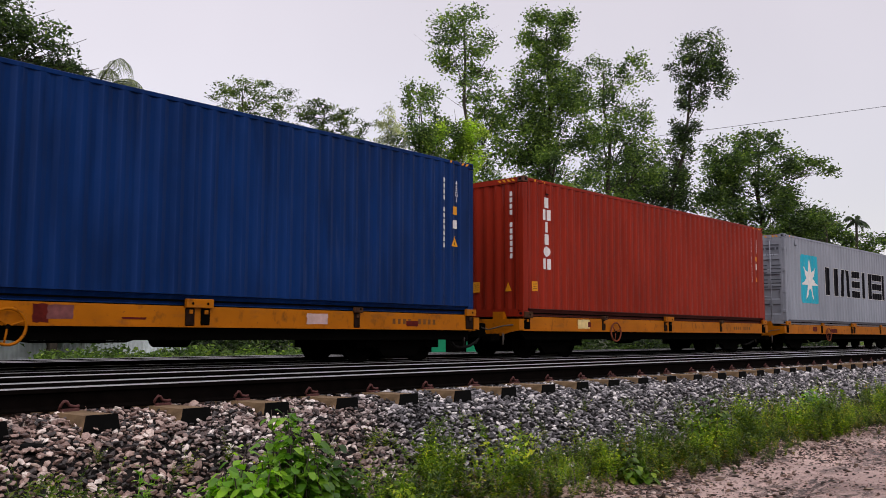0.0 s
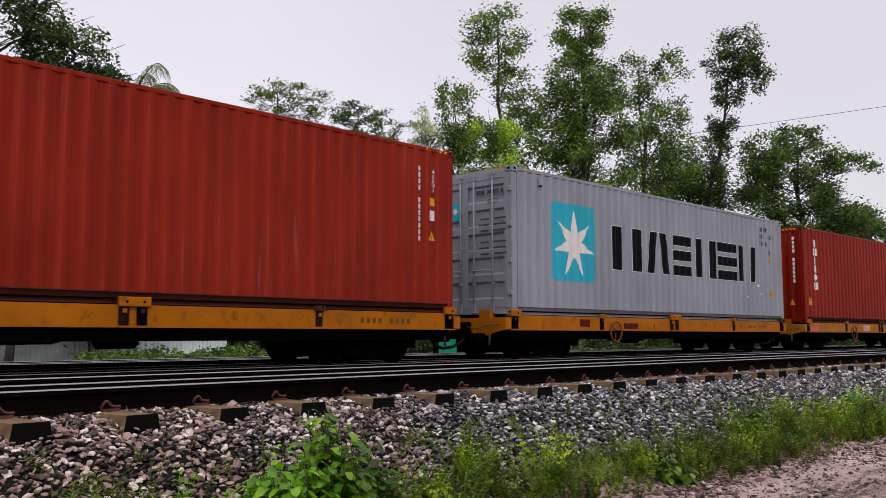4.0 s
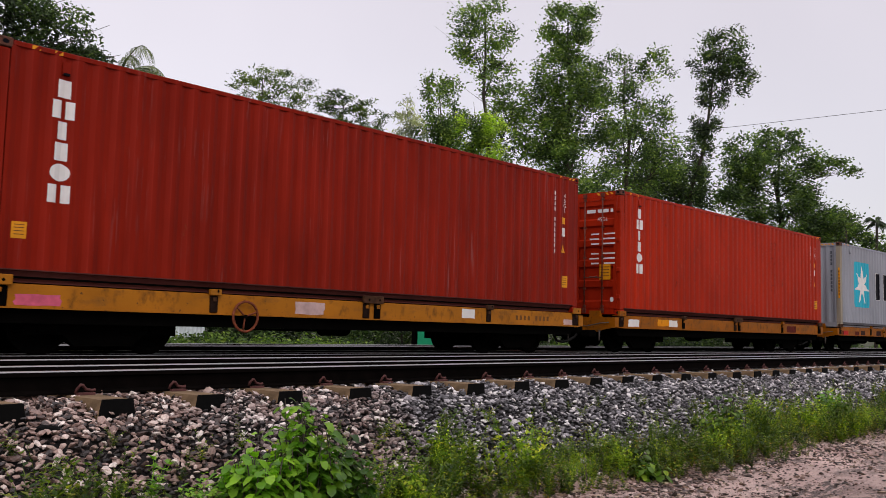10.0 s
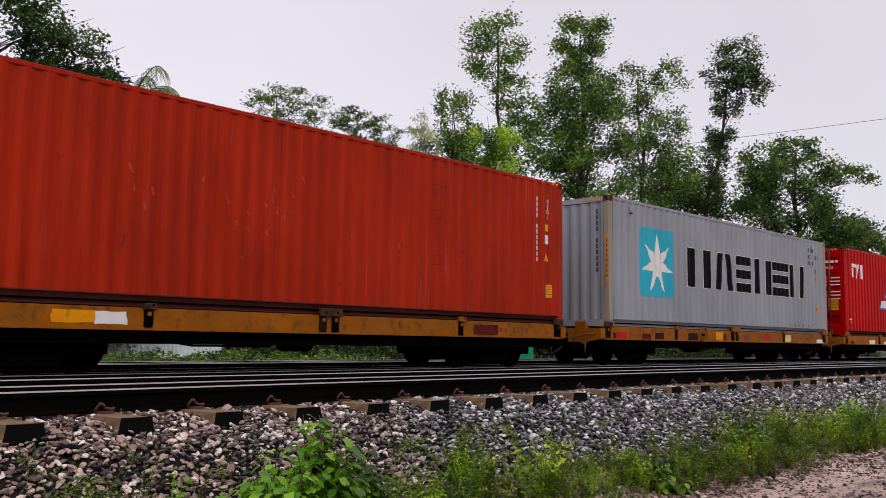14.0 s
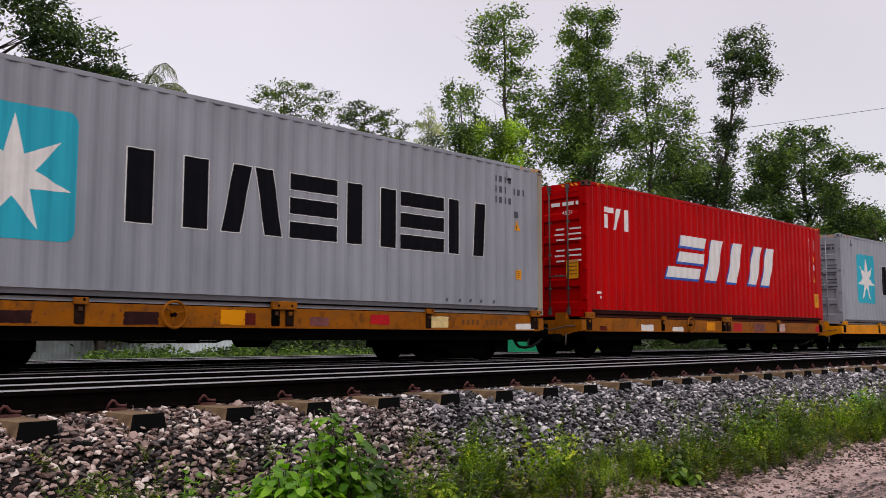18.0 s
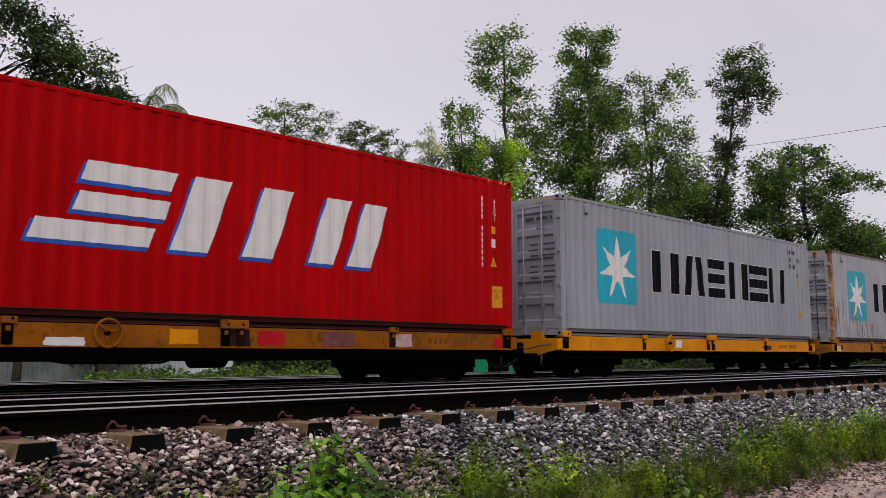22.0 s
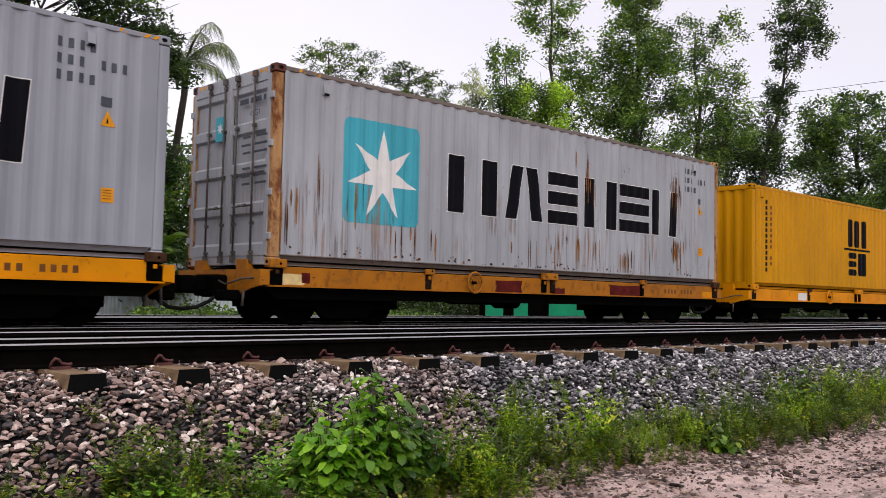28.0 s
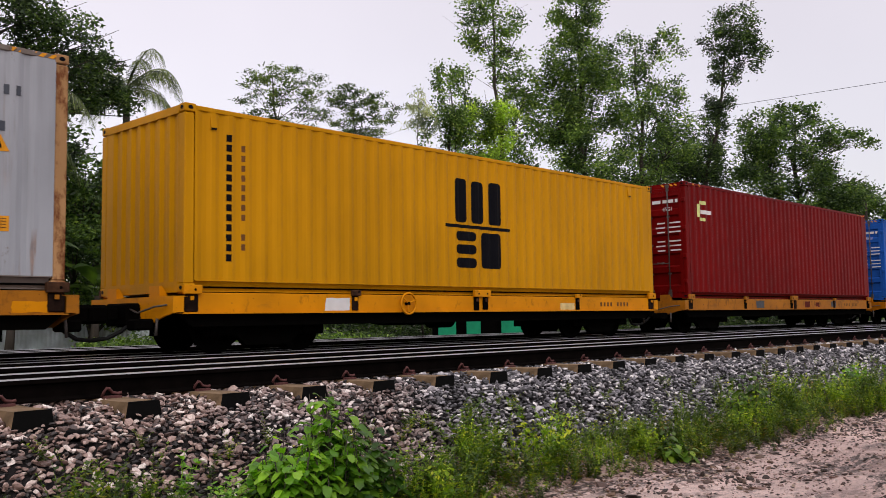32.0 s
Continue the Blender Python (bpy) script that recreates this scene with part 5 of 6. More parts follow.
def flat_wagon(label, paint, brake, patches, seed):
    w = thing("flat_wagon", label, "railway wagon", "wagons of the train")
    r = random.Random(seed)
    for s in (-1, 1):
        y = s * 1.17
        bm = boxes((-6.08, 6.08, y - 0.008, y + 0.008, 0.572, 0.836))
        box(bm, -6.08, 6.08, min(y, y - s * 0.16), max(y, y - s * 0.16), 0.836, 0.848)
        part("side_sill", bm, paint, w)
        part("sill_lip", boxes((-6.12, 6.12, min(y + s * 0.05, y - s * 0.12), max(y + s * 0.05, y - s * 0.12), 0.556, 0.571)), paint, w, "bright lower lip of the sill")
        for k, x in enumerate((-5.98, -3.05, 0.0, 3.05, 5.98)):
            twin = k == 2
            hw = 0.22 if twin else 0.14 if k in (0, 4) else 0.09
            yo, yi = y + s * 0.075, y + s * 0.01
            bm = boxes((x - hw, x + hw, min(yo, yi), max(yo, yi), 0.825, 0.95 if k != 1 and k != 3 else 0.91), bevel=0.008)
            b = part("lock_bracket", bm, paint if r.random() < 0.7 else GRIME, w)
            for dx in (-0.12, 0.12) if twin else (0.03,):
                bm = bmesh.new()
                prism(bm, oval(x + dx, 0.885, 0.02, 0.02, 8), "y", yo - 0.001, yo + s * 0.002)
                part("bolt_hole", bm, BLACK, b)
            for dx in (-0.13, 0.12) if twin else (0.0,):
                pw = 0.075 if twin else hw * 0.75
                part("lock_pocket", boxes((x + dx - pw, x + dx + pw, min(y, y + s * 0.03), max(y, y + s * 0.03), 0.575 + 0.02 * r.random(), 0.822), bevel=0.012), BLACK if r.random() < 0.4 else SOOT, w, "grimy twist-lock pocket")
                part("pocket_latch", boxes((x + dx - 0.03, x + dx + 0.025, min(y + s * 0.03, y + s * 0.055), max(y + s * 0.03, y + s * 0.055), 0.74, 0.80), bevel=0.006), paint if r.random() < 0.6 else GRIME, w)
    for s in (-1, 1):
        x = s * 6.24
        bm = bmesh.new()
        prism(bm, [(-1.2, 0.80), (-1.2, 0.57), (-0.95, 0.53), (-0.5, 0.40), (0.5, 0.40), (0.95, 0.53), (1.2, 0.57), (1.2, 0.80)], "x", x - 0.02, x + 0.02)
        h = part("headstock", bm, paint, w, "tapered end beam")
        bm = boxes((min(x - s * 0.02, x - s * 0.2), max(x - s * 0.02, x - s * 0.2), -1.2, 1.2, 0.785, 0.80))
        box(bm, min(x - s * 0.02, x - s * 0.14), max(x - s * 0.02, x - s * 0.14), -1.2, -1.18, 0.58, 0.785)
        box(bm, min(x - s * 0.02, x - s * 0.14), max(x - s * 0.02, x - s * 0.14), 1.18, 1.2, 0.58, 0.785)
        part("end_gusset", bm, paint, h)
        for y in (-0.62, 0.62):
            bm = bmesh.new()
            prism(bm, [(x - s * 0.02, 0.80), (x - s * 0.16, 0.80), (x - s * 0.06, 0.95), (x - s * 0.02, 0.95)], "y", y - 0.14, y + 0.14)
            part("end_stop", bm, paint, h)
        # coupler, hose and uncoupling rod
        bm = boxes((min(x, x + s * 0.42), max(x, x + s * 0.42), -0.09, 0.09, 0.48, 0.66), bevel=0.02)
        box(bm, min(x + s * 0.40, x + s * 0.665), max(x + s * 0.40, x + s * 0.665), -0.16, 0.13, 0.44, 0.70, bevel=0.04)
        part("coupler", bm, BLACK, w, "black knuckle coupler")
        bm = boxes((min(x + s * 0.02, x + s * 0.24), max(x + s * 0.02, x + s * 0.24), -0.34, 0.30, 0.40, 0.72), bevel=0.03)
        box(bm, min(x + s * 0.02, x + s * 0.3), max(x + s * 0.02, x + s * 0.3), -0.72, -0.44, 0.34, 0.5, bevel=0.03)
        part("draft_box", bm, BLACK, w, "sooty draft box behind the coupler")
        bm = bmesh.new()
        tube(bm, [(x, -0.3, 0.52), (x + s * 0.14, -0.3, 0.46), (x + s * 0.28, -0.28, 0.33), (x + s * 0.45, -0.22, 0.24), (x + s * 0.67, -0.2, 0.215)], 0.03, 7)
        part("brake_hose", bm, RUBBER, w, "sagging black rubber brake hose")
        bm = bmesh.new()
        tube(bm, [(x + s * 0.03, -1.05, 0.68), (x + s * 0.1, -0.85, 0.66), (x + s * 0.16, -0.5, 0.58), (x + s * 0.2, -0.12, 0.7)], 0.014, 5)
        tube(bm, [(x + s * 0.03, -0.8, 0.5), (x + s * 0.05, -0.8, 0.27)], 0.022, 5)
        part("uncoupling_rod", bm, DARK_STEEL, w)
    # black strips added inside the sills to paint the shade under the wagon
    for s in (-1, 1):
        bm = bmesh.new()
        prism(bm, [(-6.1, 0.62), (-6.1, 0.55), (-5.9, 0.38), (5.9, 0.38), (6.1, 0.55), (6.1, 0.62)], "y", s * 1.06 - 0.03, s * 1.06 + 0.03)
        part("underframe_shade", bm, BLACK, w)
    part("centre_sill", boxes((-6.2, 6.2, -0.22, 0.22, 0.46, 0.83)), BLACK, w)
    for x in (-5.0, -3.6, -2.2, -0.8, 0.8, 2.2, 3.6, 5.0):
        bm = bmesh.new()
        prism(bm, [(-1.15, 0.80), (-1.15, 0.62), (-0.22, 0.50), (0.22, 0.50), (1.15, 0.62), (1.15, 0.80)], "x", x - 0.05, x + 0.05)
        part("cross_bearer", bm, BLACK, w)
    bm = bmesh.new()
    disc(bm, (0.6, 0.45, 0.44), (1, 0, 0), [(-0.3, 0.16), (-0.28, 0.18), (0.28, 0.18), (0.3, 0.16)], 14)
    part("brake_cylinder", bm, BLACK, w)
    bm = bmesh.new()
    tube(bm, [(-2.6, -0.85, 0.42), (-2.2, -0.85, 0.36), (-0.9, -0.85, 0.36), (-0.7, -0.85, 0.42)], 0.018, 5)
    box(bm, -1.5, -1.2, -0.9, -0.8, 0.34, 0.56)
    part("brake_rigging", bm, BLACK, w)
    for xc in (-4.456, 4.454):
        bogie(w, xc)
    if brake:
        x, z = brake[0] - HALF, BED + brake[1]
        bm = bmesh.new()
        wheel_r = 0.215 if brake[1] < -0.25 else 0.175
        ring(bm, (x, -1.245, z), (0, 1, 0), wheel_r, 0.02)
        b = part("handbrake_wheel", bm, paint if brake[1] > -0.25 or seed == 1 else RUSTY_WHEEL, w, "spoked handbrake wheel")
        for k in range(3):
            a = radians(20 + 120 * k)
            bm = bmesh.new()
            tube(bm, [(x, -1.235, z), (x + wheel_r * math.cos(a), -1.245, z + wheel_r * math.sin(a))], 0.013, 5)
            part("spoke", bm, paint if brake[1] > -0.25 or seed == 1 else RUSTY_WHEEL, b)
        bm = bmesh.new()
        tube(bm, [(x, -1.26, z), (x, -1.16, z)], 0.03, 8)
        part("hub", bm, RAIL_SIDE, b)
    for k, (x0, x1, z0, z1, mt) in enumerate(patches):
        bm = bmesh.new()
        bm.faces.new([bm.verts.new((x - HALF, -1.181 - 0.0004 * k, BED + z)) for x, z in patch_outline(x0, x1, z0, z1, seed * 31 + k)])
        part("paint_patch", bm, mt, w, "touched-up paint patch")
    bm = bmesh.new()
    for k in range(9):
        x = 10.0 + k * 0.13
        if k != 4:
            a = [(x - HALF, -1.1795, BED - 0.2), (x + 0.07 - HALF, -1.1795, BED - 0.2), (x + 0.07 - HALF, -1.1795, BED - 0.11), (x - HALF, -1.1795, BED - 0.11)]
            bm.faces.new([bm.verts.new(p) for p in a])
    tagged(part("number_print", bm, STENCIL, w, "faded stencilled number as plain bars"), kind="stuff")
    SPINNING.append((w, [wheelset(w, x) for x in AXLES]))
    return w


CONTAINERS = build_containers()
Y0, Y1, Y2, Y3 = WAGON_Y
WAGONS = [
    flat_wagon("yellow flat wagon with a pale pink paint patch", Y0, (3.47, -0.31), ((3.78, 3.98, -0.26, -0.02, BROWN_PATCH), (3.96, 4.3, -0.22, -0.03, MAUVE), (4.95, 5.3, -0.2, -0.17, BROWN_PATCH), (8.07, 8.51, -0.23, -0.05, PALE_PINK), (10.34, 10.65, -0.24, -0.14, BROWN_PATCH)), 1),
    flat_wagon("yellow flat wagon with a cream patch and handwheel", Y0, (3.48, -0.3), ((1.98, 2.47, -0.24, -0.03, CREAM), (2.4, 2.52, -0.2, -0.08, BROWN_PATCH)), 2),
    flat_wagon("stained yellow flat wagon under a grey container", Y0, (3.5, -0.31), ((2.25, 2.62, -0.22, -0.05, BROWN_PATCH), (3.9, 4.5, -0.26, -0.12, BROWN_PATCH), (5.15, 5.2, -0.24, -0.14, BROWN_PATCH)), 3),
    flat_wagon("worn yellow flat wagon with pink and white patches", Y3, (3.55, -0.31), ((0.3, 0.87, -0.26, -0.12, PINK), (4.5, 5.08, -0.25, -0.05, PALE_PINK), (8.37, 8.75, -0.21, -0.03, WHITE), (11.64, 12.0, -0.27, -0.15, PALE_PINK)), 4),
    flat_wagon("worn yellow flat wagon with white and bright patches", Y2, None, ((0.44, 0.92, -0.26, -0.08, WHITE), (1.76, 2.35, -0.22, -0.05, Y1), (2.31, 2.75, -0.23, -0.06, WHITE), (9.5, 10.2, -0.26, -0.06, BROWN_PATCH)), 5),
    flat_wagon("stained yellow flat wagon with red and cream patches", Y2, (4.3, -0.13), ((0.32, 0.5, -0.27, -0.13, BROWN_PATCH), (0.45, 0.88, -0.27, -0.12, CRIMSON), (1.5, 1.9, -0.28, -0.14, BROWN_PATCH), (2.07, 2.48, -0.27, -0.11, MAROON_PATCH), (3.62, 4.11, -0.27, -0.1, MAROON_PATCH), (5.04, 5.46, -0.26, -0.04, Y1), (5.44, 5.62, -0.26, -0.08, BROWN_PATCH), (6.6, 6.96, -0.26, -0.12, MAUVE), (7.81, 8.24, -0.22, -0.06, CRIMSON), (9.15, 9.65, -0.26, -0.06, CREAM), (11.5, 12.06, -0.28, -0.16, WHITE)), 6),
    flat_wagon("brownish yellow flat wagon with white and pink patches", Y2, (4.24, -0.12), ((0.5, 0.77, -0.28, -0.18, BROWN_PATCH), (2.11, 2.64, -0.28, -0.13, WHITE), (3.47, 3.98, -0.28, -0.17, WHITE), (5.11, 5.55, -0.25, -0.04, Y1), (5.92, 6.38, -0.27, -0.03, MAROON_PATCH), (6.5, 6.98, -0.27, -0.04, CRIMSON), (7.68, 8.33, -0.27, -0.04, MAUVE), (9.1, 9.6, -0.26, -0.04, PALE_PINK), (11.7, 12.1, -0.26, -0.06, CRIMSON)), 7),
    flat_wagon("bright yellow flat wagon with a handbrake wheel", Y1, (4.1, -0.12), ((4.35, 4.7, -0.22, -0.04, WHITE), (9.0, 9.5, -0.25, -0.13, BROWN_PATCH)), 8),
    flat_wagon("dusty yellow flat wagon with dark red patches", Y3, (4.08, -0.13), ((0.1, 0.6, -0.27, -0.1, CREAM), (0.55, 0.7, -0.24, -0.08, BROWN_PATCH), (4.66, 5.36, -0.28, -0.06, BROWN_PATCH), (6.21, 6.59, -0.28, -0.17, BROWN_PATCH), (8.0, 9.12, -0.28, -0.06, BROWN_PATCH), (11.55, 11.98, -0.27, -0.13, Y1)), 9),
    flat_wagon("bright yellow flat wagon with pale patches", Y1, (4.18, -0.15), ((2.44, 2.95, -0.27, -0.06, WHITE), (8.55, 9.05, -0.27, -0.13, CREAM)), 10),
    flat_wagon("dusty yellow flat wagon with grey and brown patches", Y3, None, ((3.7, 4.2, -0.25, -0.05, GREY_INK), (6.9, 7.3, -0.24, -0.06, BROWN_PATCH), (7.7, 8.0, -0.22, -0.08, BROWN_PATCH), (8.9, 9.3, -0.22, -0.05, GREY_INK)), 11),
    flat_wagon("yellow flat wagon at the tail of the view", Y0, None, (), 12),
]


# ---- how the train goes ----
RUN_T, RUN_X = [a for a, b in RUN], [b for a, b in RUN]


def run_at(t):
    """Smooth course of the train between the rows of RUN."""
    k = min(max(int(np.searchsorted(RUN_T, t)) - 1, 0), len(RUN_T) - 2)
    def slope(i):
        i0, i1 = max(i - 1, 0), min(i + 1, len(RUN_T) - 1)
        return (RUN_X[i1] - RUN_X[i0]) / (RUN_T[i1] - RUN_T[i0])
    h = RUN_T[k + 1] - RUN_T[k]
    u = (t - RUN_T[k]) / h
    return ((2 * u ** 3 - 3 * u ** 2 + 1) * RUN_X[k] + (u ** 3 - 2 * u ** 2 + u) * h * slope(k) + (3 * u ** 2 - 2 * u ** 3) * RUN_X[k + 1] + (u ** 3 - u ** 2) * h * slope(k + 1))


def car_pose(n, t, z, shift=0.0):
    x = run_at(t) + n * PITCH + HALF + shift
    return pose(x, 12.009 + bend(x), z, 0, 0, math.degrees(math.atan(2 * CURVE * x)))


def motions():
    times = [t for t, x in RUN] + [5.0, 5.5, 6.0, 15.0, 15.5, 16.0, 25.0, 25.5, 26.0]
    times.sort()
    spin = [k * 0.125 for k in range(257)]
    for n, (w, c) in enumerate(zip(WAGONS, CONTAINERS)):
        walk(w, [(t, car_pose(n, t, -0.105)) for t in times])
        walk(c, [(t, car_pose(n, t, -0.105 + BED, SHIFT[n])) for t in times])
        for e in SPINNING[n][1]:
            x = e.location.x
            walk(e, [(t, pose(x, 0, WHEEL_R, 0, math.degrees((run_at(t) - run_at(0)) / WHEEL_R), 0)) for t in spin])

# ---- beyond the line: fence, green panels, trees, wire ----


def fence():
    f = thing("sheet_fence", "weathered galvanised corrugated sheet fence among weeds", "fence")
    x, y = 1.0, 32.0
    d = Vector((0.885, -0.465, 0)).normalized()
    k = 0
    while x < 15.6:
        bm = bmesh.new()
        pts = []
        for i in range(31):
            s = i * 0.03
            pts.append((s, 0.012 * math.sin(i * math.pi / 2)))
        nrm = Vector((-d.y, d.x, 0))
        top = 1.25 + 0.04 * math.sin(k * 5.0)
        rows = [[bm.verts.new(Vector((x, y, z)) + d * s + nrm * (w + e)) for e, z in ((0, -0.58), (0, top), (0.004, top), (0.004, -0.58))] for s, w in pts]
        for a, b in zip(rows, rows[1:]):
            for i in range(4):
                bm.faces.new((a[i], b[i], b[(i + 1) % 4], a[(i + 1) % 4]))
        bmesh.ops.recalc_face_normals(bm, faces=bm.faces)
        part("sheet", bm, TIN, f)
        if k % 3 == 0:
            part("post", boxes((x - 0.05, x + 0.05, y + 0.05, y + 0.15, -0.6, 1.35)), BARK, f)
        x, y, k = x + d.x * 0.9, y + d.y * 0.9, k + 1
    return f


fence()
shed = thing("green_stall", "low green painted sheet stall with dark gaps", "stall")
for x0, y0, x1, y1 in ((25.50, 23.76, 25.97, 23.26), (26.23, 22.95, 26.59, 22.54), (27.09, 21.92, 27.97, 20.90)):
    bm = bmesh.new()
    d = Vector((x1 - x0, y1 - y0, 0))
    nrm = Vector((-d.y, d.x, 0)).normalized() * 0.02
    prism(bm, [(x0 + nrm.x, y0 + nrm.y), (x1 + nrm.x, y1 + nrm.y), (x1 - nrm.x, y1 - nrm.y), (x0 - nrm.x, y0 - nrm.y)], "z", -0.6, 1.19)
    part("green_panel", bm, GREEN_SHEET, shed)
bm = bmesh.new()
prism(bm, [(25.40, 23.97), (28.07, 20.90), (29.30, 22.02), (26.64, 25.10)], "z", 1.19, 1.26)
part("roof", bm, GREEN_SHEET, shed)
# black board added so the gaps between panels look shaded inside
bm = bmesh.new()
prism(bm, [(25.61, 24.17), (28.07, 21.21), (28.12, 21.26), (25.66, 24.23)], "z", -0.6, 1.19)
part("gap_shade", bm, BLACK, shed)


def leaves(centres, radii, counts, size, up=0.35, aspect=0.5, clumps=10, spread=0.42, seed=1, droop=0.0):
    """Leaf blades gathered in clumps inside ellipsoids: vertices and triangles."""
    r = np.random.default_rng(seed)
    pos = []
    for c, (rx, rz), n in zip(centres, radii, counts):
        k = max(3, clumps)
        q = r.normal(size=(k, 3))
        q /= np.linalg.norm(q, axis=1)[:, None]
        q *= r.uniform(0.35, 1.0, (k, 1)) ** 0.6
        cc = np.array(c) + q * np.array([rx, rx, rz])
        which = r.integers(0, k, n)
        pos.append(cc[which] + r.normal(size=(n, 3)) * np.array([rx, rx, rz]) * spread * 0.62)
    pos = np.concatenate(pos)
    n = len(pos)
    ax = r.normal(size=(n, 3))
    ax[:, 2] = ax[:, 2] * 0.5 - droop
    ax /= np.linalg.norm(ax, axis=1)[:, None]
    nr = r.normal(size=(n, 3))
    nr[:, 2] += up * 2
    sd = np.cross(ax, nr)
    sd /= np.linalg.norm(sd, axis=1)[:, None] + 1e-9
    nr = np.cross(sd, ax)
    ln = (size * r.uniform(0.6, 1.35, n))[:, None]
    a = pos - ax * ln * 0.5
    b = pos + ax * ln * 0.5 - nr * ln * 0.12
    m1 = pos + sd * ln * aspect * 0.5 - ax * ln * 0.05 + nr * ln * 0.08
    m2 = pos - sd * ln * aspect * 0.5 - ax * ln * 0.05 + nr * ln * 0.08
    co = np.stack([a, m1, b, m2], 1).reshape(-1, 3)
    base = (np.arange(n) * 4)[:, None]
    tri = np.concatenate([base + np.array([[0, 1, 2]]), base + np.array([[0, 2, 3]])], 0)
    return co, tri


def trunk_mesh(bm, foot, blobs, girth, lean=None, sides=7, seed=3):
    r = random.Random(seed)
    top = max(blobs, key=lambda b: b[2])
    foot = Vector(foot)
    head = Vector((top[0], top[1], top[2]))
    line = []
    for i in range(9):
        k = i / 8
        p = foot.lerp(head, k)
        if lean:
            p = foot * (1 - k) ** 2 + Vector(lean) * 2 * k * (1 - k) + head * k * k
        p += Vector((0.12 * math.sin(i * 1.9 + seed), 0.12 * math.cos(i * 2.3 + seed), 0)) * (0 < i < 8)
        line.append(p)
    tube(bm, line, [girth * (1 - 0.85 * i / 8) for i in range(9)], sides)
    for b in blobs:
        c = Vector(b[:3])
        zt = min(max((c.z - b[4] * 1.3 - 0.8 - foot.z) / max(head.z - foot.z, 0.1), 0.12), 0.92)
        p0 = line[min(int(zt * 8), 8)].lerp(line[min(int(zt * 8) + 1, 8)], zt * 8 - int(zt * 8))
        g = girth * (1 - 0.85 * zt) * 0.5
        tube(bm, [p0, p0.lerp(c, 0.5) + Vector((0, 0, 0.12)), c], [g, g * 0.6, g * 0.25], 5)
        for k in range(5):
            e = c + Vector((r.uniform(-1, 1) * b[3], r.uniform(-1, 1) * b[3], r.uniform(-0.6, 0.9) * b[4]))
            tube(bm, [p0.lerp(c, 0.6), e], [g * 0.4, g * 0.1], 4)


def tree(label, blobs, foot, leaf, size, density, girth, seed, lean=None, clumps=15, up=0.35, aspect=0.6, droop=0.0, spread=0.3, category="tree"):
    t = thing("tree", label, category, "trees behind the line")
    bm = bmesh.new()
    trunk_mesh(bm, foot, blobs, girth, lean, seed=seed)
    part("trunk", bm, BARK, t)
    counts = [int(density * b[3] * b[4] * 860 + 100) for b in blobs]
    co, tri = leaves([b[:3] for b in blobs], [(b[3], b[4]) for b in blobs], counts, size * 0.72, up, aspect * 0.95, clumps, spread, seed, droop)
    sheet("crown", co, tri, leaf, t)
    return t


G = -0.6
tree("tall slender tree with a sparse airy crown", [(31.0, 25.2, 14.6, 1.6, 1.1), (30.7, 25.7, 13.3, 1.3, 0.9), (31.6, 24.5, 12.8, 1.0, 0.9), (31.4, 24.8, 11.1, 1.4, 1.0), (31.8, 24.3, 9.6, 1.1, 1.0), (30.8, 25.6, 9.4, 1.3, 1.1), (31.2, 25.0, 7.4, 1.5, 1.2)], (31.3, 24.9, G), LEAF_TALL, 0.2, 1.2, 0.2, 11, clumps=13)
tree("bushy mid-green tree beside a taller one", [(28.2, 25.4, 10.5, 0.9, 1.1), (28.5, 25.1, 9.0, 1.3, 1.2), (28.1, 25.6, 8.5, 1.0, 1.0), (28.6, 25.2, 6.4, 1.4, 1.4)], (28.4, 25.3, G), LEAF_TALL, 0.18, 1.9, 0.13, 12)
tree("young light green tree catching the light", [(29.0, 24.4, 8.5, 1.1, 0.8), (29.6, 23.7, 8.9, 0.9, 0.7), (29.2, 24.0, 7.3, 1.2, 0.9)], (29.0, 24.2, G), LEAF_LIGHT, 0.18, 2.8, 0.1, 13)
tree("tall dense tree with a stacked green crown", [(34.1, 22.8, 14.4, 1.4, 1.0), (34.3, 22.4, 13.3, 1.1, 1.0), (33.9, 23.1, 12.0, 1.4, 1.2), (34.7, 21.9, 11.5, 1.1, 1.1), (33.7, 23.4, 10.4, 1.4, 1.3), (34.4, 22.3, 9.8, 1.8, 1.5), (33.3, 23.9, 9.2, 1.3, 1.3), (34.2, 22.6, 8.0, 2.0, 1.3), (34.2, 22.6, 6.3, 2.0, 1.4)], (34.2, 22.6, G), LEAF_TALL, 0.2, 2.3, 0.24, 14, clumps=14)
tree("tall tree with thin open upper branches", [(37.2, 21.6, 13.0, 1.1, 0.9), (37.9, 20.4, 13.0, 0.9, 0.8), (37.5, 21.0, 11.5, 1.3, 1.1), (37.1, 21.8, 10.5, 1.3, 1.2), (37.9, 20.3, 10.3, 1.2, 1.1), (37.3, 21.4, 9.1, 1.6, 1.2), (38.1, 20.0, 8.5, 1.6, 1.2), (37.0, 21.9, 7.5, 1.6, 1.2), (37.6, 20.9, 6.0, 1.8, 1.4)], (37.4, 21.2, G), LEAF_TALL, 0.19, 1.1, 0.2, 15, clumps=13)
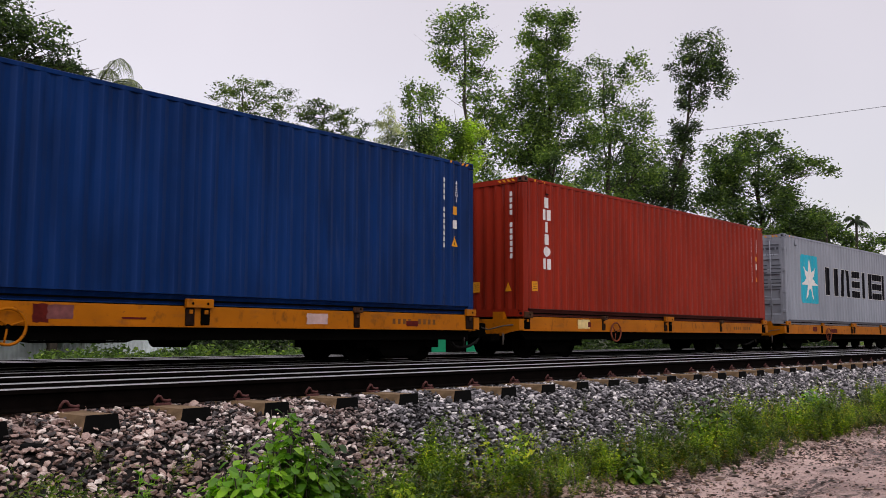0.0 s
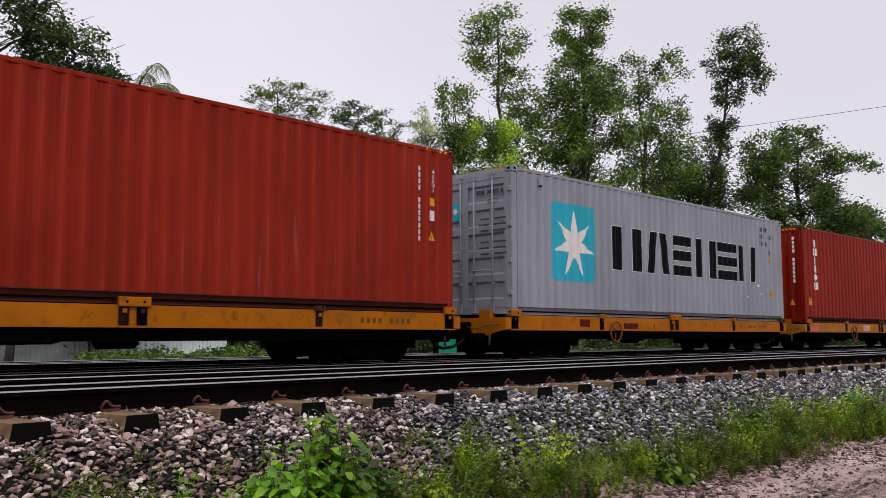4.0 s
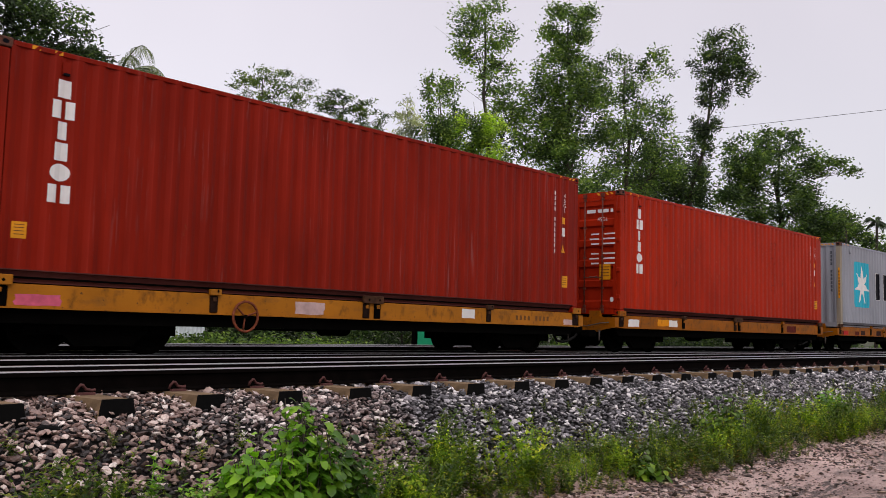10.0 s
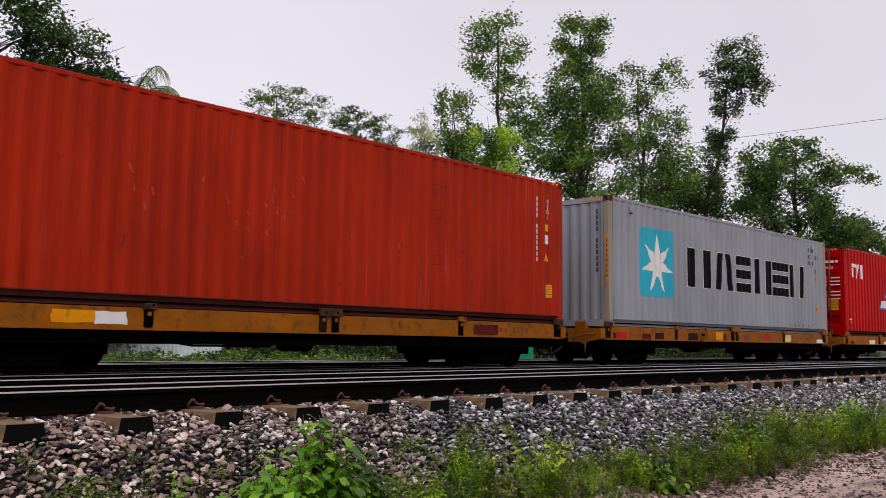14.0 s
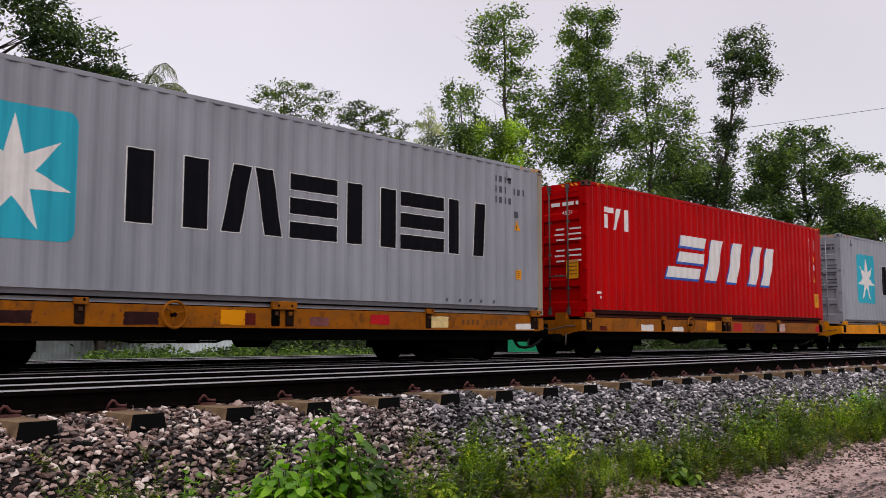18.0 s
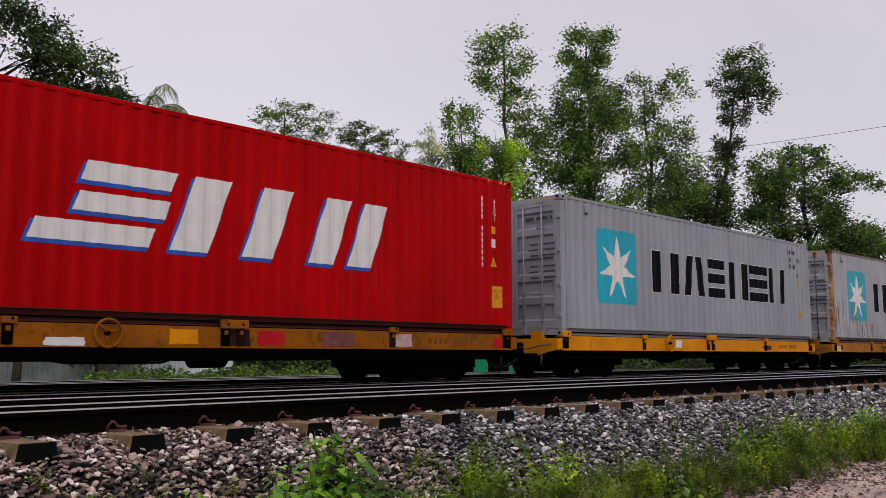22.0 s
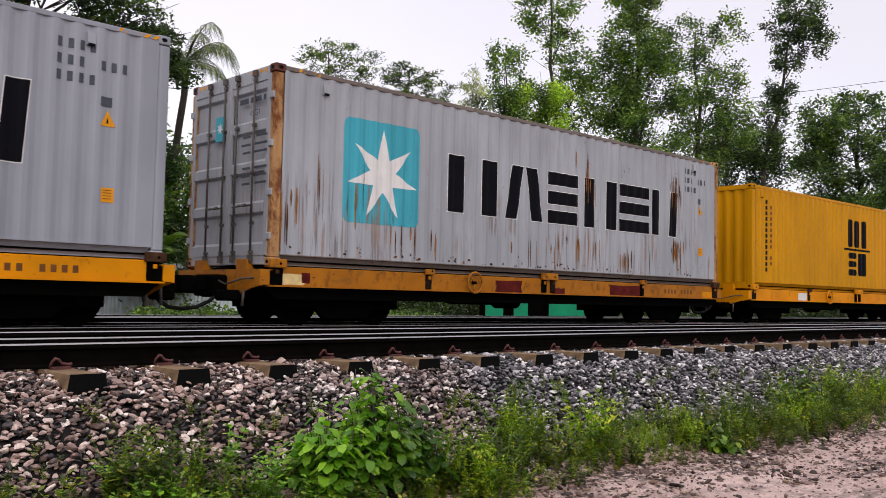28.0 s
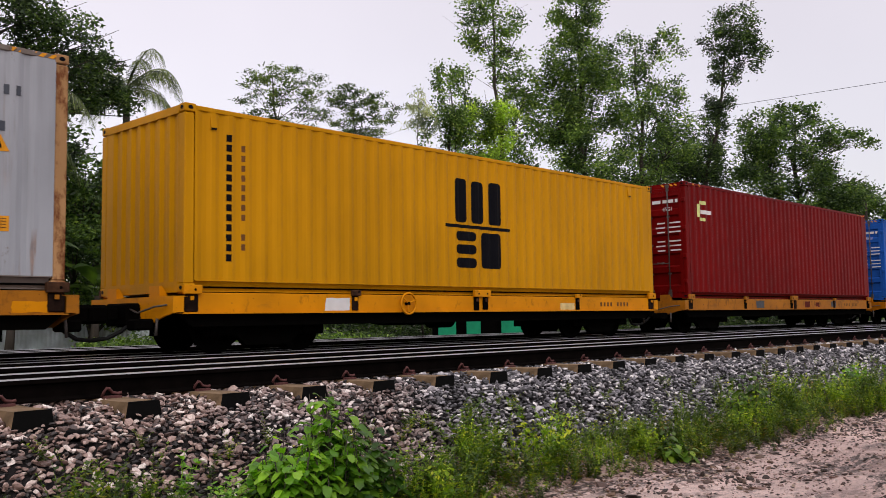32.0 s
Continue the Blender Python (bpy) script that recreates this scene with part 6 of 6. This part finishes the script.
tree("leaning tree with a dark rounded top", [(41.1, 18.4, 14.4, 1.35, 0.9), (41.3, 17.9, 12.9, 0.95, 1.1), (40.8, 19.0, 13.3, 0.95, 0.8), (40.9, 18.8, 12.0, 0.8, 0.8), (40.7, 19.2, 10.6, 0.75, 0.7), (40.6, 19.5, 9.5, 0.8, 0.8), (40.4, 19.9, 7.6, 1.0, 1.0)], (40.1, 20.6, G), LEAF_DARK, 0.18, 2.4, 0.18, 16, (40.5, 19.9, 7.5), clumps=18)
tree("broad spreading dark green tree", [(46.2, 19.2, 10.2, 1.5, 1.0), (46.7, 17.8, 10.6, 1.2, 0.7), (46.6, 18.2, 8.9, 2.5, 1.5), (47.2, 16.4, 8.5, 1.8, 1.5), (47.6, 15.3, 9.2, 1.3, 0.6), (45.9, 19.8, 8.7, 1.5, 1.3), (47.2, 16.4, 6.7, 1.8, 1.2), (46.9, 17.4, 6.2, 2.6, 1.0), (46.0, 19.4, 6.0, 2.0, 1.0), (46.2, 19.0, 7.1, 2.4, 1.2), (46.8, 17.6, 5.2, 2.6, 1.3)], (46.6, 18.0, G), LEAF_MID, 0.22, 1.5, 0.26, 17, clumps=12)
tree("rounded dark green tree behind the train", [(42.2, 20.8, 8.3, 1.1, 1.1), (41.4, 22.3, 8.9, 1.3, 1.3), (41.0, 23.0, 7.4, 1.6, 1.2), (42.0, 21.2, 6.8, 1.5, 1.2), (41.6, 21.9, 5.0, 1.8, 1.2)], (41.6, 21.9, G), LEAF_DARK, 0.2, 3.0, 0.16, 18, clumps=18)
tree("low distant tree beside the curving track", [(59.1, 18.8, 7.2, 1.6, 0.9), (59.8, 16.3, 6.2, 1.8, 0.7), (59.4, 17.9, 6.7, 1.4, 0.7), (58.5, 20.4, 6.2, 1.8, 0.9), (59.4, 17.6, 4.6, 2.4, 1.4)], (59.2, 18.2, G), LEAF_MID, 0.25, 1.8, 0.16, 19)
tree("distant low dark tree beside the curve", [(79.2, 15.0, 7.1, 2.6, 1.1), (80.4, 13.0, 6.4, 2.4, 1.1), (79.8, 13.9, 4.2, 3.1, 1.8)], (79.8, 14.6, G), LEAF_MID, 0.34, 1.4, 0.16, 20)
tree("flat-topped feathery tree with a thin trunk", [(22.7, 30.5, 10.75, 1.2, 0.34), (23.6, 29.8, 10.55, 1.2, 0.34), (24.3, 29.2, 10.0, 1.1, 0.34), (22.1, 31.0, 10.3, 0.8, 0.3), (23.1, 30.2, 9.9, 1.2, 0.34), (22.3, 30.9, 9.6, 0.9, 0.3), (24.2, 29.3, 9.2, 0.9, 0.32), (23.0, 30.3, 9.1, 1.1, 0.32), (22.2, 31.0, 8.8, 0.9, 0.3), (23.6, 29.8, 8.4, 1.2, 0.4)], (23.2, 30.1, G), LEAF_FLAT, 0.19, 1.5, 0.14, 21, up=1.2, aspect=0.45, clumps=9, spread=0.3)
tree("smaller flat-topped feathery tree with layered foliage", [(25.4, 28.3, 10.1, 0.9, 0.3), (26.0, 27.7, 9.75, 0.9, 0.34), (25.1, 28.5, 9.6, 0.8, 0.3), (26.4, 27.4, 9.2, 0.8, 0.3), (25.6, 28.0, 9.1, 0.9, 0.35), (25.0, 28.6, 8.7, 0.7, 0.3), (26.3, 27.5, 8.5, 0.9, 0.34), (25.5, 28.1, 8.2, 0.9, 0.35)], (25.6, 28.1, G), LEAF_FLAT, 0.19, 1.7, 0.12, 22, up=1.2, aspect=0.45, clumps=8, spread=0.3)
tree("pale wispy drooping shrub tree", [(26.6, 25.7, 9.3, 0.55, 0.6), (26.4, 25.9, 8.8, 0.6, 0.5), (26.9, 25.4, 8.5, 0.5, 0.6)], (26.7, 25.7, G), LEAF_PALE, 0.3, 0.75, 0.05, 23, aspect=0.12, droop=0.9)
tree("large dark spreading tree overhanging the line", [(7.6, 24.9, 8.5, 1.3, 1.0), (9.0, 24.4, 8.6, 1.5, 0.9), (10.2, 23.9, 8.1, 0.8, 0.8), (7.9, 24.8, 7.0, 1.2, 1.0), (8.9, 24.4, 6.6, 1.1, 0.9), (10.4, 23.8, 7.2, 0.7, 0.8), (7.6, 24.9, 5.4, 1.2, 1.0), (9.3, 24.3, 5.6, 0.6, 0.6), (10.4, 23.8, 6.3, 0.6, 0.5), (7.0, 25.2, 10.2, 1.8, 1.2), (8.8, 24.6, 10.3, 1.5, 1.0), (5.6, 25.6, 8.6, 1.6, 1.4), (10.4, 23.9, 8.9, 0.9, 0.7), (11.2, 23.7, 7.4, 0.6, 0.6), (11.3, 23.8, 6.4, 0.5, 0.5), (10.6, 24.0, 4.8, 0.8, 0.9), (9.0, 24.6, 3.6, 1.2, 1.1), (6.8, 25.0, 3.6, 1.5, 1.2), (5.4, 25.6, 6.0, 1.5, 1.4), (11.5, 24.1, 8.1, 0.8, 0.7), (11.9, 24.3, 7.2, 0.7, 0.7), (12.4, 25.0, 6.9, 0.7, 0.6), (12.9, 24.9, 6.9, 0.6, 0.5), (12.6, 24.9, 7.8, 0.6, 0.5)], (7.6, 25.6, G), LEAF_DARK, 0.16, 2.6, 0.3, 24, clumps=14)


tree("dense mid-green tree filling the gap by the palm", [(12.4, 25.2, 4.2, 0.8, 0.8), (11.6, 25.0, 4.0, 1.3, 1.1), (13.2, 25.6, 3.4, 1.4, 1.2), (11.2, 24.8, 2.4, 1.5, 1.2), (12.6, 25.2, 1.4, 1.6, 1.0), (14.8, 25.4, 2.2, 1.4, 1.3)], (12.4, 25.6, G), LEAF_MID, 0.18, 2.8, 0.14, 25)


def frond(bm, base, az, rise, length, leaflet, sides=54):
    """A drooping palm frond: midrib and hanging leaflets."""
    pts = []
    for i in range(sides + 1):
        k = i / sides
        out = length * (k - 0.22 * k * k)
        z = length * (rise * k - (0.35 + 0.55 * rise) * k * k - 0.2 * k ** 4)
        pts.append(Vector(base) + Vector((math.cos(az) * out, math.sin(az) * out, z)))
    tube(bm, pts[::3], [0.028 * (1 - 0.85 * i / (sides / 3)) for i in range(len(pts[::3]))], 4)
    side = Vector((-math.sin(az), math.cos(az), 0))
    for i in range(4, sides):
        k = i / sides
        w = leaflet * math.sin(math.pi * min(1, 0.15 + k * 0.8)) * (1 - 0.25 * k) * (1 + 0.2 * math.sin(i * 5.3))
        d = (pts[i + 1] - pts[i - 1]).normalized()
        for s in (-1, 1):
            tip = pts[i] + side * s * w * 0.5 + d * w * 0.45 + Vector((0, 0, -w * 0.85))
            midp = pts[i] + side * s * w * 0.36 + d * w * 0.22 + Vector((0, 0, -w * 0.2))
            q = d * 0.012
            vs = [bm.verts.new(p) for p in (pts[i] - q * 0.6, midp - q, tip, midp + q, pts[i] + q * 0.6)]
            bm.faces.new(vs)


def palm(label, foot, head, fronds, length, leaflet, girth, leaf, seed):
    t = thing("palm_tree", label, "palm tree")
    r = random.Random(seed)
    f, h = Vector(foot), Vector(head)
    bm = bmesh.new()
    tube(bm, [f.lerp(h, k / 8) + Vector((0.1 * math.sin(k), 0, 0)) * (0 < k < 8) for k in range(9)], [girth * (1.2 - 0.4 * k / 8) for k in range(9)], 8)
    part("trunk", bm, BARK, t)
    for k in range(fronds):
        bm = bmesh.new()
        frond(bm, head, 2 * math.pi * k / fronds + r.uniform(-0.45, 0.45), r.uniform(-0.1, 1.35), length * r.uniform(0.7, 1.25), leaflet)
        part("frond", bm, leaf, t)


palm("coconut palm with drooping grey-green fronds", (13.8, 26.9, G), (14.0, 26.5, 7.8), 15, 2.6, 0.65, 0.13, LEAF_PALM, 5)
palm("second coconut palm half hidden by a tree", (7.9, 21.3, G), (8.2, 21.0, 5.2), 15, 2.4, 0.65, 0.055, LEAF_PALM, 6)
palm("small distant palm with a tufted head", (57.8, 16.4, G), (57.8, 16.2, 7.4), 11, 1.1, 0.4, 0.09, LEAF_DARK, 7)


def banana(label, foot, blades, length, seed):
    t = thing("banana_plant", label, "banana plant")
    r = random.Random(seed)
    f = Vector(foot)
    bm = bmesh.new()
    head = f + Vector((0.1, 0.0, 1.7))
    tube(bm, [f, f.lerp(head, 0.5), head], [0.13, 0.11, 0.07], 8)
    part("stem", bm, BARK, t)
    for k in range(blades):
        az, rise, ln = 2 * math.pi * k / blades + r.uniform(-0.3, 0.3), r.uniform(0.7, 1.7), length * r.uniform(0.75, 1.1)
        side = Vector((-math.sin(az), math.cos(az), 0))
        bm, rows = bmesh.new(), []
        for i in range(15):
            u = i / 14
            p = head + Vector((math.cos(az), math.sin(az), 0)) * ln * u * 0.75 + Vector((0, 0, ln * (rise * u - (0.2 + 0.6 * rise) * u * u)))
            w = 0.3 * max(0.02, math.sin(math.pi * min(1, max(0.0, u - 0.12) * 1.14))) * (0.85 + 0.3 * r.random())
            rows.append([bm.verts.new(p + side * q * w + Vector((0, 0, -0.35 * abs(q) * w))) for q in (-1, -0.5, 0, 0.5, 1)])
        for a, b in zip(rows, rows[1:]):
            for i in range(4):
                bm.faces.new((a[i], a[i + 1], b[i + 1], b[i])).smooth = True
        part("leaf_blade", bm, LEAF_BANANA, t)


banana("banana plant with broad torn pale green leaves", (9.3, 23.4, G), 9, 2.3, 8)
banana("smaller banana plant against the dark undergrowth", (11.6, 23.6, G), 7, 1.8, 9)
bm = bmesh.new()
tube(bm, [(56.6, 17.6, 3.0), (56.6, 17.6, 6.8), (56.5, 17.7, 7.7)], [0.1, 0.06, 0.02], 5)
for a, b in (((56.6, 17.6, 6.5), (56.2, 18.1, 7.4)), ((56.6, 17.6, 6.9), (57.0, 17.0, 7.5)), ((56.6, 17.6, 6.0), (56.1, 18.2, 6.5))):
    tube(bm, [a, b], [0.03, 0.01], 4)
tube(bm, [(56.6, 17.6, G), (56.6, 17.6, 3.1)], [0.12, 0.1], 5)
tagged(part("bare_tree", bm, BARK), "thin leafless dead tree", "tree")

# hedge and undergrowth closing the view below the crowns
blobs, thicket = [], []
for k in range(60):
    az = radians(8 + k * 1.15)
    R = 35.0 + 2.5 * math.sin(k * 1.7) + (k > 40) * (k - 40) * 0.9 + 5 * (30 < k < 43)
    x, y = R * math.sin(az), R * math.cos(az)
    if y - bend(x) < 18.5:
        y = 18.5 + bend(x) + 0.4 * math.sin(k)
    blobs.append((x, y, 0.4, 1.6, 1.1))
    if k < 16:
        for z in (1.8, 3.2, 4.6):
            thicket.append((x * 0.86 + 0.4 * math.sin(k * 2.7 + z), y * 0.86 + 0.5 * math.sin(k + z), z + 0.5 * math.sin(k * 1.9), 1.5, 1.1))
    if 12 < k:
        blobs.append((x + 0.8, y + 1.2, 2.0 + 0.6 * math.sin(k * 2.1), 1.6, 1.3))
        blobs.append((x + 0.4, y + 1.9, 4.0 + 0.9 * math.sin(k * 1.3), 1.5, 1.4))
co, tri = leaves([b[:3] for b in blobs], [(b[3], b[4]) for b in blobs], [900] * len(blobs), 0.19, 0.3, 0.5, 13, 0.42, 41)
tagged(sheet("undergrowth", co, tri, LEAF_DARK), "dense dark green undergrowth behind the railway", "undergrowth", kind="stuff")
co, tri = leaves([b[:3] for b in thicket], [(b[3], b[4]) for b in thicket], [800] * len(thicket), 0.2, 0.3, 0.5, 13, 0.42, 43)
tagged(sheet("thicket", co, tri, LEAF_MID), "mid-green leafy thicket behind the sheet fence", "thicket", kind="stuff")
blobs = []
for k in range(70):
    az = radians(9 + k * 0.95)
    R = 25.0 + 2.0 * math.sin(k * 2.3)
    x, y = R * math.sin(az), R * math.cos(az)
    if y - bend(x) < 18.9:
        y = 19.1 + bend(x) + 0.4 * math.sin(k)
        x = y * math.tan(az)
    if math.sin(k * 3.1) > (0.45 if k < 30 else 0.1) and k > 17 and not 36 < k < 49:
        blobs.append((x, y, -0.32, 0.75, 0.25 + 0.15 * (math.sin(k * 1.9) > 0.4)))
co, tri = leaves([b[:3] for b in blobs], [(b[3], b[4]) for b in blobs], [900] * len(blobs), 0.13, 0.4, 0.5, 14, 0.45, 42)
tagged(sheet("scrub", co, tri, LEAF_TALL), "low green scrub beyond the far track", "scrub", kind="stuff")

# overhead wire
bm = bmesh.new()
pts = []
for k in range(25):
    u = -0.5 + 1.5 * k / 24
    a, b = Vector((36.9, 26.0, 9.55)), Vector((47.5, -2.0, 11.5))
    pts.append(a.lerp(b, u) + Vector((0, 0, -0.5 * u * (1 - u) + 0.1)))
tube(bm, pts, 0.011, 4)
tagged(part("overhead_wire", bm, BLACK), "thin dark overhead wire strung past the trees", "wire")

# ---- weeds along the path, broad-leaved bush ----


def weed_shape(kind, r):
    """One plant about 1 high: vertices and triangles."""
    co, tri = [], []

    def blade(p, d, n, ln, w):
        s = np.cross(d, n)
        s /= np.linalg.norm(s) + 1e-9
        i = len(co)
        co.extend([p, p + d * ln * 0.45 + s * w, p + d * ln - n * ln * 0.15, p + d * ln * 0.45 - s * w])
        tri.extend([(i, i + 1, i + 2), (i, i + 2, i + 3)])

    stems = (5, 5, 4, 4)[kind]
    for s in range(stems):
        a = r.uniform(0, 6.28)
        lean = np.array([math.cos(a), math.sin(a), 0]) * r.uniform(0.1, 0.75) * (0.6 if kind == 3 else 1.0)
        h = r.uniform(0.45, 1.0)
        last = np.zeros(3)
        steps = (9, 7, 4, 13)[kind]
        for k in range(1, steps + 1):
            u = k / steps
            p = lean * u * u + np.array([0, 0, h * u])
            d = (p - last) / np.linalg.norm(p - last)
            blade(last, d, np.array([math.sin(a), math.cos(a), 0.1]), np.linalg.norm(p - last) * 1.1, 0.008)
            for j in range((2, 2, 3, 4)[kind]):
                b = r.uniform(0, 6.28)
                o = np.array([math.cos(b), math.sin(b), r.uniform(0.1, 0.8)])
                o /= np.linalg.norm(o)
                if kind == 3:
                    blade(p, o, np.array([0, 0, 1.0]), r.uniform(0.09, 0.2) * (1.1 - 0.55 * u) * (0.5 if u < 0.3 else 1.0), 0.026)
                elif kind == 0:
                    blade(p, o, np.array([0, 0, 1.0]), r.uniform(0.13, 0.28) * (1.15 - 0.5 * u), 0.03)
                else:
                    blade(p, o, np.array([0, 0, 1.0]), r.uniform(0.12, 0.27) * (1.15 - 0.4 * u), 0.06)
            last = p
    return np.array(co), np.array(tri)


def plant_bed(name, spots, heights, material, kinds, label, category, spread=0.85):
    r = np.random.default_rng(77)
    shapes = [weed_shape(k, r) for k in kinds for _ in range(5)]
    cs, ts, base = [], [], 0
    for (x, y, z), h in zip(spots, heights):
        c, t = shapes[r.integers(0, len(shapes))]
        a = r.uniform(0, 6.28)
        m = np.array([[math.cos(a), -math.sin(a), 0], [math.sin(a), math.cos(a), 0], [0, 0, 1]])
        cs.append((c * h * np.array([spread, spread, 1.0])) @ m.T + np.array([x, y, z]))
        ts.append(t + base)
        base += len(c)
    return tagged(sheet(name, np.concatenate(cs), np.concatenate(ts), material), label, category, kind="stuff")


n = 1300
wx = 0.5 + 34 * rng.random(n) ** 1.15
wx = wx[(wx > 3.0) | (rng.random(n) < 0.4)]
n = len(wx)
wv = 4.1 + rng.normal(0, 0.2, n) + 0.10 * np.sin(wx * 1.3) + 0.04 * np.sin(wx * 3.7)
wy = wv + CURVE * wx * wx
wh = rng.uniform(0.12, 0.26, len(wx)) * np.where(wx < 3.3, 1.2, 1.0)
plant_bed("weeds", list(zip(wx, wy, rough_ground(wx, wy) - 0.01)), wh, LEAF_WEED, (1, 0, 1), "strip of fine green weeds at the foot of the ballast", "weeds")
# plumes of feathery weeds, each stand of one height
tufts = []
cx = 0.9
while cx < 30:
    high = (0.22 + 0.33 * rng.random() ** 1.4) * (0.85 if cx < 3.4 else 1.0)
    cv = 4.14 + 0.1 * math.sin(cx * 1.3) + rng.normal(0, 0.1)
    for _ in range(rng.integers(16, 32)):
        tufts.append((cx + rng.normal(0, 0.14), cv + rng.normal(0, 0.115), high * rng.uniform(0.7, 1.08)))
    cx += rng.uniform(0.12, 0.42) * (1 + cx * 0.03) * (1.8 if cx < 3.0 else 1.0)
tx, tv, th = (np.array(q) for q in zip(*tufts))
ty = tv + CURVE * tx * tx
plant_bed("tufted_weeds", list(zip(tx, ty, rough_ground(tx, ty) - 0.01)), th, LEAF_PLUME, (3, 3, 1), "feathery upright tufts standing out of the weed strip", "weeds", 0.55)
n = 420
wx = 7.0 + 24 * rng.random(n)
wv = 4.1 + rng.normal(0, 0.2, n) + 0.10 * np.sin(wx * 1.3)
wy = wv + CURVE * wx * wx
plant_bed("dry_weeds", list(zip(wx, wy, rough_ground(wx, wy) - 0.01)), rng.uniform(0.14, 0.36, n), LEAF_LOW, (1, 0), "yellowing weeds further along the path", "weeds", 0.65)
n = 34
wx = 1.9 + 1.5 * rng.random(n)
wy = 4.2 + rng.normal(0, 0.13, n)
plant_bed("tall_weeds", list(zip(wx, wy, rough_ground(wx, wy) - 0.01)), rng.uniform(0.18, 0.34, n), LEAF_BUSH, (1, 1), "leafy green weeds growing beside a broad-leaved bush", "weeds")
n = 2000
wx = 0.5 + 34 * rng.random(n) ** 1.2
wx = wx[(wx > 3.3) | (rng.random(n) < 0.4)]
n = len(wx)
wv = 4.1 + rng.normal(0, 0.22, n) + 0.10 * np.sin(wx * 1.3)
wy = wv + CURVE * wx * wx
plant_bed("low_weeds", list(zip(wx, wy, rough_ground(wx, wy) - 0.01)), rng.uniform(0.06, 0.17, n), LEAF_LOW, (2, 2), "carpet of small yellowish green ground plants", "weeds")
n = 110
wx = 1.0 + 16 * rng.random(n)
wy = 4.45 + rng.uniform(0, 0.45, n) + CURVE * wx * wx
plant_bed("ballast_weeds", list(zip(wx, wy, level(wx, wy))), rng.uniform(0.08, 0.2, n), LEAF_WEED, (1, 0), "small weeds growing out of the ballast", "weeds")


def broad_bush(label, cx, cy, base, plants, high, wide, leaf, seed, green=None):
    t = thing("bush", label, "bush")
    r = np.random.default_rng(seed)
    stems, co, tri = bmesh.new(), [], []
    for s in range(plants):
        a = r.uniform(0, 6.28)
        along = wide * (r.uniform(-1.15, 1.15) if s % 3 else r.normal(-0.25, 0.3))
        foot = np.array([cx + along, cy + r.normal(0, wide * 0.25), base])
        h = high * r.uniform(0.5, 1.0) * (0.78 + 0.24 * math.sin(along / wide * 5.2 + 1.1)) * (1 - 0.25 * abs(along / wide))
        tip = foot + np.array([math.cos(a) * 0.08, math.sin(a) * 0.08, h])
        tube(stems, [foot, (foot + tip) / 2 + np.array([0.01, 0, 0]), tip], [0.006, 0.005, 0.003], 4)
        for k in range(15):
            u = 0.12 + 0.88 * k / 14
            p = foot + (tip - foot) * u
            b = a + k * 2.4
            d = np.array([math.cos(b), math.sin(b), r.uniform(-0.25, 0.35)])
            d /= np.linalg.norm(d)
            ln = leaf * r.uniform(0.7, 1.15) * (1.1 - 0.35 * u)
            stalk = p + d * ln * 0.5
            nr = np.array([0.55 * math.cos(b), 0.55 * math.sin(b), 0.9]) + r.normal(0, 0.2, 3)
            sd = np.cross(d, nr)
            sd /= np.linalg.norm(sd)
            i = len(co)
            droop = np.array([0, 0, -ln * 0.6])
            co += [stalk, stalk - d * ln * 0.08 + sd * ln * 0.3, stalk + d * ln * 0.3 + sd * ln * 0.42, stalk + d * ln * 0.75 + sd * ln * 0.36 + droop * 0.6, stalk + d * ln * 1.0 + droop,
                   stalk + d * ln * 0.75 - sd * ln * 0.36 + droop * 0.6, stalk + d * ln * 0.3 - sd * ln * 0.42, stalk - d * ln * 0.08 - sd * ln * 0.3, stalk + d * ln * 0.35 - np.array([0, 0, ln * 0.06])]
            tri += [(i + 8, i + q, i + (q + 1) % 8) for q in range(8)]
    part("stalk", stems, BARK, t)
    sheet("foliage", np.array(co), np.array(tri), green or LEAF_BUSH, t, smooth=True)
    return t


broad_bush("leafy bush with broad fresh green leaves", 3.52, 4.2, -0.78, 125, 0.7, 0.4, 0.082, 3)
broad_bush("low broad-leaved plant among the weeds", 7.2, 3.9, -0.9, 11, 0.26, 0.22, 0.085, 4, LEAF_STAND)
broad_bush("tall dark leafy stand in the weed strip", 9.3, 4.15, -0.8, 26, 0.58, 0.3, 0.075, 6, LEAF_STAND)
broad_bush("broad-leaved plant in the weed strip", 13.2, 4.35, -0.72, 16, 0.5, 0.4, 0.09, 5)

motions()
